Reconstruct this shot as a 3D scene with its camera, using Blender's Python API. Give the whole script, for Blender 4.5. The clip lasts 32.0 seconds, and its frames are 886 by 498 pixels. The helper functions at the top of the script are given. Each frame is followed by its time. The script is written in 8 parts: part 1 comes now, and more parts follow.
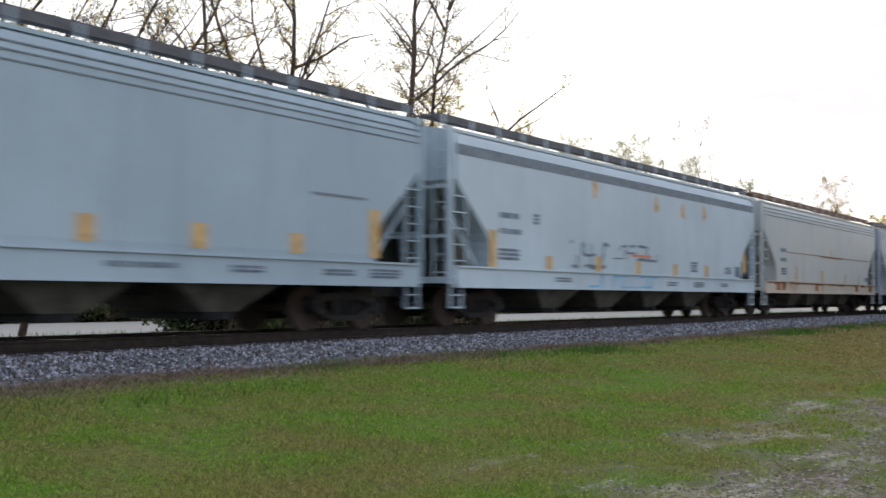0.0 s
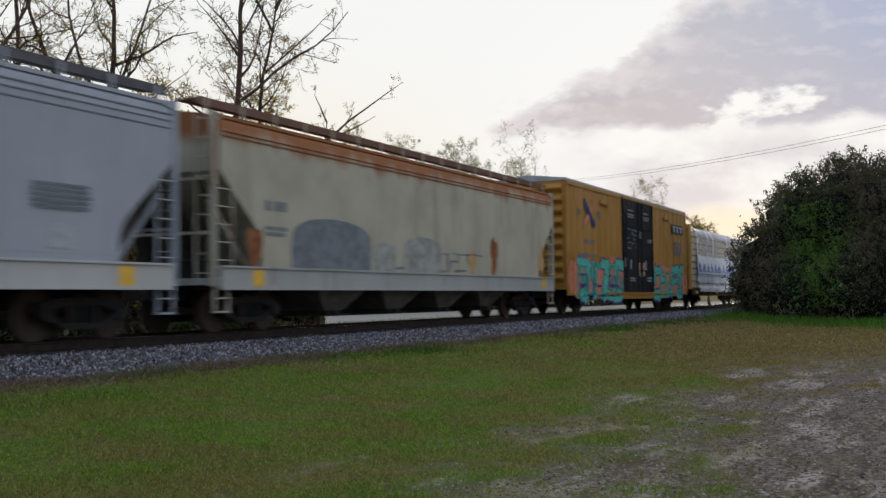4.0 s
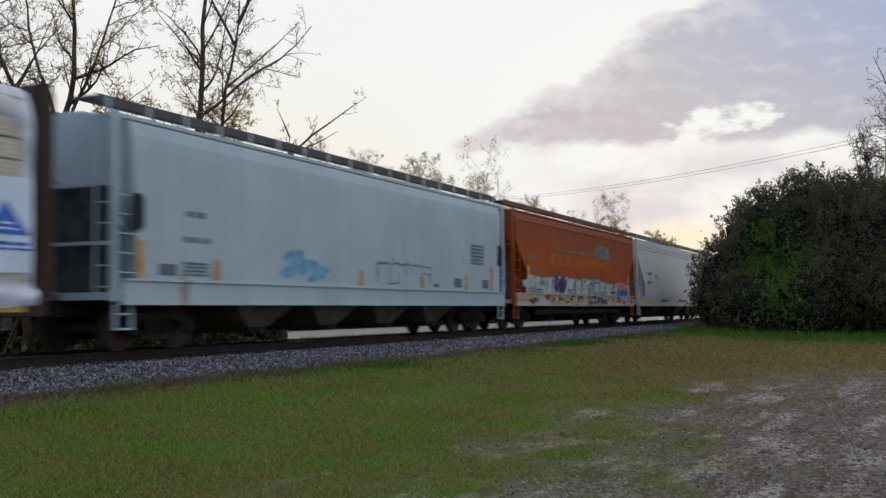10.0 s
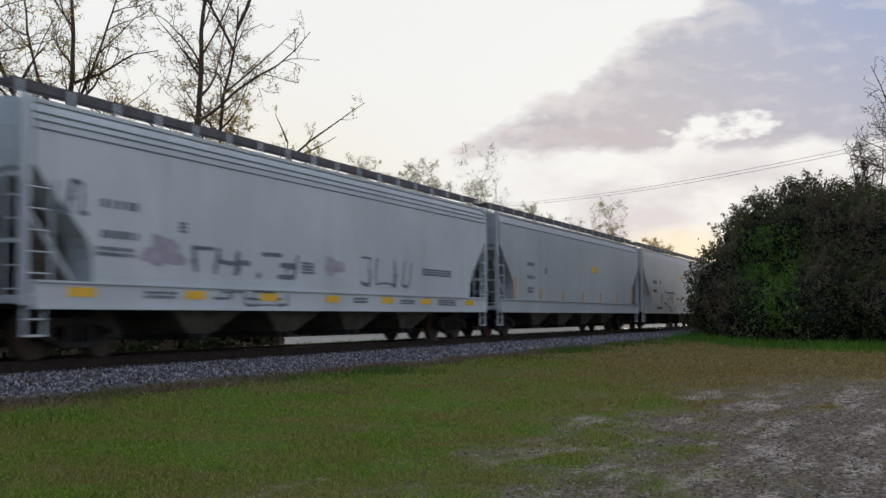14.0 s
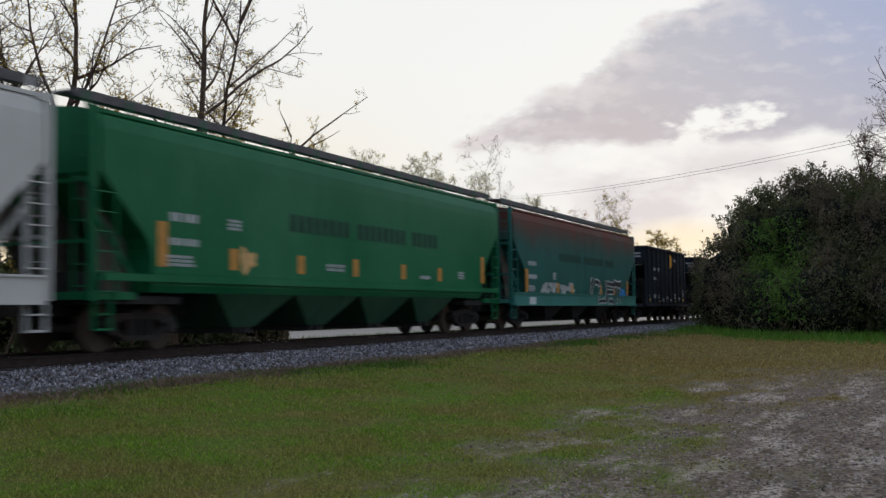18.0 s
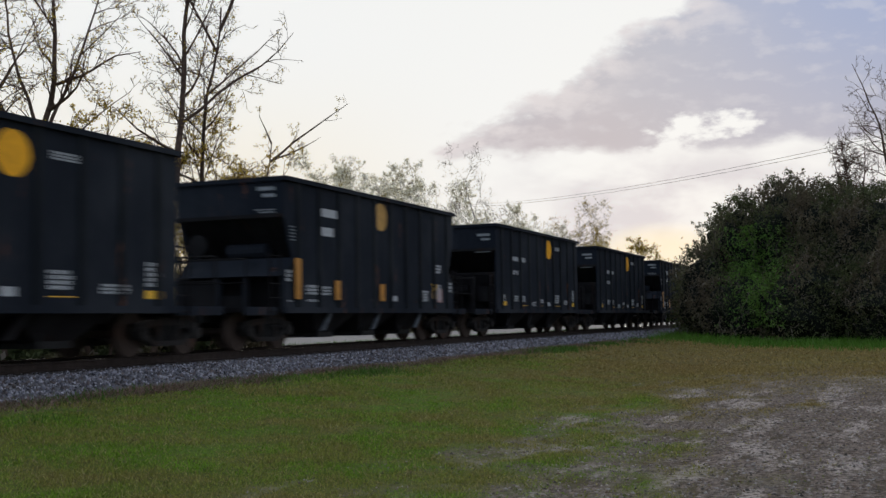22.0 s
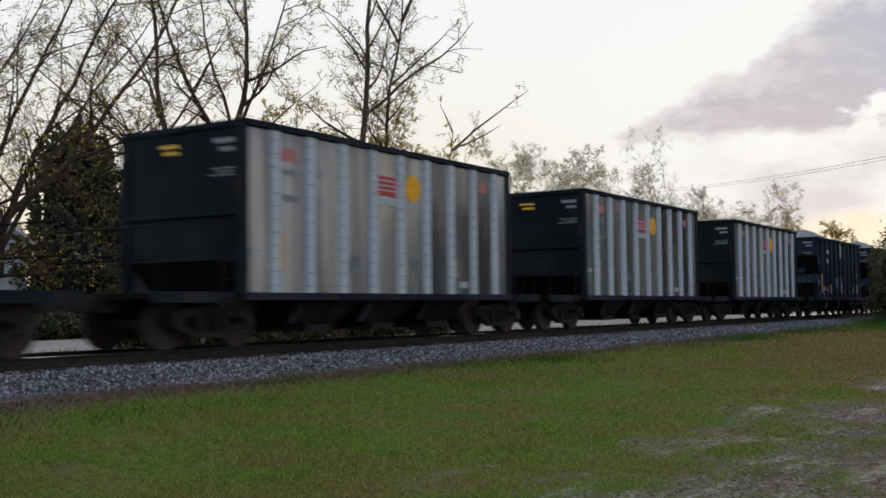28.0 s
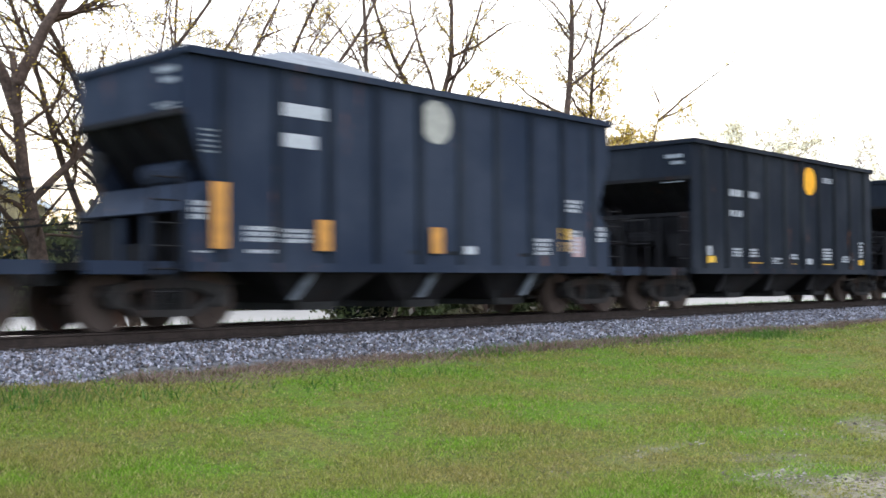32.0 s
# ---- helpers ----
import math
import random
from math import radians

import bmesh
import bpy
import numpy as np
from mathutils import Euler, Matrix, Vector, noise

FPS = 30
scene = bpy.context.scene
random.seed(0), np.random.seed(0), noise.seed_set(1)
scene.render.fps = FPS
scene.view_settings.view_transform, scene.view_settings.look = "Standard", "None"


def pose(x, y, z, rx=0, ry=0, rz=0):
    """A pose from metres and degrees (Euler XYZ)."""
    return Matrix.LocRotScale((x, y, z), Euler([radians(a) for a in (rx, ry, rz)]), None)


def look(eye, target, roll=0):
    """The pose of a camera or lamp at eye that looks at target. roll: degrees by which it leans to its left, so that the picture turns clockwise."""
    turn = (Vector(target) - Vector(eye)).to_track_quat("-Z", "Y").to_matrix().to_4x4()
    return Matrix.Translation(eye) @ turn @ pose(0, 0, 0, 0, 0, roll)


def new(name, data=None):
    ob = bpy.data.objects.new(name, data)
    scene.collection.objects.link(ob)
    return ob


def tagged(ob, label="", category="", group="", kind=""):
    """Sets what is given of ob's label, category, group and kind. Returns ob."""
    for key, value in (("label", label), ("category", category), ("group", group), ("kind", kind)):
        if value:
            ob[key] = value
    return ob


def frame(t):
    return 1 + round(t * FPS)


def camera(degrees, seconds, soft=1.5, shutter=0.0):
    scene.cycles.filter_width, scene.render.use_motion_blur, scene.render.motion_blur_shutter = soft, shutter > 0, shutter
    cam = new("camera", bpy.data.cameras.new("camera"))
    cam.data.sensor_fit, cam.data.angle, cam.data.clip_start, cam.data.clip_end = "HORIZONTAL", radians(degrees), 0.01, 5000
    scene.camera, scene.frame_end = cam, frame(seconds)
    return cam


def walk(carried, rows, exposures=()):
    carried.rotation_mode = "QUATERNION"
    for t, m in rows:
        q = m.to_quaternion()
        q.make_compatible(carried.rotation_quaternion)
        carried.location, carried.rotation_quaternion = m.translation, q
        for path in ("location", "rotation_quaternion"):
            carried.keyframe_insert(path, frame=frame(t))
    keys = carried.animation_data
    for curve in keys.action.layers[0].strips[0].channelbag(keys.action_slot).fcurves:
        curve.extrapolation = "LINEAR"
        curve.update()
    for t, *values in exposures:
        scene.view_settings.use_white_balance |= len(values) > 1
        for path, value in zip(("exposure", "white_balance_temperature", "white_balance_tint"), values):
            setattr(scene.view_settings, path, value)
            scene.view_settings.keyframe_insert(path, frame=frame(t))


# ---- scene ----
# A freight train rolls past a grassy verge at dusk; the viewer stands still and turns.
EYE = (0.0, 0.0, 1.5)
TRACK_Y = 14.9      # centre line of the track, which runs along x
RAIL_Z = 0.82       # top of the rails
cam = camera(44.4, 32.0, soft=1.5, shutter=0.5)
# seconds, yaw, pitch, roll
TURNS = [
    (0, -55.69, 2.51, 0.27),
    (0.5, -57.81, 2.61, 0.08),
    (1, -59.70, 2.74, -0.07),
    (1.5, -61.14, 2.80, -0.03),
    (2, -62.38, 2.53, -0.21),
    (2.5, -63.48, 2.48, -0.46),
    (3, -64.12, 2.43, -0.61),
    (3.5, -64.45, 2.46, -0.65),
    (5.5, -65.21, 2.94, -0.44),
    (6, -65.57, 2.95, -0.60),
    (6.5, -66.00, 2.97, -0.73),
    (7, -66.22, 3.00, -0.93),
    (7.5, -66.26, 3.05, -0.96),
    (8, -66.26, 3.06, -0.89),
    (8.5, -66.27, 3.10, -0.79),
    (9, -66.25, 3.20, -0.67),
    (9.5, -66.37, 3.28, -0.64),
    (10, -66.62, 3.33, -0.68),
    (10.5, -66.78, 3.36, -0.72),
    (11, -66.78, 3.39, -0.60),
    (11.5, -66.71, 3.44, -0.40),
    (12, -66.60, 3.48, -0.23),
    (12.5, -66.60, 3.55, -0.20),
    (13, -66.65, 3.65, -0.21),
    (13.5, -66.72, 3.67, -0.27),
    (14, -66.76, 3.66, -0.40),
    (14.5, -66.66, 3.63, -0.51),
    (16.5, -66.29, 3.40, -0.51),
    (17, -66.27, 3.36, -0.55),
    (17.5, -66.35, 3.35, -0.60),
    (18, -66.54, 3.32, -0.70),
    (18.5, -66.71, 3.38, -0.73),
    (19, -66.84, 3.41, -0.75),
    (19.5, -67.03, 3.45, -0.82),
    (20, -67.25, 3.50, -0.88),
    (20.5, -67.38, 3.55, -0.85),
    (21, -67.44, 3.61, -0.77),
    (21.5, -67.48, 3.65, -0.76),
    (22, -67.57, 3.67, -0.77),
    (22.5, -67.58, 3.62, -0.74),
    (23, -67.40, 3.46, -0.81),
    (23.5, -67.32, 3.36, -0.91),
    (24, -67.27, 3.39, -0.89),
    (24.5, -67.20, 3.46, -0.82),
    (25, -66.95, 3.50, -0.75),
    (25.5, -66.21, 3.60, -0.76),
    (26, -64.86, 3.62, -0.79),
    (26.5, -62.70, 3.42, -0.82),
    (28.5, -56.15, 2.87, -0.62),
    (29, -53.67, 2.43, -0.61),
    (29.5, -50.89, 1.80, -0.64),
    (30, -48.37, 1.27, -0.68),
    (30.5, -47.15, 1.13, -0.74),
    (31, -46.65, 1.29, -0.49),
    (31.5, -46.30, 1.55, -0.41),
    (32, -47.23, 1.77, -0.33),]


def turn_pose(yaw, pitch, roll):
    return Matrix.Translation(EYE) @ pose(0, 0, 0, 0, 0, yaw) @ pose(0, 0, 0, 90 + pitch) @ pose(0, 0, 0, 0, 0, roll)


walk(cam, [(t, turn_pose(a, b, c)) for t, a, b, c in TURNS],
     exposures=[(0, 0.52), (1, 0.14), (2, -0.2), (3, -0.3), (6, -0.28), (10, -0.32), (14, -0.34), (19, -0.33), (26, -0.34), (28.5, -0.28), (29.5, -0.15), (30.2, 0.26), (31, 0.93), (32, 1.52)])

# ---- sky and sun ----
SUN_AZ, SUN_EL = radians(9.7), radians(5.0)


def build_world():
    w = bpy.data.worlds.new("dusk_sky")
    scene.world = w
    w.use_nodes = True
    nt = w.node_tree
    nt.nodes.clear()
    N = nt.nodes.new
    L = nt.links.new

    def math_(op, a, b=None, clamp=False):
        n = N("ShaderNodeMath")
        n.operation, n.use_clamp = op, clamp
        for i, v in enumerate((a, b)):
            if v is None:
                continue
            if isinstance(v, (int, float)):
                n.inputs[i].default_value = v
            else:
                L(v, n.inputs[i])
        return n.outputs[0]

    def step(v, lo, hi):
        n = N("ShaderNodeMapRange")
        n.interpolation_type = "SMOOTHSTEP"
        L(v, n.inputs[0])
        n.inputs[1].default_value, n.inputs[2].default_value = lo, hi
        return n.outputs[0]

    def mix(f, a, b):
        n = N("ShaderNodeMix")
        n.data_type = "RGBA"
        for sock, v in ((n.inputs[0], f), (n.inputs[6], a), (n.inputs[7], b)):
            if isinstance(v, tuple):
                sock.default_value = (*v, 1)
            elif isinstance(v, (int, float)):
                sock.default_value = v
            else:
                L(v, sock)
        return n.outputs[2]

    tc = N("ShaderNodeTexCoord")
    sep = N("ShaderNodeSeparateXYZ")
    L(tc.outputs["Generated"], sep.inputs[0])
    az = math_("MULTIPLY", math_("ARCTAN2", sep.outputs[1], sep.outputs[0]), 57.2958)
    el = math_("MULTIPLY", math_("ARCSINE", sep.outputs[2]), 57.2958)
    comb = N("ShaderNodeCombineXYZ")
    L(math_("MULTIPLY", az, 0.06), comb.inputs[0])
    L(math_("MULTIPLY", el, 0.12), comb.inputs[1])

    def noise_(scale, detail, rough, shift=None):
        n = N("ShaderNodeTexNoise")
        n.inputs["Scale"].default_value, n.inputs["Detail"].default_value, n.inputs["Roughness"].default_value = scale, detail, rough
        vec = comb.outputs[0]
        if shift:
            mv = N("ShaderNodeVectorMath")
            L(vec, mv.inputs[0])
            mv.inputs[1].default_value = (*shift, 0)
            vec = mv.outputs[0]
        L(vec, n.inputs["Vector"])
        return math_("SUBTRACT", n.outputs[0], 0.5)

    n1, n2, n3 = noise_(2.6, 8, 0.6), noise_(1.1, 4, 0.55), noise_(7.0, 6, 0.55)
    n3b = noise_(7.0, 6, 0.55, (0.035, -0.05))
    # open sky
    sky = N("ShaderNodeTexSky")
    sky.sky_type, sky.sun_disc = "NISHITA", False
    sky.sun_elevation, sky.sun_rotation = SUN_EL, radians(90) - SUN_AZ
    sky.dust_density = 2.0
    nish = N("ShaderNodeVectorMath")
    nish.operation = "SCALE"
    L(sky.outputs[0], nish.inputs[0])
    nish.inputs["Scale"].default_value = 0.08
    # thin high cloud: white towards the sun, cooler away from it, golden along the horizon
    dot = N("ShaderNodeVectorMath")
    dot.operation = "DOT_PRODUCT"
    L(tc.outputs["Generated"], dot.inputs[0])
    dot.inputs[1].default_value = (math.cos(SUN_AZ), math.sin(SUN_AZ), 0.12)
    toward = step(dot.outputs["Value"], -0.7, 0.8)
    veil = mix(toward, (0.72, 0.89, 1.14), (1.15, 1.16, 1.15))
    low = step(el, 0.0, 15.0)
    sunward = step(dot.outputs["Value"], 0.72, 0.985)
    warm = math_("MULTIPLY", math_("SUBTRACT", 1.0, low), sunward)
    veil = mix(math_("MULTIPLY", warm, 0.08), veil, (1.12, 1.04, 0.96))
    band = math_("MULTIPLY", step(az, 18.0, 34.0), math_("SUBTRACT", 1.0, step(az, 60.0, 95.0)))
    veil = mix(math_("MULTIPLY", math_("MULTIPLY", math_("SUBTRACT", 1.0, step(el, 1.0, 15.0)), band), 0.85), veil, (1.18, 1.02, 0.74))
    veil = mix(math_("MULTIPLY", math_("MULTIPLY", math_("SUBTRACT", 1.0, step(el, 0.0, 7.0)), band), 0.6), veil, (1.08, 0.80, 0.48))
    # bank of lilac-grey cloud: a puffed upper edge, a flat base and a lit gap in it
    puff = math_("ADD", math_("MULTIPLY", n1, 3.4), math_("MULTIPLY", n3, 3.6))
    upper = math_("SUBTRACT", math_("MULTIPLY", math_("SUBTRACT", 22.6, az), 0.56), math_("SUBTRACT", el, 9.0))
    upper = math_("ADD", upper, puff)
    lower = math_("ADD", math_("SUBTRACT", el, 8.55), math_("ADD", math_("MULTIPLY", n1, 2.6), math_("MULTIPLY", n3, 1.2)))
    right = step(az, -75.0, -30.0)
    bank = math_("MULTIPLY", math_("MULTIPLY", step(upper, -0.25, 0.95), step(lower, -0.3, 0.5)), right)
    gx = math_("MULTIPLY", math_("SUBTRACT", az, 9.0), 0.36)
    gy = math_("MULTIPLY", math_("SUBTRACT", el, math_("SUBTRACT", 10.3, math_("MULTIPLY", az, 0.09))), 0.98)
    gap = math_("ADD", math_("ADD", math_("MULTIPLY", gx, gx), math_("MULTIPLY", gy, gy)), math_("ADD", math_("MULTIPLY", n1, 4.6), math_("MULTIPLY", n3, 4.4)))
    hole = step(gap, 0.45, 1.25)
    bank = math_("MULTIPLY", bank, hole)
    shade = step(math_("ADD", math_("MULTIPLY", n2, 10.0), math_("SUBTRACT", el, 13.0)), -5.5, 5.0)
    grey = mix(shade, (0.60, 0.585, 0.65), (0.50, 0.57, 0.70))
    base_ = math_("MULTIPLY", math_("SUBTRACT", 1.0, step(lower, 0.4, 3.2)), step(az, 9.0, 14.0))
    grey = mix(math_("MULTIPLY", base_, 0.6), grey, (0.60, 0.53, 0.58))
    blue = math_("MULTIPLY", step(math_("ADD", math_("SUBTRACT", el, math_("MULTIPLY", az, 0.4)), math_("MULTIPLY", n2, 6.0)), 9.0, 17.0), step(math_("SUBTRACT", 16.0, az), 0.0, 12.0))
    grey = mix(math_("MULTIPLY", blue, 0.8), grey, (0.40, 0.52, 0.80))
    deep = step(az, 15.0, -2.0)
    grey = mix(math_("MULTIPLY", deep, 0.75), mix(0.35, grey, (0.76, 0.71, 0.75)), mix(step(el, 6.0, 16.0), (0.52, 0.53, 0.66), (0.37, 0.47, 0.76)))
    # billows: the side towards the light is paler
    lit = step(math_("SUBTRACT", n3, n3b), -0.02, 0.22)
    grey = mix(math_("MULTIPLY", lit, 0.30), grey, (0.90, 0.88, 0.92))
    rim = math_("SUBTRACT", 1.0, step(upper, 0.4, 4.0))
    grey = mix(math_("MULTIPLY", math_("MULTIPLY", rim, step(n3, -0.12, 0.14)), 0.7), grey, (1.02, 0.95, 0.95))
    col = mix(math_("MULTIPLY", bank, 0.92), veil, grey)
    below = math_("SUBTRACT", 1.0, step(el, 7.0, 9.4))
    streak = math_("MULTIPLY", step(math_("ADD", n1, math_("MULTIPLY", n2, 0.5)), -0.14, 0.14), below)
    streak = math_("MULTIPLY", streak, math_("SUBTRACT", 1.0, step(az, 14.0, 22.0)))
    col = mix(math_("MULTIPLY", streak, 0.8), col, (0.80, 0.775, 0.84))
    ga = math_("MULTIPLY", math_("SUBTRACT", az, 11.0), 0.22)
    ge = math_("MULTIPLY", math_("SUBTRACT", el, 3.0), 0.50)
    glow = math_("SUBTRACT", 1.0, step(math_("ADD", math_("MULTIPLY", ga, ga), math_("MULTIPLY", ge, ge)), 0.05, 1.0))
    col = mix(math_("MULTIPLY", glow, 0.75), col, (1.22, 1.06, 0.76))
    col = mix(0.972, nish.outputs[0], col)
    bg = N("ShaderNodeBackground")
    L(col, bg.inputs[0])
    bg.inputs[1].default_value = 1.0
    out = N("ShaderNodeOutputWorld")
    L(bg.outputs[0], out.inputs[0])


build_world()
sun = new("sun", bpy.data.lights.new("sun", "SUN"))
sun.data.energy, sun.data.angle, sun.data.color = 0.5, radians(12), (1.0, 0.82, 0.6)
sun.matrix_world = look((60, 10, 12), (60 - math.cos(SUN_AZ), 10 - math.sin(SUN_AZ), 12 - math.tan(SUN_EL)))

# ---- materials ----
MATS = {}


def shader(name):
    m = bpy.data.materials.new(name)
    m.use_nodes = True
    nt = m.node_tree
    b = nt.nodes["Principled BSDF"]
    return m, nt, b


def tex_noise(nt, vec, scale, detail=4, rough=0.6):
    n = nt.nodes.new("ShaderNodeTexNoise")
    n.inputs["Scale"].default_value, n.inputs["Detail"].default_value, n.inputs["Roughness"].default_value = scale, detail, rough
    nt.links.new(vec, n.inputs["Vector"])
    return n.outputs[0]


def mapping(nt, scale=(1, 1, 1), loc=(0, 0, 0), kind="Object"):
    tc = nt.nodes.new("ShaderNodeTexCoord")
    mp = nt.nodes.new("ShaderNodeMapping")
    mp.inputs["Scale"].default_value, mp.inputs["Location"].default_value = scale, loc
    nt.links.new(tc.outputs[kind], mp.inputs[0])
    return mp.outputs[0]


def ramp(nt, v, lo, hi):
    n = nt.nodes.new("ShaderNodeMapRange")
    n.interpolation_type = "SMOOTHSTEP"
    nt.links.new(v, n.inputs[0])
    n.inputs[1].default_value, n.inputs[2].default_value = lo, hi
    return n.outputs[0]


def blend(nt, f, a, b, mode="MIX"):
    n = nt.nodes.new("ShaderNodeMix")
    n.data_type, n.blend_type = "RGBA", mode
    for sock, v in ((n.inputs[0], f), (n.inputs[6], a), (n.inputs[7], b)):
        if isinstance(v, tuple):
            sock.default_value = (*v, 1)
        elif isinstance(v, (int, float)):
            sock.default_value = v
        else:
            nt.links.new(v, sock)
    return n.outputs[2]


def times(nt, a, b):
    n = nt.nodes.new("ShaderNodeMath")
    n.operation = "MULTIPLY"
    for i, v in enumerate((a, b)):
        if isinstance(v, (int, float)):
            n.inputs[i].default_value = v
        else:
            nt.links.new(v, n.inputs[i])
    return n.outputs[0]


def relief(nt, b, v, strength, distance):
    n = nt.nodes.new("ShaderNodeBump")
    n.inputs["Strength"].default_value, n.inputs["Distance"].default_value = strength, distance
    nt.links.new(v, n.inputs["Height"])
    nt.links.new(n.outputs[0], b.inputs["Normal"])


def paint(name, col, dirt=0.35, rust=0.0, rough=0.5, seed=0, rust_col=(0.20, 0.075, 0.03), patch=None, metal=0.0, spec=0.3):
    """Weathered car paint: vertical grime runs, faded blotches and, if asked, rust."""
    if name in MATS:
        return MATS[name]
    m, nt, b = shader(name)
    run = tex_noise(nt, mapping(nt, (2.2, 2.2, 0.16), (seed * 3.1, 0, seed)), 1.0, 5, 0.65)
    blot = tex_noise(nt, mapping(nt, (1, 1, 1), (seed * 7.7, 0, 0)), 0.35, 4, 0.6)
    fine = tex_noise(nt, mapping(nt, (1, 1, 1), (seed, 0, 0)), 9.0, 4, 0.7)
    dark = tuple(c * 0.55 * k for c, k in zip(col, (1.0, 0.96, 0.9)))
    pale = tuple(min(1, c * 1.12 + 0.015) for c in col)
    c = blend(nt, ramp(nt, blot, 0.35, 0.68), col, pale)
    if patch:
        c = blend(nt, times(nt, ramp(nt, blot, 0.42, 0.58), 0.85), c, patch)
    c = blend(nt, times(nt, ramp(nt, run, 0.48, 0.75), dirt), c, dark)
    c = blend(nt, times(nt, ramp(nt, fine, 0.5, 0.8), dirt * 0.5), c, dark)
    if rust:
        r = tex_noise(nt, mapping(nt, (1.5, 1.5, 0.35), (seed * 5.3, 2, 1)), 1.2, 6, 0.7)
        c = blend(nt, times(nt, ramp(nt, r, 0.62 - 0.14 * rust, 0.74 - 0.1 * rust), 0.85), c, rust_col)
    nt.links.new(c, b.inputs["Base Color"])
    b.inputs["Roughness"].default_value, b.inputs["Metallic"].default_value = rough, metal
    b.inputs["Specular IOR Level"].default_value = spec
    relief(nt, b, fine, 0.08, 0.01)
    MATS[name] = m
    return m


def plain(name, col, rough=0.7, metal=0.0, vary=0.25, scale=3.0):
    if name in MATS:
        return MATS[name]
    m, nt, b = shader(name)
    n = tex_noise(nt, mapping(nt), scale, 5, 0.65)
    c = blend(nt, ramp(nt, n, 0.3, 0.7), tuple(v * (1 - vary) for v in col), tuple(min(1, v * (1 + vary)) for v in col))
    nt.links.new(c, b.inputs["Base Color"])
    b.inputs["Roughness"].default_value, b.inputs["Metallic"].default_value = rough, metal
    b.inputs["Specular IOR Level"].default_value = 0.2 if rough > 0.55 else 0.5
    MATS[name] = m
    return m


def leafy(name, cols, rough=0.6, thin=0.0):
    """Leaves and blades: each piece takes its own tone."""
    if name in MATS:
        return MATS[name]
    m, nt, b = shader(name)
    g = nt.nodes.new("ShaderNodeNewGeometry")
    r = nt.nodes.new("ShaderNodeValToRGB")
    r.color_ramp.elements[0].color, r.color_ramp.elements[1].color = (*cols[0], 1), (*cols[-1], 1)
    for i, c in enumerate(cols[1:-1]):
        e = r.color_ramp.elements.new((i + 1) / (len(cols) - 1))
        e.color = (*c, 1)
    nt.links.new(g.outputs["Random Per Island"], r.inputs[0])
    nt.links.new(r.outputs[0], b.inputs["Base Color"])
    b.inputs["Roughness"].default_value = rough
    b.inputs["Specular IOR Level"].default_value = 0.2
    if thin:
        let_through(nt, b, r.outputs[0], thin)
    MATS[name] = m
    return m


def let_through(nt, b, col, amount):
    """Thin leaves glow a little when the light is behind them."""
    tr = nt.nodes.new("ShaderNodeBsdfTranslucent")
    nt.links.new(col, tr.inputs[0])
    mx = nt.nodes.new("ShaderNodeMixShader")
    mx.inputs[0].default_value = amount
    nt.links.new(b.outputs[0], mx.inputs[1])
    nt.links.new(tr.outputs[0], mx.inputs[2])
    nt.links.new(mx.outputs[0], nt.nodes["Material Output"].inputs[0])


def turf_colour(nt, co):
    """Green clover, olive turf and dry straw in drifts; drier towards the worn ground."""
    big, mid, small = tex_noise(nt, co, 0.28, 4, 0.6), tex_noise(nt, co, 0.9, 5, 0.65), tex_noise(nt, co, 3.5, 4, 0.65)
    c = blend(nt, ramp(nt, mid, 0.40, 0.60), (0.092, 0.164, 0.016), (0.132, 0.142, 0.032))
    c = blend(nt, times(nt, ramp(nt, big, 0.47, 0.62), 0.55), c, (0.150, 0.118, 0.042))
    dry = nt.nodes.new("ShaderNodeVectorMath")
    dry.operation = "DOT_PRODUCT"
    nt.links.new(co, dry.inputs[0])
    dry.inputs[1].default_value = (0.055, -0.115, 0)
    sway = nt.nodes.new("ShaderNodeMath")
    sway.operation = "MULTIPLY_ADD"
    nt.links.new(tex_noise(nt, co, 0.6, 5, 0.65), sway.inputs[0])
    sway.inputs[1].default_value = 1.6
    nt.links.new(dry.outputs["Value"], sway.inputs[2])
    c = blend(nt, times(nt, ramp(nt, sway.outputs[0], 0.95, 1.75), 0.8), c, (0.165, 0.112, 0.046))
    return blend(nt, times(nt, ramp(nt, small, 0.55, 0.68), 0.5), c, (0.150, 0.115, 0.050))


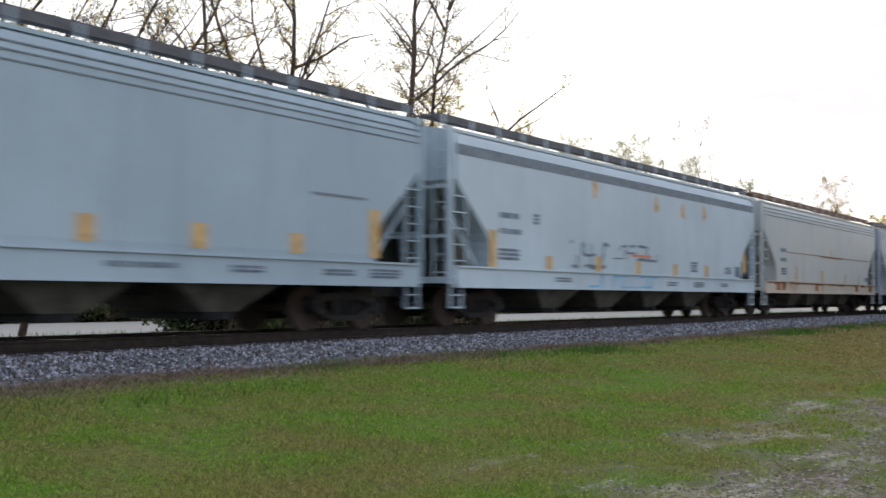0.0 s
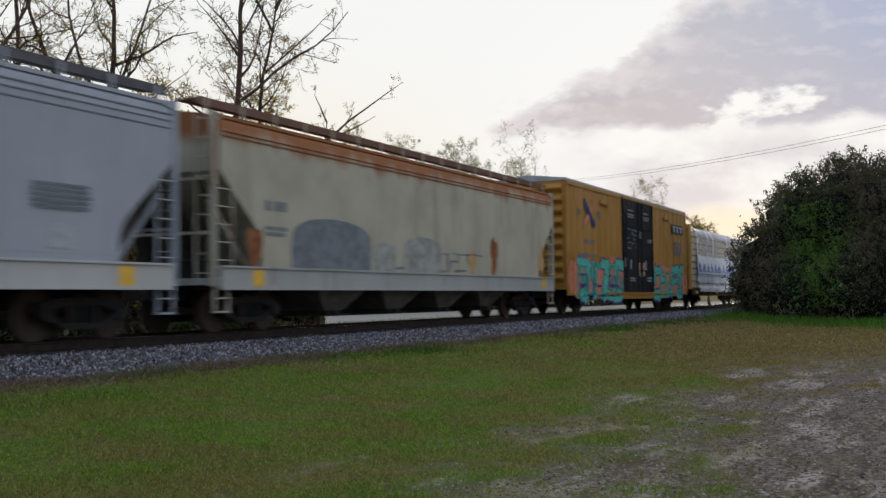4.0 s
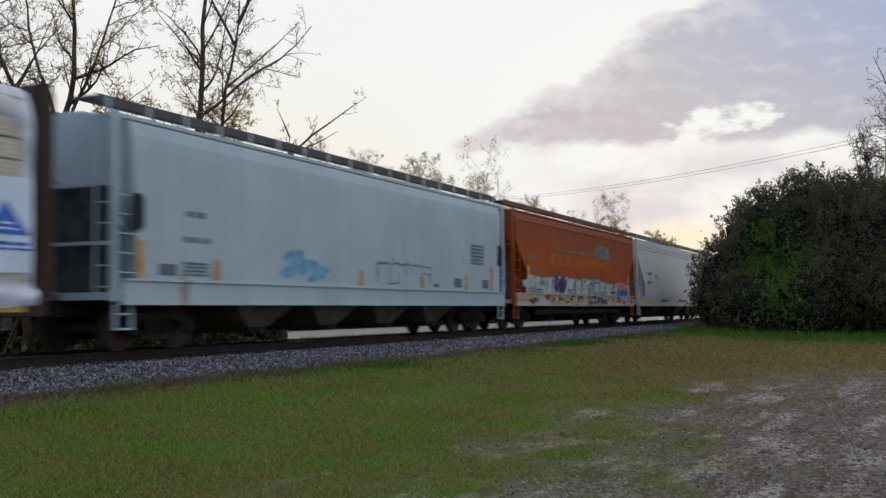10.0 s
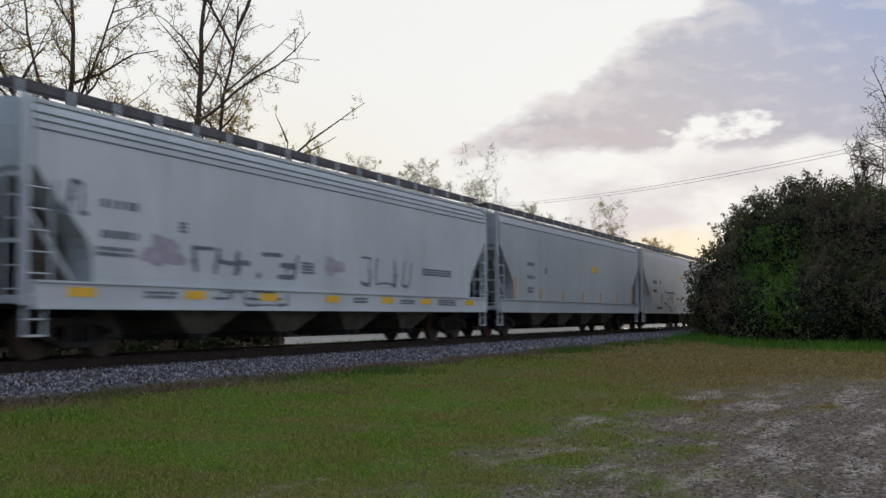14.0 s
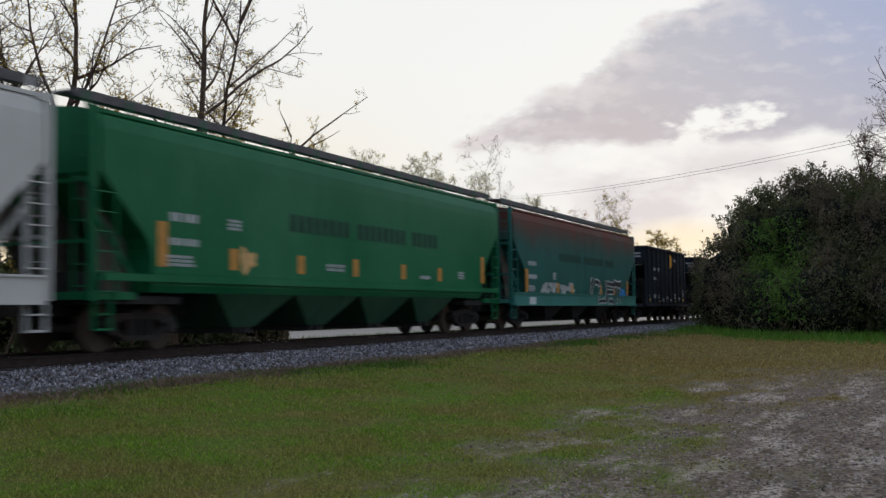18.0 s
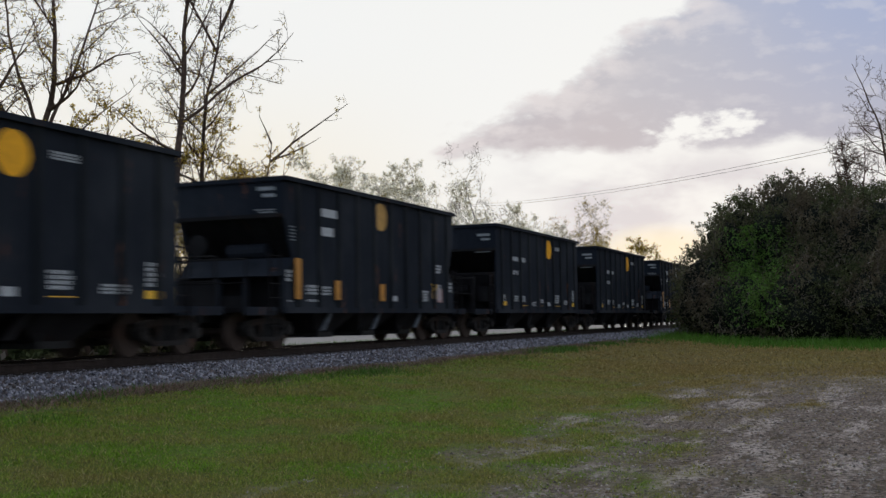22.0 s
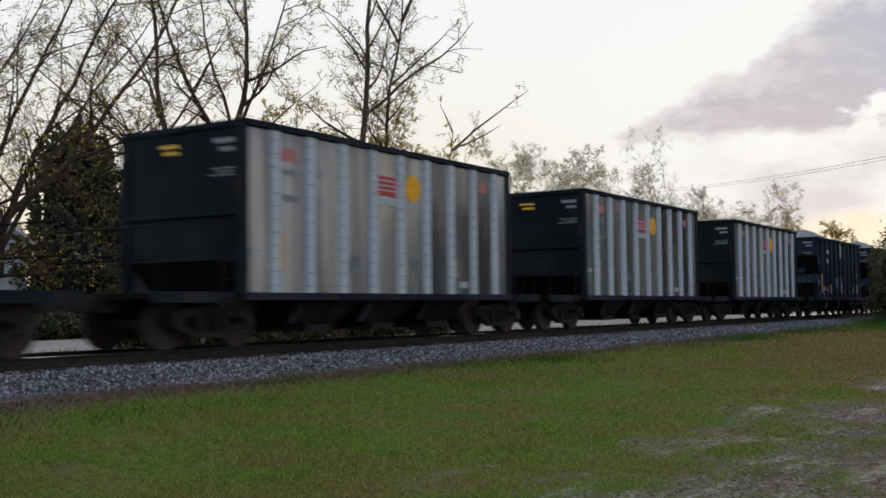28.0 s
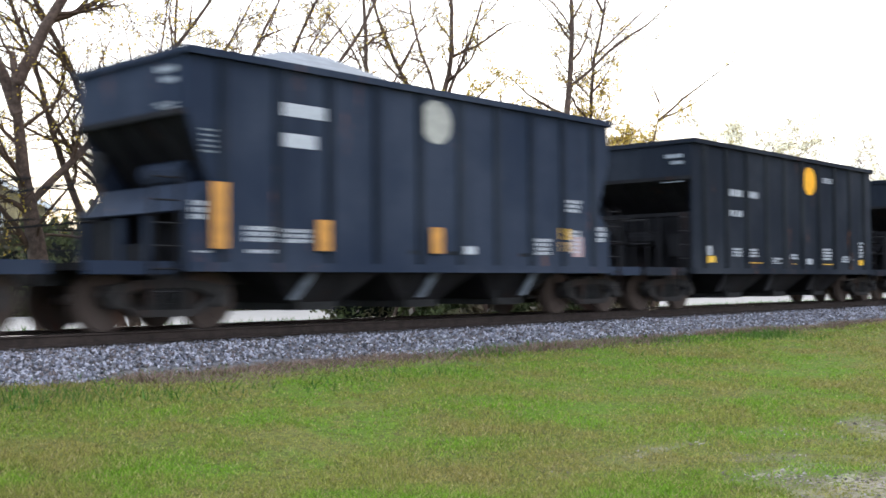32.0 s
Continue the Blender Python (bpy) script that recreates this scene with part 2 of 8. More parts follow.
def turf_blades(name):
    m, nt, b = shader(name)
    c = turf_colour(nt, mapping(nt))
    g = nt.nodes.new("ShaderNodeNewGeometry")
    v = nt.nodes.new("ShaderNodeMapRange")
    nt.links.new(g.outputs["Random Per Island"], v.inputs[0])
    v.inputs[3].default_value, v.inputs[4].default_value = 0.8, 2.2
    # some blades have dried to straw
    w = nt.nodes.new("ShaderNodeMath")
    w.operation = "FRACT"
    w2 = nt.nodes.new("ShaderNodeMath")
    w2.operation = "MULTIPLY"
    nt.links.new(g.outputs["Random Per Island"], w2.inputs[0])
    w2.inputs[1].default_value = 37.0
    nt.links.new(w2.outputs[0], w.inputs[0])
    c = blend(nt, times(nt, ramp(nt, w.outputs[0], 0.74, 0.80), 0.7), c, (0.20, 0.165, 0.085))
    sc = nt.nodes.new("ShaderNodeVectorMath")
    sc.operation = "SCALE"
    nt.links.new(c, sc.inputs[0])
    nt.links.new(v.outputs[0], sc.inputs["Scale"])
    nt.links.new(sc.outputs[0], b.inputs["Base Color"])
    b.inputs["Roughness"].default_value = 0.7
    b.inputs["Specular IOR Level"].default_value = 0.04
    let_through(nt, b, sc.outputs[0], 0.4)
    return m


def bush_leaves(name):
    """Thicket foliage: drifts of dark green, olive and brown, each leaf its own tone."""
    m, nt, b = shader(name)
    co = mapping(nt)
    big, mid = tex_noise(nt, co, 0.33, 4, 0.6), tex_noise(nt, co, 1.1, 4, 0.65)
    c = blend(nt, ramp(nt, mid, 0.36, 0.62), (0.044, 0.054, 0.024), (0.098, 0.112, 0.046))
    c = blend(nt, times(nt, ramp(nt, big, 0.44, 0.58), 0.85), c, (0.130, 0.100, 0.070))
    g = nt.nodes.new("ShaderNodeNewGeometry")
    v = nt.nodes.new("ShaderNodeMapRange")
    nt.links.new(g.outputs["Random Per Island"], v.inputs[0])
    v.inputs[3].default_value, v.inputs[4].default_value = 0.65, 1.35
    sc = nt.nodes.new("ShaderNodeVectorMath")
    sc.operation = "SCALE"
    nt.links.new(c, sc.inputs[0])
    nt.links.new(v.outputs[0], sc.inputs["Scale"])
    nt.links.new(sc.outputs[0], b.inputs["Base Color"])
    b.inputs["Roughness"].default_value = 0.7
    b.inputs["Specular IOR Level"].default_value = 0.1
    let_through(nt, b, sc.outputs[0], 0.3)
    return m


def ground_material():
    m, nt, b = shader("verge_grass")
    co = mapping(nt)
    fine, grit = tex_noise(nt, co, 14.0, 5, 0.7), tex_noise(nt, co, 45.0, 3, 0.6)
    c = turf_colour(nt, co)
    c = blend(nt, times(nt, ramp(nt, fine, 0.42, 0.62), 0.7), c, (0.030, 0.036, 0.012))
    c = blend(nt, times(nt, ramp(nt, grit, 0.5, 0.7), 0.5), c, (0.16, 0.15, 0.06))
    # worn gravelly ground shows where the turf is gone
    wear = nt.nodes.new("ShaderNodeAttribute")
    wear.attribute_name = "worn"
    soil = blend(nt, ramp(nt, fine, 0.35, 0.65), (0.060, 0.045, 0.036), (0.24, 0.19, 0.165))
    pale = tex_noise(nt, mapping(nt, (0.5, 1.6, 1)), 0.9, 5, 0.65)
    soil = blend(nt, times(nt, times(nt, ramp(nt, pale, 0.50, 0.60), ramp(nt, fine, 0.40, 0.52)), 0.9), soil, (0.42, 0.36, 0.33))
    soil = blend(nt, times(nt, ramp(nt, tex_noise(nt, mapping(nt, (0.8, 2.2, 1), (5, 3, 0)), 1.6, 5, 0.7), 0.52, 0.62), 0.8), soil, (0.07, 0.055, 0.035))
    soil = blend(nt, times(nt, ramp(nt, grit, 0.55, 0.75), 0.6), soil, (0.05, 0.042, 0.036))
    c = blend(nt, wear.outputs["Fac"], c, soil)
    nt.links.new(c, b.inputs["Base Color"])
    b.inputs["Roughness"].default_value = 0.95
    b.inputs["Specular IOR Level"].default_value = 0.1
    relief(nt, b, fine, 0.9, 0.06)
    return m


# ---- mesh helpers ----
def part(name, bm, material, parent=None, label="", at=None):
    me = bpy.data.meshes.new(name)
    bm.to_mesh(me)
    bm.free()
    return place(name, me, material, parent, label, at)


def place(name, me, material=None, parent=None, label="", at=None):
    if material is not None and not me.materials:
        for mt in (material if isinstance(material, (list, tuple)) else [material]):
            me.materials.append(mt)
    ob = new(name, me)
    if parent is not None:
        ob.parent = parent
    if at is not None:
        ob.matrix_basis = at
    if label:
        tagged(ob, label)
    return ob


def data_mesh(name, verts, faces, material):
    me = bpy.data.meshes.new(name)
    me.from_pydata(verts, [], faces)
    me.materials.append(material)
    return me


def box(bm, x0, x1, y0, y1, z0, z1):
    v = [bm.verts.new((x, y, z)) for z in (z0, z1) for x, y in ((x0, y0), (x1, y0), (x1, y1), (x0, y1))]
    for f in ((3, 2, 1, 0), (4, 5, 6, 7), (0, 1, 5, 4), (1, 2, 6, 5), (2, 3, 7, 6), (3, 0, 4, 7)):
        bm.faces.new([v[i] for i in f])
    return v


def boxes(*rows):
    bm = bmesh.new()
    for r in rows:
        box(bm, *r)
    return bm


def prism(bm, pts, axis, a, b):
    """A polygon, given by two coordinates, pushed along the third axis from a to b."""
    def at(p, q, w):
        return {"x": (w, p, q), "y": (p, w, q), "z": (p, q, w)}[axis]
    lo = [bm.verts.new(at(p, q, a)) for p, q in pts]
    hi = [bm.verts.new(at(p, q, b)) for p, q in pts]
    bm.faces.new(lo[::-1])
    bm.faces.new(hi)
    n = len(pts)
    for i in range(n):
        bm.faces.new((lo[i], lo[(i + 1) % n], hi[(i + 1) % n], hi[i]))
    bmesh.ops.recalc_face_normals(bm, faces=bm.faces[-(n + 2):])


def rod(bm, a, b, r, n=6):
    a, b = Vector(a), Vector(b)
    d = (b - a).normalized()
    u = d.orthogonal().normalized()
    w = d.cross(u)
    ring = [[bm.verts.new(p + (u * math.cos(k * math.tau / n) + w * math.sin(k * math.tau / n)) * r) for k in range(n)] for p in (a, b)]
    for k in range(n):
        bm.faces.new((ring[0][k], ring[0][(k + 1) % n], ring[1][(k + 1) % n], ring[1][k]))
    bm.faces.new(ring[0][::-1])
    bm.faces.new(ring[1])


def disc(bm, x, y, z, r, depth, n=24, r2=None):
    """A wheel-like disc about the y axis."""
    r2 = r if r2 is None else r2
    a = [bm.verts.new((x + r * math.cos(k * math.tau / n), y, z + r * math.sin(k * math.tau / n))) for k in range(n)]
    c = [bm.verts.new((x + r2 * math.cos(k * math.tau / n), y + depth, z + r2 * math.sin(k * math.tau / n))) for k in range(n)]
    bm.faces.new(a)
    bm.faces.new(c[::-1])
    for k in range(n):
        bm.faces.new((a[(k + 1) % n], a[k], c[k], c[(k + 1) % n]))


def thing(name, label, category, group="", at=None):
    e = new(name)
    e.empty_display_size = 0.3
    if at is not None:
        e.matrix_basis = at
    return tagged(e, label, category, group)

# ---- ground, track bed and road ----
def ground_z(y):
    if y < 5:
        return 0.0
    if y < 12:
        k = (y - 5) / 7
        return 0.34 * k * k * (3 - 2 * k)
    if y < 17.9:
        return 0.34
    return 0.34 - 0.30 * min(1, (y - 17.9) / 3.5)


def surf(x, y):
    """Height of the ground with its small humps."""
    return ground_z(y) + (0.035 * noise.noise((x * 0.35, y * 0.35, 0)) + 0.02 * noise.noise((x * 1.3, y * 1.3, 5))) * (-20 < y < 45)


def bareness(x, y):
    """Where the lawn is worn through, from 0 to 1."""
    if not (3 < x < 38 and -14 < y < 8):
        return 0.0
    v = 1.35 - 0.30 * y if y > -3 else 2.1
    v += 0.75 * noise.noise((x * 0.35, y * 0.8, 3)) + 0.55 * noise.noise((x * 1.1, y * 2.0, 7)) + 0.35 * noise.noise((x * 3.1, y * 4.4, 1))
    return max(0.0, min(1.0, v / 0.75)) * max(0, min(1, (x - 5) / 4)) * max(0, min(1, (37 - x) / 16))


def build_ground():
    xs = [-1500, -400, -120, -60, -40, -20, -10, -4, 0, 2] + [3 + i * 0.22 for i in range(160)] + [x * 2.0 for x in range(20, 46)] + [100, 115, 140, 180, 260, 400, 800, 1800]
    ys = [-1500, -400, -100, -40, -20, -12, -8] + [-6 + i * 0.16 for i in range(88)] + [y * 0.5 for y in range(17, 40)] + [y * 1.0 for y in range(20, 46)] + [50, 60, 80, 120, 300, 800, 1800]
    verts, faces = [], []
    for y in ys:
        for x in xs:
            verts.append((x, y, surf(x, y)))
    w = len(xs)
    for j in range(len(ys) - 1):
        for i in range(w - 1):
            a = j * w + i
            faces.append((a, a + 1, a + w + 1, a + w))
    me = data_mesh("ground", verts, faces, ground_material())
    worn = me.attributes.new("worn", "FLOAT", "POINT")
    worn.data.foreach_set("value", [bareness(v[0], v[1]) for v in verts])
    for p in me.polygons:
        p.use_smooth = True
    tagged(place("ground", me), "rough mown grass verge with worn gravelly patches", "ground", kind="structure")


build_ground()

M_BALLAST = plain("ballast_bed", (0.09, 0.088, 0.095), 0.95, vary=0.5, scale=12)
M_STONE = leafy("ballast_stone", [(0.030, 0.029, 0.034), (0.10, 0.10, 0.118), (0.17, 0.165, 0.20), (0.36, 0.35, 0.39), (0.055, 0.045, 0.045), (0.15, 0.12, 0.115)], 0.9)
M_RAIL = plain("rail_steel", (0.034, 0.024, 0.020), 0.8, 0.1, 0.3, 6)
M_RAILTOP = plain("rail_head", (0.55, 0.53, 0.5), 0.22, 1.0, 0.1, 4)
M_TIE = plain("tie_timber", (0.038, 0.031, 0.027), 0.9, 0, 0.35, 5)
M_ROAD = plain("road_concrete", (0.25, 0.232, 0.22), 0.9, 0, 0.12, 1.5)

bm = bmesh.new()
prism(bm, [(11.95, 0.3), (12.05, 0.36), (13.1, 0.60), (16.7, 0.60), (17.8, 0.36), (17.9, 0.3)], "x", -80, 420)
tagged(part("ballast_bed", bm, M_BALLAST), "bed of grey crushed stone under the track", "ballast", kind="structure")

bm = bmesh.new()
prism(bm, [(32.5, -0.05), (32.5, 0.085), (46.5, 0.085), (46.5, -0.05)], "x", -120, 300)
tagged(part("road", bm, M_ROAD), "pale concrete road beyond the track", "road", kind="structure")


def ballast_stones():
    rng = np.random.default_rng(3)
    octa = np.array([(1, 0, 0), (-1, 0, 0), (0, 1, 0), (0, -1, 0), (0, 0, 1), (0, 0, -1)], float)
    tri = np.array([(0, 2, 4), (2, 1, 4), (1, 3, 4), (3, 0, 4), (2, 0, 5), (1, 2, 5), (3, 1, 5), (0, 3, 5)])
    n = 50000
    x = 4 + 86 * rng.random(n) ** 1.7
    y = 11.75 + 2.3 * rng.random(n)
    far = rng.random(n) < 0.08
    y[far] = 15.9 + 2.0 * rng.random(far.sum())
    z = np.interp(y, [11.7, 12.05, 13.1, 16.7, 17.8, 18.0], [0.33, 0.37, 0.61, 0.61, 0.37, 0.33]) + rng.normal(0, 0.008, n)
    keep = (y > 12.05 + 0.25 * np.sin(x * 0.9) + 0.15 * np.sin(x * 2.7)) | (rng.random(n) < 0.15)
    x, y, z = x[keep], y[keep], z[keep]
    n = len(x)
    s = rng.uniform(0.017, 0.042, (n, 1, 3)) * (1 + 0.012 * np.maximum(0, x - 20))[:, None, None]
    v = octa[None] * s * rng.uniform(0.6, 1.25, (n, 6, 1))
    a = rng.uniform(0, 6.28, n)
    b = rng.uniform(-0.7, 0.7, n)
    ca, sa, cb, sb = np.cos(a)[:, None], np.sin(a)[:, None], np.cos(b)[:, None], np.sin(b)[:, None]
    vx, vy, vz = v[..., 0] * cb + v[..., 2] * sb, v[..., 1], -v[..., 0] * sb + v[..., 2] * cb
    v = np.stack([vx * ca - vy * sa, vx * sa + vy * ca, vz], -1) + np.stack([x, y, z], -1)[:, None]
    f = (tri[None] + 6 * np.arange(n)[:, None, None]).reshape(-1, 3)
    me = data_mesh("ballast_stones", v.reshape(-1, 3).tolist(), f.tolist(), M_STONE)
    tagged(place("ballast_stones", me), "loose grey and lilac crushed stones along the track", "stones", kind="stuff")


ballast_stones()


def build_track():
    track = thing("railway_track", "single railway track with worn steel rails on timber ties", "track", at=pose(0, TRACK_Y, 0))
    track["kind"] = "structure"
    for side in (-1, 1):
        bm = bmesh.new()
        y = side * 0.753
        prism(bm, [(y - 0.075, 0.645), (y + 0.075, 0.645), (y + 0.075, 0.66), (y + 0.012, 0.69), (y + 0.012, 0.775),
                   (y + 0.036, 0.785), (y + 0.036, 0.812), (y - 0.036, 0.812), (y - 0.036, 0.785), (y - 0.012, 0.775),
                   (y - 0.012, 0.69), (y - 0.075, 0.66)], "x", -80, 420)
        rail = part("rail", bm, M_RAIL, track)
        bm = bmesh.new()
        prism(bm, [(y - 0.034, 0.8125), (y + 0.034, 0.8125), (y + 0.026, RAIL_Z), (y - 0.026, RAIL_Z)], "x", -80, 420)
        part("rail_head", bm, M_RAILTOP, rail, "polished running surface")
    bm = boxes((-0.115, 0.115, -1.3, 1.3, 0.47, 0.642))
    bmesh.ops.bevel(bm, geom=bm.edges[:], offset=0.012, segments=1, affect="EDGES")
    me = bpy.data.meshes.new("tie")
    bm.to_mesh(me)
    bm.free()
    for i in range(170):
        place("tie", me, M_TIE, track, at=pose(-6 + i * 0.53 + random.uniform(-0.02, 0.02), random.uniform(-0.04, 0.04), random.uniform(-0.008, 0.004), 0, 0, random.uniform(-1, 1)))


build_track()


# ---- grass and weeds ----
def blades(name, x, y, h, w, mat, label, seed, lean=0.5, z=None):
    rng = np.random.default_rng(seed)
    n = len(x)
    z = np.array([surf(a, b) for a, b in zip(x, y)]) - 0.005 if z is None else z
    a = rng.uniform(0, 6.28, n)
    dx, dy = np.cos(a) * w / 2, np.sin(a) * w / 2
    lx, ly = rng.normal(0, lean, n) * h, rng.normal(0, lean, n) * h
    p = np.stack([np.stack([x - dx, y - dy, z], -1), np.stack([x + dx, y + dy, z], -1), np.stack([x + lx, y + ly, z + h], -1)], 1)
    me = bpy.data.meshes.new(name)
    me.vertices.add(3 * n)
    me.vertices.foreach_set("co", p.astype(np.float32).ravel())
    me.loops.add(3 * n)
    me.loops.foreach_set("vertex_index", np.arange(3 * n, dtype=np.int32))
    me.polygons.add(n)
    me.polygons.foreach_set("loop_start", np.arange(0, 3 * n, 3, dtype=np.int32))
    me.update(calc_edges=True)
    me.materials.append(mat)
    return tagged(place(name, me), label, "grass", kind="stuff")


M_GRASS = turf_blades("grass_blades")
M_TALL = leafy("tall_grass", [(0.035, 0.085, 0.010), (0.055, 0.125, 0.014), (0.075, 0.15, 0.02), (0.075, 0.11, 0.024)], 0.6, 0.25)
M_WEED = leafy("dead_weeds", [(0.11, 0.065, 0.052), (0.17, 0.10, 0.082), (0.18, 0.13, 0.095), (0.09, 0.085, 0.04)])


def scatter_grass():
    rng = np.random.default_rng(8)
    n = 620000
    ang = np.radians(rng.uniform(-4, 70, n))
    d = 6.5 + 27 * rng.random(n) ** 1.5
    x, y = d * np.cos(ang), d * np.sin(ang)
    ok = y < 12.2
    x, y, d = x[ok], y[ok], d[ok]
    lush = np.array([noise.noise((a * 0.45, b * 0.6, 9)) + 0.7 * noise.noise((a * 1.7, b * 1.9, 2)) for a, b in zip(x, y)])
    bare = np.array([bareness(a, b) for a, b in zip(x, y)])
    k = (1.0 - 0.96 * bare ** 0.7) * (0.8 + 0.5 * lush)
    ok = rng.random(len(x)) < k
    x, y, d, lush, bare = x[ok], y[ok], d[ok], lush[ok], bare[ok]
    h = rng.uniform(0.014, 0.04, len(x)) * (1 + d / 60) * np.clip(1.0 + 0.6 * lush, 0.6, 1.6) * (1 - 0.4 * bare)
    blades("lawn_grass", x, y, h, rng.uniform(0.005, 0.012, len(x)) * (1 + d / 16), M_GRASS, "short patchy green and straw-coloured lawn grass", 1, 0.7)
    n = 60000
    x = rng.uniform(24, 62, n)
    y = rng.uniform(-6, 11.5, n)
    d = np.hypot(x, y)
    ok = (d > 28) & (x < 60 - 0.5 * (10.6 - y))
    x, y, d = x[ok], y[ok], d[ok]
    blades("distant_lawn_grass", x, y, rng.uniform(0.02, 0.07, len(x)), rng.uniform(0.03, 0.06, len(x)), M_GRASS, "short olive lawn grass before the thicket", 12, 0.8)
    # pebbles and dead leaves on the worn ground
    n = 60000
    ang = np.radians(rng.uniform(-4, 45, n))
    d = 7 + 20 * rng.random(n)
    x, y = d * np.cos(ang), d * np.sin(ang)
    bare = np.array([bareness(a, b) for a, b in zip(x, y)])
    ok = rng.random(n) < 0.45 * bare
    x, y = x[ok], y[ok]
    z = np.array([surf(a, b) for a, b in zip(x, y)])
    s = rng.uniform(0.007, 0.026, (len(x), 1, 3)) * (1, 1, 0.6)
    octa = np.array([(1, 0, 0), (-1, 0, 0), (0, 1, 0), (0, -1, 0), (0, 0, 1), (0, 0, -1)], float)
    tri = np.array([(0, 2, 4), (2, 1, 4), (1, 3, 4), (3, 0, 4), (2, 0, 5), (1, 2, 5), (3, 1, 5), (0, 3, 5)])
    v = octa[None] * s * rng.uniform(0.6, 1.3, (len(x), 6, 1)) + np.stack([x, y, z + 0.003], -1)[:, None]
    f = (tri[None] + 6 * np.arange(len(x))[:, None, None]).reshape(-1, 3)
    me = data_mesh("pebbles", v.reshape(-1, 3).tolist(), f.tolist(), leafy("pebbles", [(0.05, 0.045, 0.04), (0.12, 0.10, 0.085), (0.22, 0.19, 0.17), (0.34, 0.31, 0.29), (0.10, 0.06, 0.035)], 0.9))
    tagged(place("pebbles", me), "small pebbles and leaf litter on the worn ground", "stones", kind="stuff")
    n = 26000
    x = 3 + 75 * rng.random(n) ** 1.5
    y = 11.1 + rng.normal(0, 0.55, n) + 0.25 * np.sin(x * 0.5)
    g = np.array([noise.noise((a * 0.25, b * 0.5, 4)) for a, b in zip(x, y)])
    red = g + 0.3 * np.exp(-((x - 23) / 8) ** 2) + rng.normal(0, 0.15, n) > 0.0
    h = rng.uniform(0.05, 0.16, n)
    w = rng.uniform(0.01, 0.022, n) * (1 + x / 30)
    y2 = y + np.where(red, 0.55, 0.0)
    blades("verge_grass", x[~red], y2[~red], h[~red], w[~red], M_TALL, "taller green grass along the foot of the ballast", 2, 0.4)
    blades("dead_weeds", x[red], y2[red], h[red] * 0.5, w[red] * 0.7, M_WEED, "reddish dead weeds along the foot of the ballast", 3, 0.9)
    n = 34000
    x = 7 + 42 * rng.random(n) ** 1.2
    y = 11.72 + rng.normal(0, 0.30, n) + 0.2 * np.sin(x * 0.7)
    ok = np.array([noise.noise((a * 0.22, b * 0.7, 14)) for a, b in zip(x, y)]) + rng.normal(0, 0.12, n) > -0.12
    blades("dead_weeds", x[ok], y[ok], rng.uniform(0.04, 0.13, ok.sum()), rng.uniform(0.006, 0.014, ok.sum()) * (1 + x[ok] / 30), M_WEED, "low mat of reddish dead weeds beside the ballast", 9, 0.9)
    n = 16000
    x = rng.uniform(34, 62, n)
    y = rng.uniform(-2, 11.5, n)
    edge = 57 - 0.55 * (10.6 - y)
    ok = x > edge - 7 * rng.random(n) ** 2
    blades("hedge_grass", x[ok], y[ok], rng.uniform(0.15, 0.5, ok.sum()), rng.uniform(0.03, 0.06, ok.sum()), leafy("lush_grass", [(0.05, 0.13, 0.012), (0.075, 0.18, 0.018), (0.10, 0.21, 0.03)], 0.6, 0.35), "long bright grass in front of the thicket", 5, 0.35)
    n = 20000
    x = 10 + 110 * rng.random(n)
    y = rng.uniform(18.2, 32.3, n)
    m = 32000
    xn, yn = 4 + 90 * rng.random(m) ** 1.3, rng.uniform(17.9, 25.0, m)
    blades("long_verge_grass", xn, yn, rng.uniform(0.12, 0.42, m), rng.uniform(0.015, 0.04, m), leafy("long_grass", [(0.07, 0.13, 0.016), (0.12, 0.17, 0.026), (0.17, 0.18, 0.04), (0.06, 0.09, 0.014)], 0.7, 0.35), "long yellowish grass behind the track", 16, 0.4)
    blades("far_verge_grass", x, y, rng.uniform(0.08, 0.3, n), rng.uniform(0.03, 0.07, n), M_TALL, "grass between the track and the road", 6, 0.4)


scatter_grass()


# ---- trees ----
M_BARK = plain("bark", (0.085, 0.056, 0.043), 0.95, 0, 0.4, 8)
M_TWIG = plain("twig_bark", (0.07, 0.042, 0.028), 0.95, 0, 0.3, 8)
M_BUD = leafy("spring_buds", [(0.22, 0.14, 0.02), (0.62, 0.44, 0.08), (0.48, 0.38, 0.07), (0.16, 0.10, 0.02)], 0.6, 0.65)
M_BLOSSOM = leafy("blossom", [(0.88, 0.86, 0.76), (0.92, 0.91, 0.84), (0.80, 0.74, 0.50), (0.50, 0.40, 0.16)], 0.6, 0.7)
M_HEDGE = bush_leaves("thicket_leaves")
M_FRESH = leafy("fresh_leaves", [(0.06, 0.13, 0.022), (0.11, 0.22, 0.036), (0.16, 0.29, 0.055)], 0.6, 0.35)
M_VINE = leafy("dry_vines", [(0.10, 0.08, 0.062), (0.17, 0.14, 0.115), (0.08, 0.075, 0.045)])
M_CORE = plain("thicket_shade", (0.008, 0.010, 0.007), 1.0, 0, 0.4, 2)


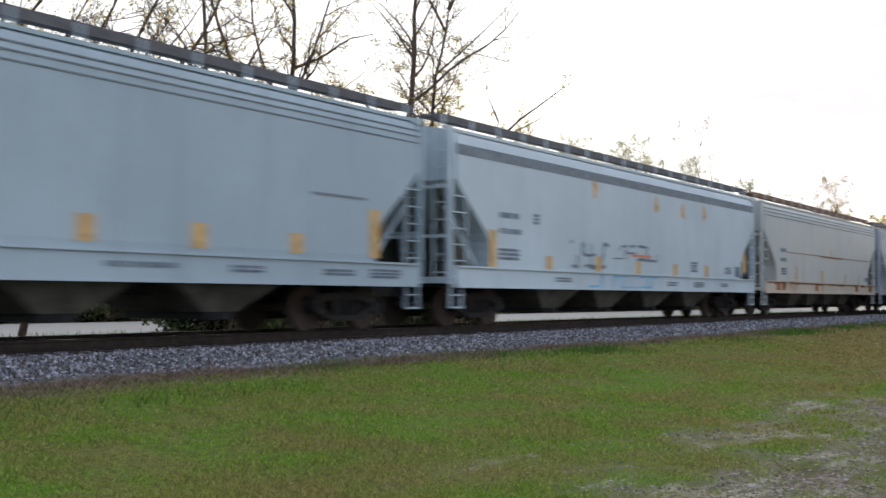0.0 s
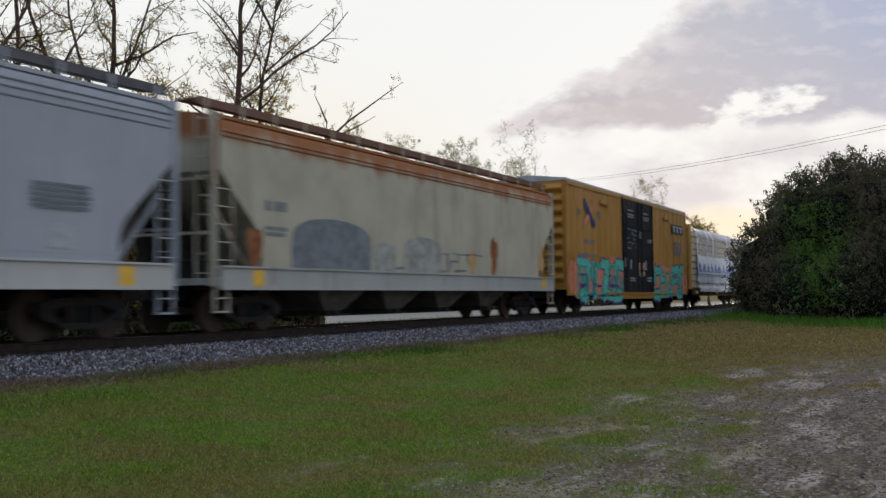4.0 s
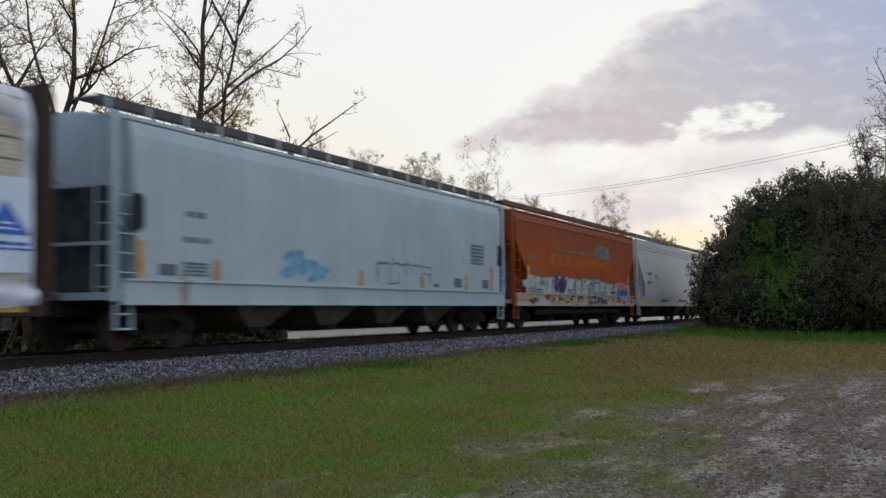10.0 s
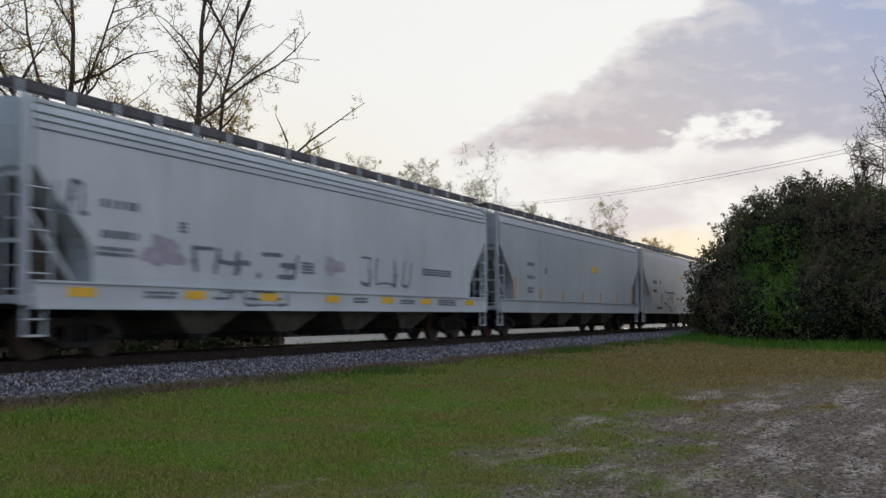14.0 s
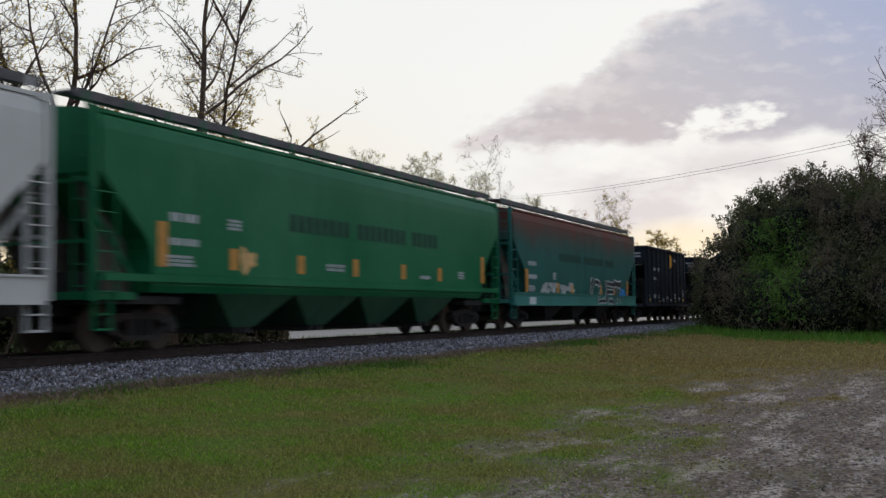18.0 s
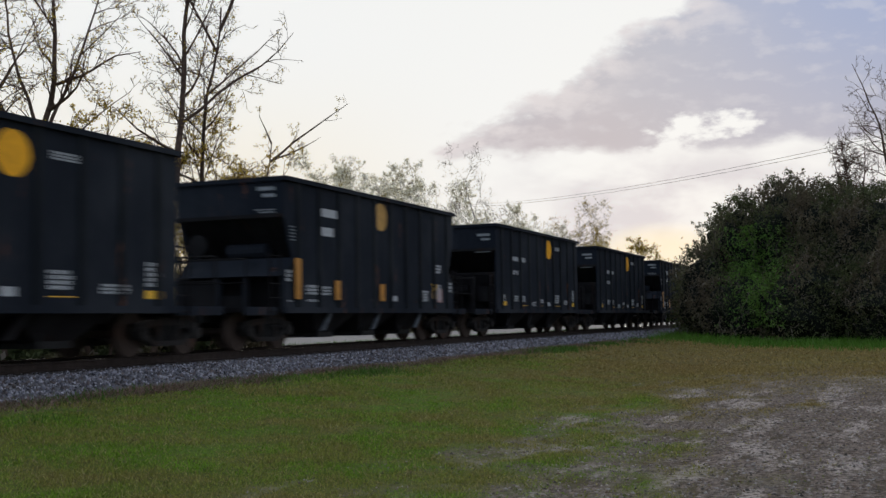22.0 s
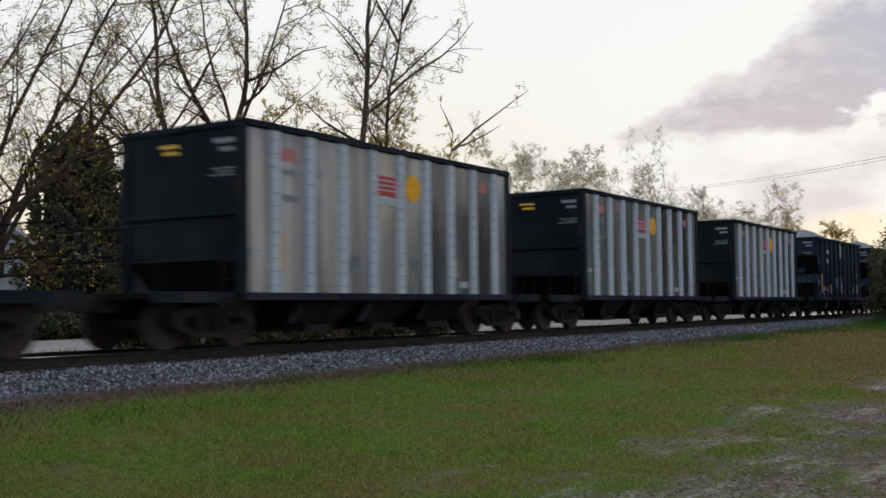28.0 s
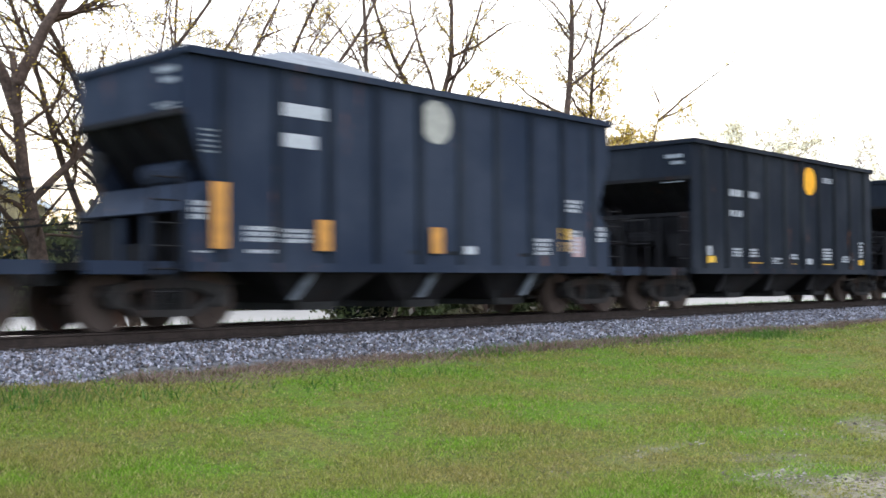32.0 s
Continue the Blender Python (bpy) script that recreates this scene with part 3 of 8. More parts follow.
class Tubes:
    def __init__(self):
        self.v, self.f = [], []

    def add(self, pts, radii, n):
        base = len(self.v)
        for i, (p, r) in enumerate(zip(pts, radii)):
            d = (pts[min(i + 1, len(pts) - 1)] - pts[max(i - 1, 0)]).normalized()
            u = d.cross(Vector((0.3, 0.9, 0.1))).normalized()
            w = d.cross(u)
            for k in range(n):
                a = k * math.tau / n
                self.v.append(p + u * (r * math.cos(a)) + w * (r * math.sin(a)))
        for i in range(len(pts) - 1):
            for k in range(n):
                a, b = base + i * n + k, base + i * n + (k + 1) % n
                self.f.append((a, b, b + n, a + n))
        self.f.append(tuple(base + (len(pts) - 1) * n + k for k in range(n)))

    def mesh(self, name, mat):
        me = data_mesh(name, [tuple(p) for p in self.v], self.f, mat)
        for p in me.polygons:
            p.use_smooth = True
        return me


def leaf_mesh(name, pts, size, mat, rng, flat=0.0):
    n = len(pts)
    p = np.array(pts)
    a = rng.normal(size=(n, 3))
    a /= np.linalg.norm(a, axis=1)[:, None]
    b = np.cross(a, rng.normal(size=(n, 3)))
    b /= np.linalg.norm(b, axis=1)[:, None]
    s = size * rng.uniform(0.6, 1.4, (n, 1))
    v = np.stack([p - a * s, p + b * s * 0.55, p + a * s, p - b * s * 0.55], 1)
    return data_mesh(name, v.reshape(-1, 3).tolist(), np.arange(4 * n).reshape(-1, 4).tolist(), mat)


def tree(name, base, height, radius, seed, label, lean=(0, 0), limbs=11, first=0.3, limb_len=0.36, spread=0.9, levels=4, up=0.25,
         leaves=0, leaf_mat=None, leaf_size=0.05, group="", kids=6, wander=0.10, minr=0.007, forks=()):
    rnd = random.Random(seed)
    rng = np.random.default_rng(seed)
    t = thing(name, label, "tree", group, at=Matrix.Translation(base))
    trunk, crown, tips = Tubes(), Tubes(), []

    def line(start, way, length, k, wob, lift):
        pts, d = [start], way.normalized()
        for _ in range(k):
            d = (d + Vector((rnd.gauss(0, wob), rnd.gauss(0, wob), rnd.gauss(0, wob) + lift))).normalized()
            pts.append(pts[-1] + d * (length / k))
        return pts

    def sub(pts, r0, length, level):
        if level > levels:
            return
        for _ in range(limbs if level == 1 else kids if level < 4 else 2):
            f = rnd.uniform(first if level == 1 else 0.15, 0.98)
            s = f * (len(pts) - 1)
            i = min(int(s), len(pts) - 2)
            p = pts[i].lerp(pts[i + 1], s - i)
            d = (pts[i + 1] - pts[i]).normalized()
            side = Vector((rnd.gauss(0, 1), rnd.gauss(0, 1), rnd.gauss(0, 0.5)))
            side = (side - d * side.dot(d)).normalized()
            way = d * rnd.uniform(0.25, 0.9) + side * spread
            ln = length * (limb_len if level == 1 else 0.5) * rnd.uniform(0.55, 1.2) * (1.25 - 0.65 * f)
            r = max(minr, min(r0 * (1.05 - 0.75 * f) * rnd.uniform(0.4, 0.62), ln * 0.032))
            k = 6 if level == 1 else 4
            q = line(p, way, ln, k, wander * 2, up * 0.35)
            crown.add(q, [max(minr * 0.6, r * (1 - 0.8 * j / k)) for j in range(k + 1)], 5 if level == 1 else 3)
            if level >= min(3, levels - 1):
                tips.extend(q[1:])
            sub(q, r, ln, level + 1)

    k = 9
    pts = line(Vector((0, 0, -0.1)), Vector((lean[0], lean[1], 1)), height, k, wander * 0.5, 0.06)
    radii = [radius * (2.3 if j == 0 else 1.05 if j == 1 else 1) * (1 - 0.86 * j / k) for j in range(k + 1)]
    trunk.add(pts, radii, 8)
    sub(pts, radius, height, 1)
    for f, way, ln, r in forks:
        i = int(f * k)
        q = line(pts[i], Vector((way[0], way[1], 1)), ln, 8, wander * 0.7, 0.05)
        trunk.add(q, [r * (1 - 0.85 * j / 8) for j in range(9)], 7)
        sub(q, r, ln, 1)
    place("trunk", trunk.mesh("trunk", M_BARK), None, t)
    place("crown", crown.mesh("crown", M_TWIG), None, t)
    if leaves:
        pick = [tips[rnd.randrange(len(tips))] + Vector((rnd.gauss(0, 0.12), rnd.gauss(0, 0.12), rnd.gauss(0, 0.12))) for _ in range(leaves)]
        tagged(place("foliage", leaf_mesh("foliage", pick, leaf_size, leaf_mat, rng), None, t), kind="stuff")
    return t


def spot(az, dist, z=None):
    x, y = dist * math.cos(radians(az)), dist * math.sin(radians(az))
    return (x, y, ground_z(y) - 0.05 if z is None else z)


def grown_tree(name, az, dist, stems, label, seed, group, buds=1500, bud_size=0.035, bud_mat=None, density=1.0, first=0.25, twig=0.0095, reach=1.0):
    """A tree of one or more stems that branch four times into fine crooked twigs.
    stems: parent stem or -1, height at which it leaves the parent, lean across and away from the viewer, length, radius, lift."""
    rnd = random.Random(seed)
    base = Vector(spot(az, dist))
    across, away = Vector((math.sin(radians(az)), -math.cos(radians(az)), 0)), Vector((math.cos(radians(az)), math.sin(radians(az)), 0))
    t = thing(name, label, "tree", group, at=Matrix.Translation(base))
    trunk, crown, tips, lines = Tubes(), Tubes(), [], []

    def line(start, way, length, k, wob, lift):
        pts, d = [start], way.normalized()
        for _ in range(k):
            d = (d + Vector((rnd.gauss(0, wob), rnd.gauss(0, wob), rnd.gauss(0, wob) + lift))).normalized()
            pts.append(pts[-1] + d * (length / k))
        return pts

    def along(pts, f):
        q = f * (len(pts) - 1)
        i = min(int(q), len(pts) - 2)
        return pts[i].lerp(pts[i + 1], q - i), (pts[i + 1] - pts[i]).normalized()

    def twigs(pts, r0, r1, length, level, start):
        per = (1.5, 3.0, 4.6, 6.0)[level] * density
        n = max(1, int(length * (1 - start) * per + rnd.random()))
        for j in range(n):
            f = start + (1 - start) * (j + rnd.random()) / n
            p, d = along(pts, min(f, 0.99))
            side = Vector((rnd.gauss(0, 1), rnd.gauss(0, 1), rnd.gauss(0, 0.6)))
            side = (side - d * side.dot(d)).normalized()
            way = d * rnd.uniform(0.5, 1.2) + side
            ln = ((0.34, 0.48, 0.50, 0.45)[level] * length * (1.12 - 0.75 * f) * rnd.uniform(0.5, 1.25) + 0.12) * (reach if level == 0 else 1)
            r = max(twig, min((r0 + (r1 - r0) * f) * rnd.uniform(0.45, 0.7), ln * 0.034))
            k = max(3, min(9, int(ln / (0.42, 0.26, 0.17, 0.12)[level])))
            q = line(p, way, ln, k, (0.17, 0.22, 0.26, 0.28)[level], 0.05 if level < 2 else 0.02)
            crown.add(q, [max(twig * 0.7, r * (1 - 0.78 * m / k)) for m in range(k + 1)], 4 if level == 0 else 3)
            if level >= 1:
                tips.extend(q[1:])
            if level < 3 and not (level == 2 and ln < 0.25):
                twigs(q, r, r * 0.25, ln, level + 1, 0.12)

    for parent, z, lat, dep, length, r, lift in stems:
        way = across * lat + away * dep + Vector((0, 0, 1))
        k = max(6, int(length / 0.7))
        if parent < 0:
            p = across * (0.12 * len(lines)) + Vector((0, 0, z - 0.1))
        else:
            p = min(lines[parent], key=lambda v: abs(v.z - z))
        pts = line(p, way, length, k, 0.08, lift)
        radii = [r * (1 - 0.80 * j / k) for j in range(k + 1)]
        if parent < 0:
            radii[0] *= 1.5
        trunk.add(pts, radii, 8 if r > 0.08 else 6)
        lines.append(pts)
        twigs(pts, r, r * 0.2, length, 0, first if parent < 0 else 0.15)
    place("trunk", trunk.mesh("trunk", M_BARK), None, t)
    tagged(place("crown", crown.mesh("crown", M_TWIG), None, t), kind="stuff")
    if buds:
        pick = [tips[rnd.randrange(len(tips))] + Vector((rnd.gauss(0, 0.05), rnd.gauss(0, 0.05), rnd.gauss(0, 0.05))) for _ in range(buds)]
        tagged(place("foliage", leaf_mesh("foliage", pick, bud_size, bud_mat or M_BUD, np.random.default_rng(seed)), None, t), kind="stuff")
    return t


ROW = "trees beyond the track"
grown_tree("bare_tree", 44.2, 33, [(-1, 0, 0.0, 0.0, 14, 0.14, 0.01), (0, 5.2, -1.5, 0.1, 5.2, 0.085, 0.03), (0, 6.2, -0.5, 0.2, 6, 0.055, 0.02), (0, 7.0, 0.6, -0.2, 4, 0.045, 0.03)],
           "upright bare tree with one long arching limb", 11, ROW, 2600)
grown_tree("bare_tree", 40.6, 34, [(-1, 0, 0.03, 0.0, 7.4, 0.19, 0.01), (0, 6.0, -0.95, 0.1, 7.2, 0.095, 0.07), (0, 6.5, -0.38, -0.1, 7, 0.075, 0.03), (0, 6.9, 0.02, 0.1, 7.5, 0.105, 0.0),
           (0, 6.7, 0.42, -0.1, 7, 0.07, 0.02), (0, 6.0, 1.3, 0.1, 3.6, 0.05, 0.03)], "bare tree fanning into several slender stems", 12, ROW, 3000, first=0.6)
grown_tree("bare_tree", 37.5, 34.5, [(-1, 0, 0.07, 0.0, 15, 0.155, 0.0), (0, 7.6, 1.5, 0.1, 4.8, 0.06, 0.045), (0, 9.0, -0.9, 0.1, 2.6, 0.04, 0.05), (0, 10.0, 0.7, 0.0, 3.5, 0.04, 0.05)],
           "tall bare tree with a pale slender trunk", 14, ROW, 1800, first=0.45)
grown_tree("bare_tree", 34.6, 37, [(-1, 0, 0.0, 0.0, 12, 0.12, 0.0), (0, 10.3, 0.45, 0.0, 5, 0.07, 0.03), (0, 9.8, -0.4, 0.1, 5, 0.05, 0.03), (0, 8.6, 1.2, 0.1, 3.2, 0.04, 0.04), (0, 7.2, -1.1, 0.1, 2.4, 0.035, 0.05)],
           "slender upright bare tree with short twigs", 15, ROW, 2200, first=0.4)
grown_tree("bare_tree", 31.8, 42, [(-1, 0, 0.02, 0.0, 8.4, 0.10, 0.0), (0, 7.2, 1.0, 0.1, 3.9, 0.055, 0.0), (0, 7.4, 3.0, 0.0, 2.2, 0.045, 0.0), (0, 8.2, -0.5, 0.0, 1.2, 0.04, 0.0)],
           "small broken bare tree with crooked limbs", 16, ROW, 300, density=0.5, first=0.75, twig=0.008)
grown_tree("bare_tree", 62.6, 27, [(-1, 0, 0.0, 0.0, 7.0, 0.30, 0.0), (0, 5.6, -0.35, 0.1, 8, 0.15, 0.01), (0, 5.8, 0.42, 0.0, 8, 0.14, 0.01), (0, 3.6, 0.8, 0.2, 8, 0.095, 0.05), (0, 4.2, -1.0, -0.1, 6, 0.08, 0.04)],
           "large bare tree with a thick forked trunk", 17, ROW, 5500, density=1.35, twig=0.0075)
grown_tree("bare_tree", 58.7, 28, [(-1, 0, -0.42, 0.1, 12, 0.12, 0.02), (-1, 0, -0.12, -0.1, 12.5, 0.14, 0.0), (-1, 0, 0.20, 0.1, 12, 0.12, 0.0), (-1, 0, 0.45, 0.0, 11, 0.10, 0.03), (1, 2.6, 0.9, 0.2, 8, 0.07, 0.05)],
           "bushy bare tree with many stems from one base", 18, ROW, 5500, density=0.98, first=0.2, twig=0.007)
grown_tree("bare_tree", 55.6, 29, [(-1, 0, 0.1, 0.0, 11.5, 0.11, 0.0), (0, 2.5, 0.5, 0.0, 8, 0.07, 0.03), (0, 3.5, -0.4, 0.0, 8, 0.065, 0.03)],
           "spreading bare tree with golden buds", 19, ROW, 3500, density=0.95, first=0.2, twig=0.007)
for az, d, h in ((45.6, 33, 7.2), (43.0, 34, 8.0), (42.0, 33, 7.0), (40.9, 35, 8.4), (39.6, 34, 7.4), (38.4, 36, 8.2), (36.0, 38, 8.4), (33.2, 40, 9.2)):
    grown_tree("sapling", az, d, [(-1, 0, 0.06, 0.0, h, 0.06, 0.0), (0, 2.0, 0.35, 0.0, h * 0.62, 0.04, 0.03), (0, 2.5, -0.35, 0.1, h * 0.58, 0.04, 0.03)],
               "young tree with thin twigs and golden spring leaves", int(az * 10), "young trees beyond the track", 5200, 0.046, density=1.25)
for i, (az, h) in enumerate([(30.4, 8.6), (28.3, 9.4), (27.0, 9.0), (25.6, 9.6), (24.2, 10.0), (22.6, 10.0), (21.2, 10.0), (20.3, 9.2), (19.3, 9.6), (18.4, 10.2), (17.0, 10.8), (15.6, 11.6), (14.4, 9.0)]):
    d = 50.5 / math.sin(radians(az))
    h = 1.5 + (h - 1.5) * 1.68
    white = 1 <= i <= 10
    tree("blossoming_tree" if white else "budding_tree", spot(az, d), h, 0.12, 30 + i,
         "spreading tree covered in pale white blossom" if white else "twiggy tree with pale spring buds",
         (0, 0), 17, 0.14, 0.5, 0.9, 4, 0.3, 9000 if white else 6000, M_BLOSSOM if white else M_BUD, 0.095, "trees along the road", 8, 0.13, 0.013)
tree("bare_tree", spot(19.8, 146), 21.0, 0.15, 44, "bare crooked tree among the blossom", (0, 0), 12, 0.3, 0.5, 0.9, 4, 0.2, 0, None, 0.05, "trees along the road", 6, 0.15, 0.017)
tree("budding_tree", spot(11.6, 150), 11.8, 0.13, 45, "far twiggy tree with pale buds", (0, 0), 15, 0.2, 0.4, 0.9, 4, 0.3, 2500, M_BUD, 0.11, "trees along the road", 6, 0.12, 0.018)
grown_tree("bare_tree", 1.6, 68, [(-1, 0, -0.03, 0.0, 8.5, 0.14, 0.0), (0, 6.0, -0.3, 0.1, 5.2, 0.08, 0.04), (0, 6.5, 0.3, 0.0, 5, 0.08, 0.02), (0, 7.0, -0.1, 0.1, 5.0, 0.07, 0.02)],
           "bare tree with curling twigs above the thicket", 47, "trees behind the thicket", 0, density=1.5, first=0.6, twig=0.014, reach=1.4)
grown_tree("bare_tree", -0.9, 66, [(-1, 0, 0.02, 0.0, 14, 0.18, 0.0), (0, 8.0, -0.15, 0.1, 8.5, 0.09, 0.03), (0, 9.0, 0.4, 0.0, 8, 0.08, 0.02)],
           "taller bare tree behind the thicket", 48, "trees behind the thicket", 0, density=0.9, first=0.5, twig=0.014)


def thicket(name, at, blobs, leaves, seed, label, size=0.13, light=None, rough=1.0, vines=0, sprigs=0.5):
    """Overgrown bushes: lumps of leaf over a core coloured near-black as inner shade, with stray sprigs that break the
    outline.
    """
    rng = np.random.default_rng(seed)
    t = thing(name, label, "bush", at=Matrix.Translation(at))
    pts = []
    total = sum(rx * rz for _, _, _, rx, ry, rz in blobs)
    for bx, by, bz, rx, ry, rz in blobs:
        n = int(leaves * rx * rz / total)
        d = rng.normal(size=(n, 3))
        d /= np.linalg.norm(d, axis=1)[:, None]
        d[:, 2] = np.where(d[:, 2] < -0.8, -d[:, 2], d[:, 2])
        lump = np.array([1 + rough * (0.20 * noise.noise((p * 2.0 + bx, q * 2.0 + by, r * 2.0)) + 0.16 * noise.noise((p * 5 + by, q * 5, r * 5 + bx)) + 0.10 * noise.noise((p * 12, q * 12 + bz, r * 12)))
                         for p, q, r in d])
        r = lump * (0.84 + 0.18 * rng.random(n) ** 0.5 + 0.12 * (rng.random(n) < 0.05) * rng.random(n))
        p = d * r[:, None] * (rx, ry, rz) + (bx, by, bz)
        pts.append(p[p[:, 2] > 0.0])
        # sprigs that stick out and break the outline
        for j in rng.integers(0, n, int(30 * rx * rz * sprigs)):
            if d[j, 2] < -0.1:
                continue
            way = Vector(d[j]) + Vector((0, 0, 0.6)) + Vector(rng.normal(0, 0.35, 3))
            way.normalize()
            q = np.array(p[j]) + np.outer(rng.random(34) ** 0.8 * rng.uniform(0.25, 0.75), way) + rng.normal(0, 0.07, (34, 3))
            pts.append(q[q[:, 2] > 0.0])
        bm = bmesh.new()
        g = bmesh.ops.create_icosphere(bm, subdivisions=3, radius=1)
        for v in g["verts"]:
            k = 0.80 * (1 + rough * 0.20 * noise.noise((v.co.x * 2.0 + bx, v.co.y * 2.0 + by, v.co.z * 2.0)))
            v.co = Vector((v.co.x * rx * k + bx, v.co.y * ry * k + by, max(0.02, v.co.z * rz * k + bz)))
        part("shade_core", bm, M_CORE, t)
    p = np.concatenate(pts)
    fresh = np.zeros(len(p), bool)
    if light:
        lo, hi, z0, z1 = light
        az = np.degrees(np.arctan2(p[:, 1] + at[1], p[:, 0] + at[0])) + rng.normal(0, 0.45, len(p))
        fresh = (az > lo) & (az < hi) & (p[:, 2] > z0) & (p[:, 2] < z1) & (rng.random(len(p)) < 0.8)
    wild = rng.random(len(p)) < 0.06
    if vines:
        tb = Tubes()
        for _ in range(vines):
            q = Vector(p[rng.integers(len(p))])
            d = Vector((-0.9, rng.normal(0, 0.4), 0)).normalized()
            pts_ = [q + d * 0.12]
            for _k in range(6):
                pts_.append(pts_[-1] + Vector((rng.normal(-0.03, 0.08), rng.normal(0, 0.16), rng.normal(-0.10, 0.17))))
            tb.add(pts_, [0.016, 0.015, 0.014, 0.012, 0.01, 0.008, 0.005], 3)
        tagged(place("bare_vine", tb.mesh("bare_vine", M_VINE), None, t), kind="stuff")
    for nm, sel, mat in (("foliage", ~fresh & ~wild, M_HEDGE), ("dry_vine", wild & ~fresh, M_VINE), ("fresh_foliage", fresh, M_FRESH)):
        if sel.any():
            tagged(place(nm, leaf_mesh(nm, p[sel], size, mat, rng), None, t), kind="stuff")
    return t


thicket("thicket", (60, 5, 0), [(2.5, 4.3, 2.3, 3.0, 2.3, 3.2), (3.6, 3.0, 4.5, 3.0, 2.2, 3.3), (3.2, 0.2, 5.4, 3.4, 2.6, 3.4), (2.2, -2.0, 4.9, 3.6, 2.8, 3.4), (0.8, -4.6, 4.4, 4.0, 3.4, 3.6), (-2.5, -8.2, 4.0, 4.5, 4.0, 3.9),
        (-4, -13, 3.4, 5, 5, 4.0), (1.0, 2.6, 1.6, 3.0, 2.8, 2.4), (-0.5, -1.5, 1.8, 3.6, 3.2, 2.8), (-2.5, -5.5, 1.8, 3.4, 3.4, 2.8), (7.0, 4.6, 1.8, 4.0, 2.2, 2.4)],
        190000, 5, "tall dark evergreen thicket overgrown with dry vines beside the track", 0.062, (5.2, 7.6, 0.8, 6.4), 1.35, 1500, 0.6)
thicket("evergreen_tree", spot(50.4, 66), [(0, 0, 3.6, 3.4, 3.4, 3.9), (0.4, 0.3, 7.2, 2.9, 2.9, 3.6), (-0.6, 0, 9.6, 2.0, 2.0, 2.3)], 9000, 61, "dense dark evergreen tree beside the house", 0.16, None, 1.2)
for k, (az, dist, r, h) in enumerate([(45.0, 70, 4.4, 3.0), (47.3, 67, 4.6, 3.6), (60.0, 57, 2.3, 4.3), (63.0, 55, 2.5, 3.4), (53.0, 62, 2.6, 1.5), (41.6, 74, 3.8, 1.7), (42.6, 33.5, 1.2, 0.7), (38.6, 35.5, 1.0, 0.6), (34.9, 37.5, 1.2, 0.6)]):
    thicket("shrub", spot(az, dist), [(0, 0, h * 0.55, r, r, h * 0.7), (r * 0.7, 0.4, h * 0.4, r * 0.7, r * 0.7, h * 0.6)], 3800, 70 + k, "low dark shrub beyond the road", 0.15, None, 1.3)


for k, (az, d, r, h) in enumerate([(46.6, 37, 1.7, 2.7), (44.9, 39, 1.9, 3.0), (43.1, 38, 1.8, 3.1), (41.5, 40, 1.9, 2.9), (39.8, 40, 1.8, 3.2), (38.0, 41, 1.9, 2.8), (36.3, 42, 1.8, 2.6), (34.6, 43, 1.8, 2.2)]):
    thicket("undergrowth", spot(az, d), [(0, 0, h * 0.5, r, r, h * 0.6), (r * 0.6, -0.3, h * 0.35, r * 0.8, r * 0.7, h * 0.5)], 5200, 110 + k, "tangled dark undergrowth below the bare trees", 0.09, None, 1.5)
for k in range(14):
    thicket("hedge", (26 + k * 11.0, 48.6 + 0.5 * math.sin(k * 2.1), 0.04), [(-3.0, 0, 0.6, 3.3, 1.1, 0.85), (2.6, 0.2, 0.55, 3.5, 1.2, 0.8)], 2600, 140 + k, "low dark hedge along the far side of the road", 0.13, None, 1.2)


# ---- cables and houses ----
M_CABLE = plain("cable_black", (0.03, 0.03, 0.032), 0.6)
for k, dz in enumerate((0.0, 0.24)):
    a, b = Vector(spot(21.0, 135, 15.4 + dz)), Vector(spot(-6.0, 62, 11.8 + dz))
    tb = Tubes()
    pts = [a.lerp(b, i / 24) - Vector((0, 0, 1.0 * 4 * (i / 24) * (1 - i / 24))) for i in range(25)]
    tb.add(pts, [0.014] * 25, 5)
    tagged(place("overhead_cable", tb.mesh("overhead_cable", M_CABLE)), "thin black overhead power cable", "cable", "overhead cables")

def yard_sign():
    sg = thing("yard_sign", "small red and white yard sign on thin wire legs", "sign", at=Matrix.Translation(spot(33.0, 44)) @ pose(0, 0, 0, 0, 0, -40))
    part("panel", boxes((-0.32, 0.32, -0.01, 0.01, 0.45, 0.95)), plain("sign_red", (0.45, 0.04, 0.03), 0.5), sg)
    part("white_stripe", boxes((-0.26, 0.26, -0.018, -0.012, 0.62, 0.76)), plain("sign_white", (0.7, 0.7, 0.7), 0.5), sg)
    for x in (-0.22, 0.22):
        bm = bmesh.new()
        rod(bm, (x, 0, -0.1), (x, 0, 0.5), 0.008, 5)
        part("leg", bm, M_CABLE, sg)


yard_sign()
M_SIDING = plain("white_siding", (0.55, 0.56, 0.60), 0.7, 0, 0.1, 2)
M_CREAM = plain("cream_siding", (0.36, 0.29, 0.16), 0.7, 0, 0.1, 2)
M_SHINGLE = plain("grey_shingles", (0.10, 0.10, 0.11), 0.9, 0, 0.3, 6)
M_GLASS = plain("dark_window_glass", (0.03, 0.035, 0.04), 0.08, 0, 0.1, 1)
M_TRIM = plain("white_trim", (0.7, 0.7, 0.69), 0.6, 0, 0.08, 2)


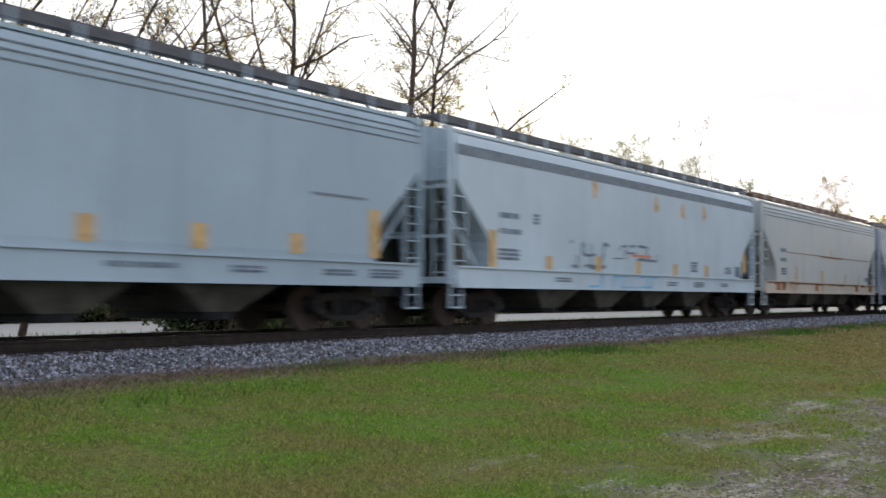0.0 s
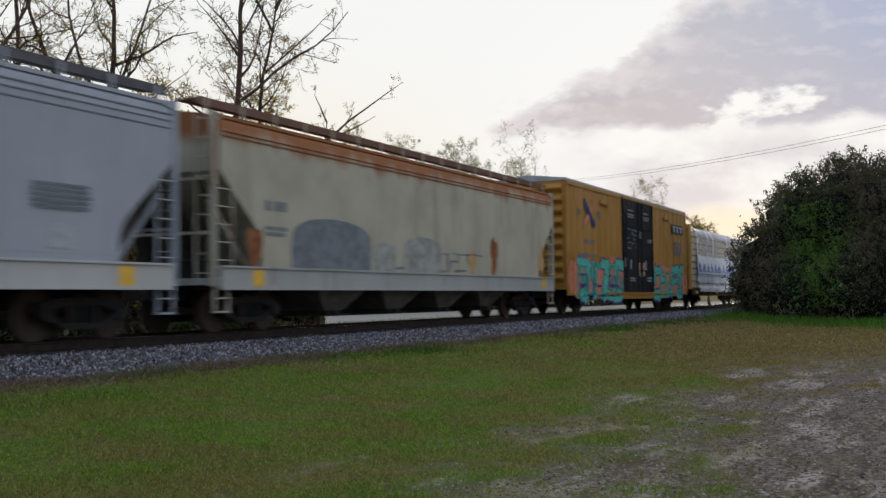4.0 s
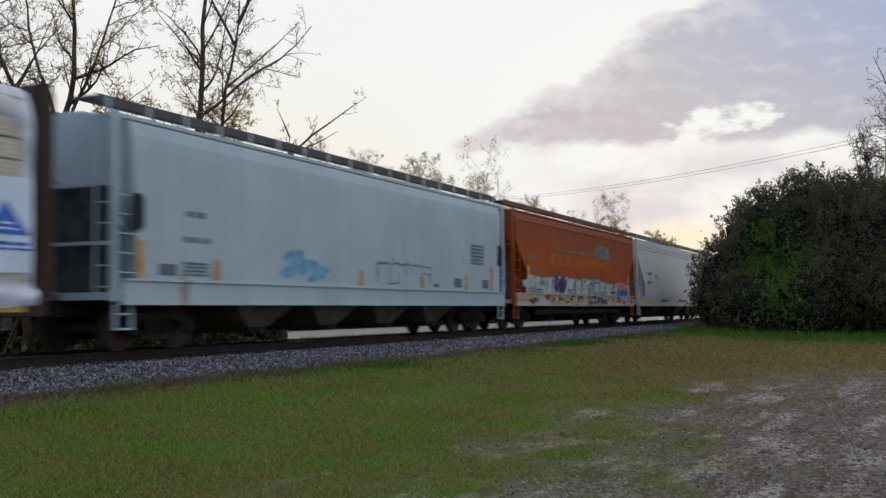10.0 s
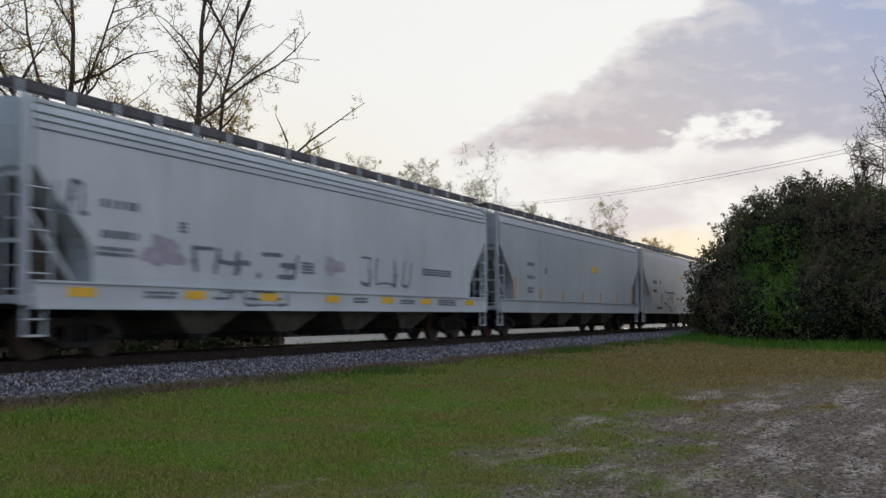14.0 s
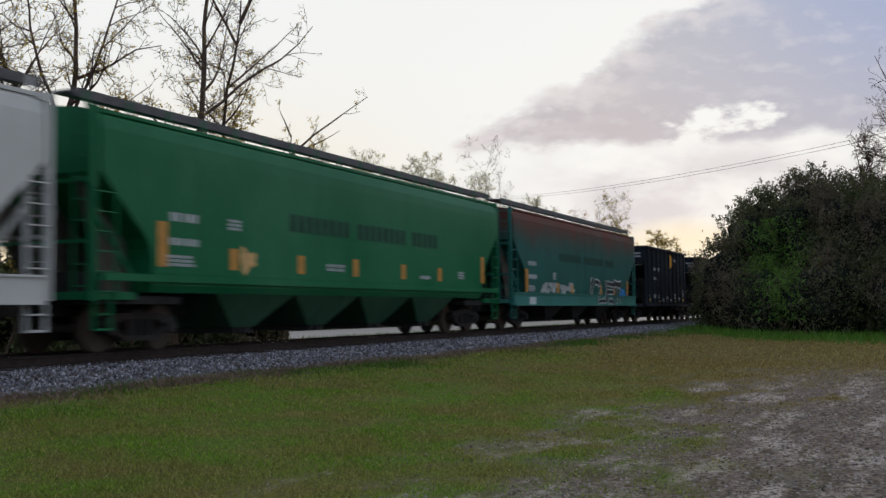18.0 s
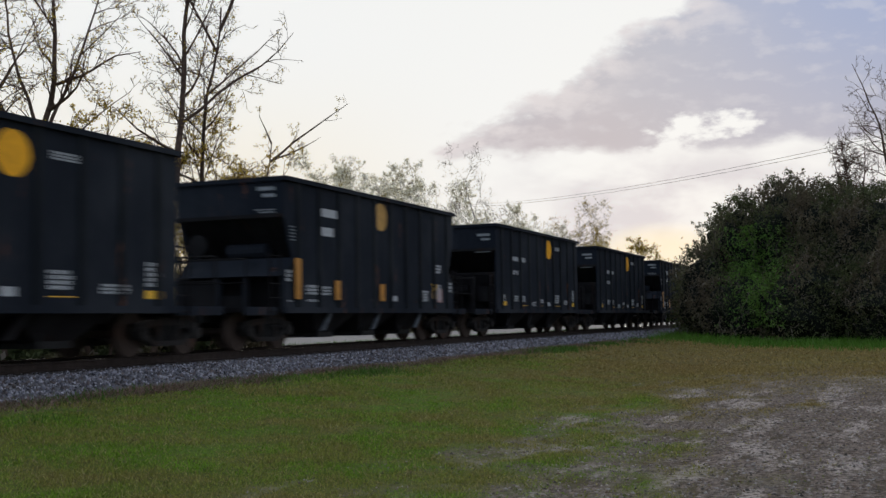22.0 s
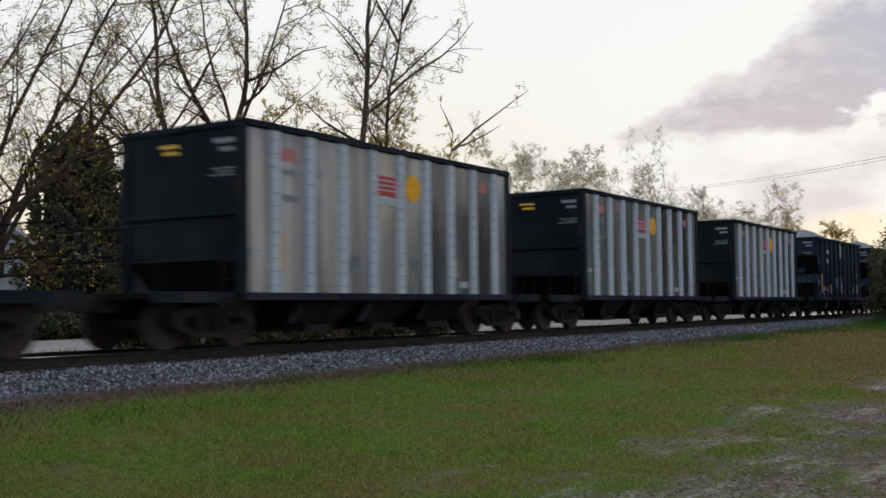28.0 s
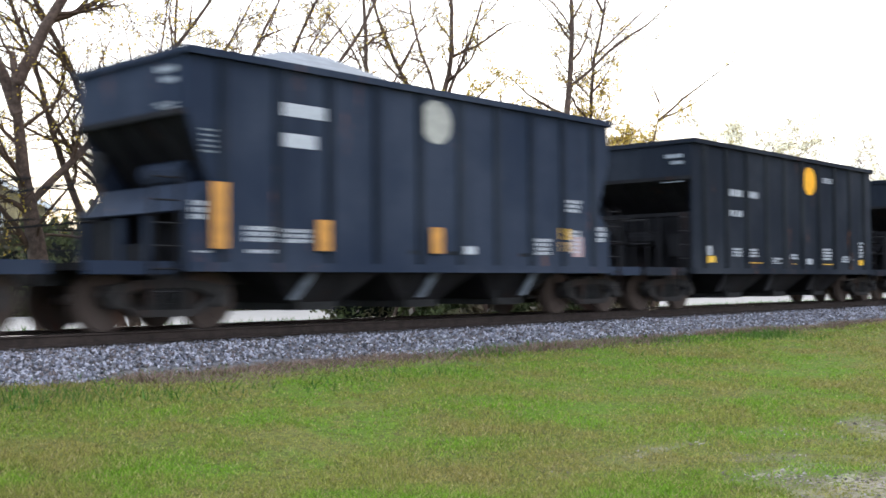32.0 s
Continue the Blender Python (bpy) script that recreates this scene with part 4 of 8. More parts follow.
def house(name, at, w, d, h, rise, wall_mat, label):
    """A gabled house: w across the gable front, d deep, h to the eaves."""
    hs = thing(name, label, "house", at=at)
    bm = bmesh.new()
    prism(bm, [(-w / 2, 0), (w / 2, 0), (w / 2, h), (0, h + rise), (-w / 2, h)], "y", 0, d)
    wall = part("wall", bm, wall_mat, hs)
    bm = bmesh.new()
    k = 0.45
    sl = rise / (w / 2)
    for s in (-1, 1):
        prism(bm, [(0, h + rise + 0.02), (s * (w / 2 + k), h - k * sl + 0.02), (s * (w / 2 + k), h - k * sl + 0.16), (0, h + rise + 0.18)], "y", -k, d + k)
    part("roof", bm, M_SHINGLE, hs, "grey shingled gable roof")
    rows = int(h / 0.2)
    me = None
    for i in range(rows):
        b2 = boxes((-w / 2 - 0.012, w / 2 + 0.012, -0.02, -0.002, i * 0.2 + 0.02, i * 0.2 + 0.19))
        part("siding_board", b2, wall_mat, wall)
    for s in (-1, 1):
        bm = bmesh.new()
        prism(bm, [(0, h + rise - 0.12), (s * (w / 2 + k), h - k * sl - 0.12), (s * (w / 2 + k), h - k * sl + 0.1), (0, h + rise + 0.1)], "y", -k - 0.04, -k)
        part("barge_board", bm, M_TRIM, hs)
    for x in (-w * 0.25, w * 0.25):
        for z in ([1.0, 3.6] if h > 4.5 else [1.0]):
            win = part("window", boxes((x - 0.5, x + 0.5, -0.05, -0.022, z, z + 1.5)), M_GLASS, hs)
            bm = boxes((x - 0.6, x - 0.5, -0.08, -0.022, z - 0.1, z + 1.6), (x + 0.5, x + 0.6, -0.08, -0.022, z - 0.1, z + 1.6),
                       (x - 0.5, x + 0.5, -0.08, -0.022, z + 1.5, z + 1.6), (x - 0.5, x + 0.5, -0.08, -0.022, z - 0.1, z), (x - 0.5, x + 0.5, -0.07, -0.05, z + 0.72, z + 0.78))
            part("window_frame", bm, M_TRIM, win)
    return hs


house("house", Matrix.Translation(spot(55.9, 65)) @ pose(0, 0, 0, 0, 0, -29), 6.5, 10, 5.7, 3.1, M_SIDING, "white clapboard house with a grey gable roof")
house("house", Matrix.Translation(spot(68.0, 56)) @ pose(0, 0, 0, 0, 0, -12), 10.2, 10, 5.4, 2.5, M_CREAM, "cream house with a shallow dark roof")
house("house", Matrix.Translation(spot(61.0, 80)) @ pose(0, 0, 0, 0, 0, -25), 5.5, 8, 2.4, 1.8, M_SIDING, "small low house with white gable trim")

# ---- railway cars ----
CARS, AXLES = [], []
M_TRUCK = paint("truck_iron", (0.024, 0.021, 0.020), 0.5, 0.35, 0.85, 2, (0.06, 0.032, 0.022), spec=0.15)
M_WHEEL = paint("wheel_steel", (0.05, 0.033, 0.026), 0.5, 0.4, 0.7, 3, (0.075, 0.035, 0.022), spec=0.2)
# Bays and end webs: grime and the shade beneath the car in one colour.
M_BAY = plain("bay_grime_shade", (0.085, 0.076, 0.064), 0.9, 0, 0.35, 2)
M_UNDER = plain("underframe_black", (0.022, 0.021, 0.021), 0.85, 0, 0.35, 2)
M_WALK = plain("galvanised_grating", (0.10, 0.095, 0.10), 0.6, 0.4, 0.3, 4)
M_INK = plain("stencil_black", (0.035, 0.037, 0.042), 0.7, 0, 0.3, 9)
M_FADE = plain("stencil_faded", (0.16, 0.18, 0.20), 0.7, 0, 0.3, 9)
M_WHITE = plain("stencil_white", (0.38, 0.39, 0.41), 0.6, 0, 0.15, 9)
M_YELLOW = plain("reflector_yellow", (0.75, 0.42, 0.03), 0.45, 0, 0.12, 5)
M_DIM = plain("stencil_grimy_white", (0.25, 0.26, 0.27), 0.7, 0, 0.3, 9)
M_ORANGE = plain("reflector_amber", (0.44, 0.19, 0.024), 0.5, 0, 0.2, 5)


def mesh_of(bm, name, mat):
    me = bpy.data.meshes.new(name)
    bm.to_mesh(me)
    bm.free()
    me.materials.append(mat)
    return me


def make_truck_meshes():
    bm = bmesh.new()
    box(bm, -0.2, 0.2, -1.0, 1.0, 0.52, 0.8)
    box(bm, -0.45, 0.45, -0.35, 0.35, 0.78, 0.95)
    bol = mesh_of(bm, "bolster", M_TRUCK)
    bm = bmesh.new()
    prism(bm, [(-1.12, 0.50), (-0.98, 0.66), (-0.5, 0.74), (0.5, 0.74), (0.98, 0.66), (1.12, 0.50), (0.7, 0.52), (0.45, 0.62), (-0.45, 0.62), (-0.7, 0.52)], "y", -0.07, 0.07)
    prism(bm, [(-0.5, 0.2), (0.5, 0.2), (0.48, 0.3), (-0.48, 0.3)], "y", -0.1, 0.1)
    for s in (-1, 1):
        prism(bm, [(s * 0.5, 0.2), (s * 0.98, 0.50), (s * 0.86, 0.55), (s * 0.46, 0.3)], "y", -0.07, 0.07)
        prism(bm, [(s * 0.27, 0.28), (s * 0.37, 0.28), (s * 0.37, 0.65), (s * 0.27, 0.65)], "y", -0.08, 0.08)
        disc(bm, s * 0.889, -0.16, 0.4572, 0.13, 0.28, 12)
        box(bm, s * 0.889 - 0.15, s * 0.889 + 0.15, -0.09, 0.09, 0.44, 0.66)
    frame_me = mesh_of(bm, "side_frame", M_TRUCK)
    bm = bmesh.new()
    for k in range(3):
        x = -0.16 + 0.16 * k
        for j in range(6):
            disc(bm, x, -0.075, 0.33 + 0.045 * j, 0.02, 0.15, 6)
        rod(bm, (x, 0, 0.29), (x, 0, 0.62), 0.055, 8)
    spring = mesh_of(bm, "spring_nest", M_UNDER)
    bm = bmesh.new()
    rod(bm, (0, -1.05, 0), (0, 1.05, 0), 0.08, 8)
    for s in (-1, 1):
        y = s * 0.74
        disc(bm, 0, y - 0.065, 0, 0.4572, 0.13, 28)
        disc(bm, 0, y - s * 0.065 - 0.015, 0, 0.485, 0.03, 28)
        disc(bm, 0, y + s * 0.066 - 0.006, 0, 0.36, 0.012, 24, 0.2)
        for k in range(5):
            a = k * math.tau / 5
            box(bm, 0.28 * math.cos(a) - 0.03, 0.28 * math.cos(a) + 0.03, y + s * 0.075 - 0.006, y + s * 0.075 + 0.006, 0.28 * math.sin(a) - 0.03, 0.28 * math.sin(a) + 0.03)
    wheel = mesh_of(bm, "wheelset", M_WHEEL)
    bm = bmesh.new()
    box(bm, -0.55, 0.1, -0.09, 0.09, 0.72, 0.92)
    box(bm, -0.32, -0.02, -0.16, 0.16, 0.68, 0.98)
    prism(bm, [(-0.55, -0.14), (-0.38, -0.17), (-0.3, 0.1), (-0.5, 0.15)], "z", 0.70, 0.96)
    coup = mesh_of(bm, "coupler", M_TRUCK)
    return bol, frame_me, spring, wheel, coup


T_BOL, T_FRAME, T_SPRING, T_WHEEL, T_COUP = make_truck_meshes()


def running_gear(car, x0, truck_x, end_x):
    for s in (-1, 1):
        tr = place("truck", T_BOL, None, car, at=pose(s * truck_x, 0, 0))
        for side in (-1, 1):
            place("side_frame", T_FRAME, None, tr, at=pose(0, side * 1.0, 0, 0, 0, 0 if side < 0 else 180))
            tagged(place("spring_nest", T_SPRING, None, tr, at=pose(0, side * 1.0, 0)), kind="stuff")
        for dx in (-0.889, 0.889):
            w = place("wheelset", T_WHEEL, None, tr, at=pose(dx, 0, 0.4572))
            AXLES.append((w, x0 + s * truck_x, 0, 0.4572, dx))
        place("coupler", T_COUP, None, car, at=pose(s * end_x, 0, 0, 0, 0, 0 if s < 0 else 180))


def decal(parent, name, x0, x1, z0, z1, mat, y=-1.606, label="", skew=0.0):
    bm = bmesh.new()
    prism(bm, [(x0, z0), (x1, z0), (x1 + skew, z1), (x0 + skew, z1)], "y", y - 0.004, y + 0.002)
    return part(name, bm, mat, parent, label)


def script_bars(parent, x, z, w, h, mat, y, lines=2, seed=0):
    """Lettering too small or too blurred to read, as plain bars."""
    rnd = random.Random(seed * 31 + int(x * 10))
    bm = bmesh.new()
    lh = h / lines
    for i in range(lines):
        cx = x
        while cx < x + w - 0.04:
            ww = min(rnd.uniform(0.42, 0.66) * lh, x + w - cx)
            box(bm, cx, cx + ww, y - 0.004, y + 0.002, z + h - (i + 0.72) * lh, z + h - i * lh)
            cx += ww + lh * rnd.choice((0.2, 0.2, 0.25, 0.5))
    tagged(part("lettering", bm, mat, parent), kind="stuff")


RUNGS = {}


def ladder(parent, x, y0, y1, z0, z1, mat, n=6, along="x", w=0.45):
    """Two stiles and their rungs; on the far side of the train the rungs stay in one piece with the stiles."""
    bm = bmesh.new()
    a, b = ((x - w / 2, y0), (x + w / 2, y0)) if along == "x" else ((x, y0), (x, y1))
    near = y0 < 0
    for p in (a, b):
        box(bm, p[0] - 0.018, p[0] + 0.018, p[1] - 0.018, p[1] + 0.018, z0, z1)
    zs = [z0 + 0.12 + (z1 - z0 - 0.2) * i / (n - 1) for i in range(n)]
    if not near:
        for z in zs:
            rod(bm, (a[0], a[1], z), (b[0], b[1], z), 0.013, 5)
    lad = part("ladder", bm, mat, parent)
    if not near:
        tagged(lad, kind="stuff")
        return
    ln = abs(b[0] - a[0]) + abs(b[1] - a[1])
    key = (along, round(ln, 3), mat.name)
    if key not in RUNGS:
        rg = bmesh.new()
        e = (ln / 2, 0, 0) if along == "x" else (0, ln / 2, 0)
        rod(rg, tuple(-v for v in e), e, 0.014, 5)
        RUNGS[key] = mesh_of(rg, "rung", mat)
    for z in zs:
        place("rung", RUNGS[key], None, lad, at=pose((a[0] + b[0]) / 2, (a[1] + b[1]) / 2, z))


def covered_hopper(x0, length, body, label, sill=None, top=4.42, bays=4, grooves=True, chamfer=1.45, end=None, walk_mat=None, group="covered hopper cars", closed_ends=False, bay=None, deep=False, gate=None):
    car = thing("hopper_car", label, "railway car", group, at=pose(x0, TRACK_Y, RAIL_Z))
    CARS.append((car, x0))
    sill = sill or body
    bay_mat = bay or M_BAY
    end = end or body
    hb, he = length / 2 - 0.62, length / 2 - 0.42
    prof = [(1.50, 1.12), (1.58, 1.25), (1.60, 1.5), (1.60, 1.75), (1.60, 1.95), (1.60, 2.15), (1.60, 2.45), (1.60, 2.8), (1.60, 3.1), (1.60, 3.3), (1.60, 3.85), (1.59, 4.08),
            (1.54, top - 0.12), (1.42, top), (0.9, top + 0.1), (0.0, top + 0.14)]
    cut = [(1.0, 1.0), (1.5, 1.0), (1.75, 0.985), (1.95, 0.95), (2.15, 0.87), (3.1, 0.13), (3.3, 0.0), (9, 0.0)]
    if closed_ends:
        cut = [(1.0, 0.3), (9, 0.0)]
    inset = [hb - chamfer * float(np.interp(z, [c[0] for c in cut], [c[1] for c in cut])) for y, z in prof]
    bm = bmesh.new()
    near = [[bm.verts.new((s * i, -y, z)) for (y, z), i in zip(prof, inset)] for s in (-1, 1)]
    far = [[bm.verts.new((s * i, y, z)) for (y, z), i in zip(prof, inset)] for s in (-1, 1)]
    n = len(prof)
    for k in range(n - 1):
        bm.faces.new((near[0][k], near[1][k], near[1][k + 1], near[0][k + 1]))
        bm.faces.new((far[1][k], far[0][k], far[0][k + 1], far[1][k + 1]))
        for e in (0, 1):
            bm.faces.new((near[e][k], near[e][k + 1], far[e][k + 1], far[e][k]))
    bmesh.ops.remove_doubles(bm, verts=bm.verts[:], dist=0.001)
    bmesh.ops.recalc_face_normals(bm, faces=bm.faces[:])
    part("body", bm, body, car)
    # roof edge, running boards and hatches
    for s in (-1, 1):
        part("roof_rail", boxes((-hb, hb, s * 1.47 - 0.05, s * 1.47 + 0.05, top - 0.05, top + 0.02)), body, car)
        bm = boxes((-hb - 0.3, hb + 0.3, s * 0.95 - 0.28, s * 0.95 + 0.28, top + 0.30, top + 0.34), (-hb - 0.3, hb + 0.3, s * 1.22 - 0.02, s * 1.22 + 0.02, top + 0.20, top + 0.37))
        rb = part("running_board", bm, walk_mat or M_WALK, car, "dark open-grid roof walkway")
        k = int(length / 1.25)
        br = mesh_of(boxes((-0.045, 0.045, -0.035, -0.022, top + 0.0, top + 0.34)), "bracket", body)
        for i in range(k + 1):
            place("bracket", br, None, rb, at=pose(-hb + 2 * hb * i / k, s * 1.22, 0))
    for i in range(3):
        w = 2 * hb / 3
        bm = boxes((-hb + i * w + 0.3, -hb + (i + 1) * w - 0.3, -0.36, 0.36, top + 0.1, top + 0.22))
        bmesh.ops.bevel(bm, geom=bm.edges[:], offset=0.05, segments=2, affect="EDGES")
        part("hatch", bm, body, car)
    if grooves:
        for z in (3.90, 4.04, 4.17):
            y = 1.60 if z < 3.95 else (1.593 if z < 4.1 else 1.575)
            for s in (-1, 1):
                part("side_seam", boxes((-hb + 0.02, hb - 0.02, s * y - 0.012, s * y + 0.012, z, z + 0.028)), M_FADE, car)
    # side sills and underframe
    for s in (-1, 1):
        if deep:
            bm = boxes((-hb, hb, min(s * 1.55, s * 1.66), max(s * 1.55, s * 1.66), 1.32, 1.46))
        else:
            bm = bmesh.new()
            prism(bm, [(s * 1.54, 0.88), (s * 1.66, 0.88), (s * 1.66, 0.92), (s * 1.626, 0.92), (s * 1.626, 1.33), (s * 1.67, 1.33), (s * 1.67, 1.37), (s * 1.54, 1.37)], "x", -hb, hb)
            bmesh.ops.recalc_face_normals(bm, faces=bm.faces[:])
        part("side_sill", bm, sill, car)
    part("centre_sill", boxes((-he, he, -0.32, 0.32, 0.68, 1.1)), M_UNDER, car)
    for s in (-1, 1):
        part("end_platform", boxes((s * (he - 0.62) - 0.62, s * (he - 0.62) + 0.62, -1.52, 1.52, 0.98, 1.12)), sill, car)
        part("shear_plate", boxes((s * (hb - 1.3) - 1.25, s * (hb - 1.3) + 1.25, -1.4, 1.4, 0.9, 1.05)), M_UNDER, car)
        ex = s * (he - 0.06)
        for side in (-1, 1):
            y = side * 1.52
            part("corner_post", boxes((ex - 0.07, ex + 0.07, y - 0.05, y + 0.05, 0.95, top + 0.05), (ex - 0.05 - 0.25 * s, ex + 0.05 - 0.1 * s, y - 0.04, y + 0.04, top - 0.1, top + 0.02)), end, car)
            ladder(car, s * (he - 0.34), side * 1.585, 0, 1.0, 3.0, end, 6, "x", 0.56)
            ladder(car, ex + s * 0.02, side * 1.1, side * 1.5, 1.1, top, end, 9, "y")
            step = bmesh.new()
            box(step, s * (he - 0.32) - 0.24, s * (he - 0.32) - 0.2, y - 0.03, y + 0.03, 0.42, 1.0)
            box(step, s * (he - 0.32) + 0.2, s * (he - 0.32) + 0.24, y - 0.03, y + 0.03, 0.42, 1.0)
            box(step, s * (he - 0.32) - 0.24, s * (he - 0.32) + 0.24, y - 0.05, y + 0.05, 0.42, 0.46)
            box(step, s * (he - 0.32) - 0.24, s * (he - 0.32) + 0.24, y - 0.05, y + 0.05, 0.7, 0.73)
            part("stirrup_step", step, end, car)
            bm = bmesh.new()
            prism(bm, [(s * (hb - 0.06), 2.7), (s * (hb + 0.02), 2.7), (s * (hb - chamfer + 0.06), 1.14), (s * (hb - chamfer - 0.06), 1.14)], "y", side * 1.3 - 0.04, side * 1.3 + 0.04)
            part("end_brace", bm, end, car)
        for y in (-1.0, 0.0, 1.0):
            bm = bmesh.new()
            prism(bm, [(s * (hb - 0.03), 3.25), (s * (hb - chamfer * 0.92), 2.1), (s * (hb - chamfer * 1.05), 1.1), (s * (hb - 0.75 if y else hb - 0.1), 1.1), (s * (hb - 0.3), 2.3)], "y", y - 0.02, y + 0.02)
            part("end_web", bm, M_BAY, car)
        part("end_crossbar", boxes((ex - 0.03, ex + 0.03, -1.5, 1.5, 2.0, 2.06), (ex - 0.03, ex + 0.03, -1.5, 1.5, 3.1, 3.16)), end, car)
    bm = bmesh.new()
    disc(bm, 0, -0.03, 0, 0.28, 0.04, 18)
    part("brake_wheel", bm, M_UNDER, car, at=pose(-he - 0.1, 0.5, 2.6, 0, 0, 90))
    bm = boxes((-hb + 0.3, -hb + 1.2, -0.9, -0.2, 1.1, 1.5))
    part("brake_cylinder", bm, M_UNDER, car)
    # discharge bays
    span = 2 * (length / 2 - 4.2)
    for i in range(bays):
        w = span / bays
        c = -span / 2 + (i + 0.5) * w
        bm = bmesh.new()
        lo = [bm.verts.new((c + a * 0.42, b * 1.12, 0.40)) for a, b in ((-1, -1), (1, -1), (1, 1), (-1, 1))]
        hi = [bm.verts.new((c + a * w * 0.49, b * 1.5, 1.14)) for a, b in ((-1, -1), (1, -1), (1, 1), (-1, 1))]
        bm.faces.new(lo[::-1])
        bm.faces.new(hi)
        for k in range(4):
            bm.faces.new((lo[k], lo[(k + 1) % 4], hi[(k + 1) % 4], hi[k]))
        chute = part("hopper_bay", bm, bay_mat, car)
        part("outlet_gate", boxes((c - 0.30, c + 0.30, -1.1, 1.1, 0.27, 0.40)), M_UNDER, chute)
        part("gate_handle", boxes((c - 0.14, c + 0.14, -1.24, -1.1, 0.27, 0.38)), gate or M_UNDER, chute)
    running_gear(car, x0, length / 2 - 2.35, length / 2 - 0.1)
    return car


def stripes(car, xs, z0, z1, mat, w=0.35, y=-1.606):
    for x in xs:
        decal(car, "reflector", x - w / 2, x + w / 2, z0, z1, mat, y)


def box_car(x0, length, label):
    M = paint("boxcar_yellow", (0.36, 0.175, 0.030), 0.4, 0.12, 0.5, 4)
    D = paint("boxcar_black", (0.010, 0.0115, 0.013), 0.3, 0.1, 0.65, 5, spec=0.15)
    car = thing("box_car", label, "railway car", at=pose(x0, TRACK_Y, RAIL_Z))
    CARS.append((car, x0))
    hb = length / 2 - 0.65
    z0, z1 = 0.95, 5.17
    bm = boxes((-hb, hb, -1.535, 1.535, z0, z1))
    part("body", bm, M, car)
    bm = bmesh.new()
    prism(bm, [(-1.56, z1 - 0.06), (1.56, z1 - 0.06), (1.56, z1 + 0.03), (0, z1 + 0.2), (-1.56, z1 + 0.03)], "x", -hb - 0.03, hb + 0.03)
    part("roof", bm, plain("galvanised_roof", (0.34, 0.35, 0.37), 0.5, 0.3, 0.15, 3), car, "dull grey metal roof")
    d0, d1 = -2.52, 2.68
    for s in (-1, 1):
        n = 22
        for i in range(n + 1):
            x = -hb + 0.1 + (2 * hb - 0.2) * i / n
            if d0 - 0.15 < x < d1 + 0.15:
                continue
            bm = bmesh.new()
            prism(bm, [(x - 0.12, s * 1.535), (x + 0.12, s * 1.535), (x + 0.06, s * 1.588), (x - 0.06, s * 1.588)], "z", z0, z1 - 0.06)
            part("side_post", bm, M, car)
        bm = bmesh.new()
        prism(bm, [(-hb, 0.72), (-hb + 3.6, 0.72), (-hb + 4.2, 0.54), (hb - 4.2, 0.54), (hb - 3.6, 0.72), (hb, 0.72), (hb, 1.0), (-hb, 1.0)], "y", s * 1.545 - 0.05, s * 1.545 + 0.02)
        part("side_sill", bm, M, car)
        part("top_chord", boxes((-hb, hb, s * 1.54 - 0.05, s * 1.54 + 0.04, z1 - 0.2, z1 - 0.06)), M, car)
        mid = (d0 + d1) / 2
        for a, b in ((d0, mid), (mid, d1)):
            bm = boxes((a + 0.01, b - 0.01, s * 1.6 - 0.03, s * 1.6 + 0.03, 0.84, 5.0))
            door = part("door", bm, D, car, "black sliding plug door")
            for z in (1.15, 1.8, 2.45, 3.1, 3.75, 4.4):
                part("door_rib", boxes((a + 0.05, b - 0.05, s * 1.64 - 0.02, s * 1.64 + 0.02, z, z + 0.07)), D, door)
            for x in (a + 0.35, b - 0.35):
                bm = bmesh.new()
                rod(bm, (x, s * 1.68, 0.9), (x, s * 1.68, 4.95), 0.025, 6)
                part("lock_rod", bm, D, door)
        part("door_track", boxes((d0 - 2.6, d1 + 2.6, s * 1.62 - 0.03, s * 1.62 + 0.03, 0.74, 0.82)), M, car)
        part("door_header", boxes((d0 - 0.1, d1 + 0.1, s * 1.6 - 0.04, s * 1.6 + 0.05, 5.0, 5.1)), M, car)
        for e in (-1, 1):
            ladder(car, e * (hb - 0.35), s * 1.6, 0, 0.7, 2.4 if e < 0 else 2.2, M, 6)
    for e in (-1, 1):
        for i in range(9):
            z = 1.2 + i * 0.43
            bm = bmesh.new()
            prism(bm, [(e * hb, z), (e * (hb + 0.15), z + 0.14), (e * (hb + 0.15), z + 0.2), (e * hb, z + 0.36)], "y", -1.4, 1.4)
            part("end_corrugation", bm, M, car)
        part("end_platform", boxes((e * (hb + 0.28) - 0.26, e * (hb + 0.28) + 0.26, -0.8, 0.8, 0.95, 1.02)), M, car)
        ladder(car, e * (hb + 0.1), 0.9, 1.35, 0.9, 4.6, M, 9, "y")
    part("centre_sill", boxes((-hb - 0.3, hb + 0.3, -0.32, 0.32, 0.62, 0.95)), M_UNDER, car)
    for s in (-1, 1):
        part("bolster_web", boxes((s * (length / 2 - 3) - 0.3, s * (length / 2 - 3) + 0.3, -1.45, 1.45, 0.7, 0.95)), M_UNDER, car)
    running_gear(car, x0, length / 2 - 3.2, length / 2 - 0.1)
    return car


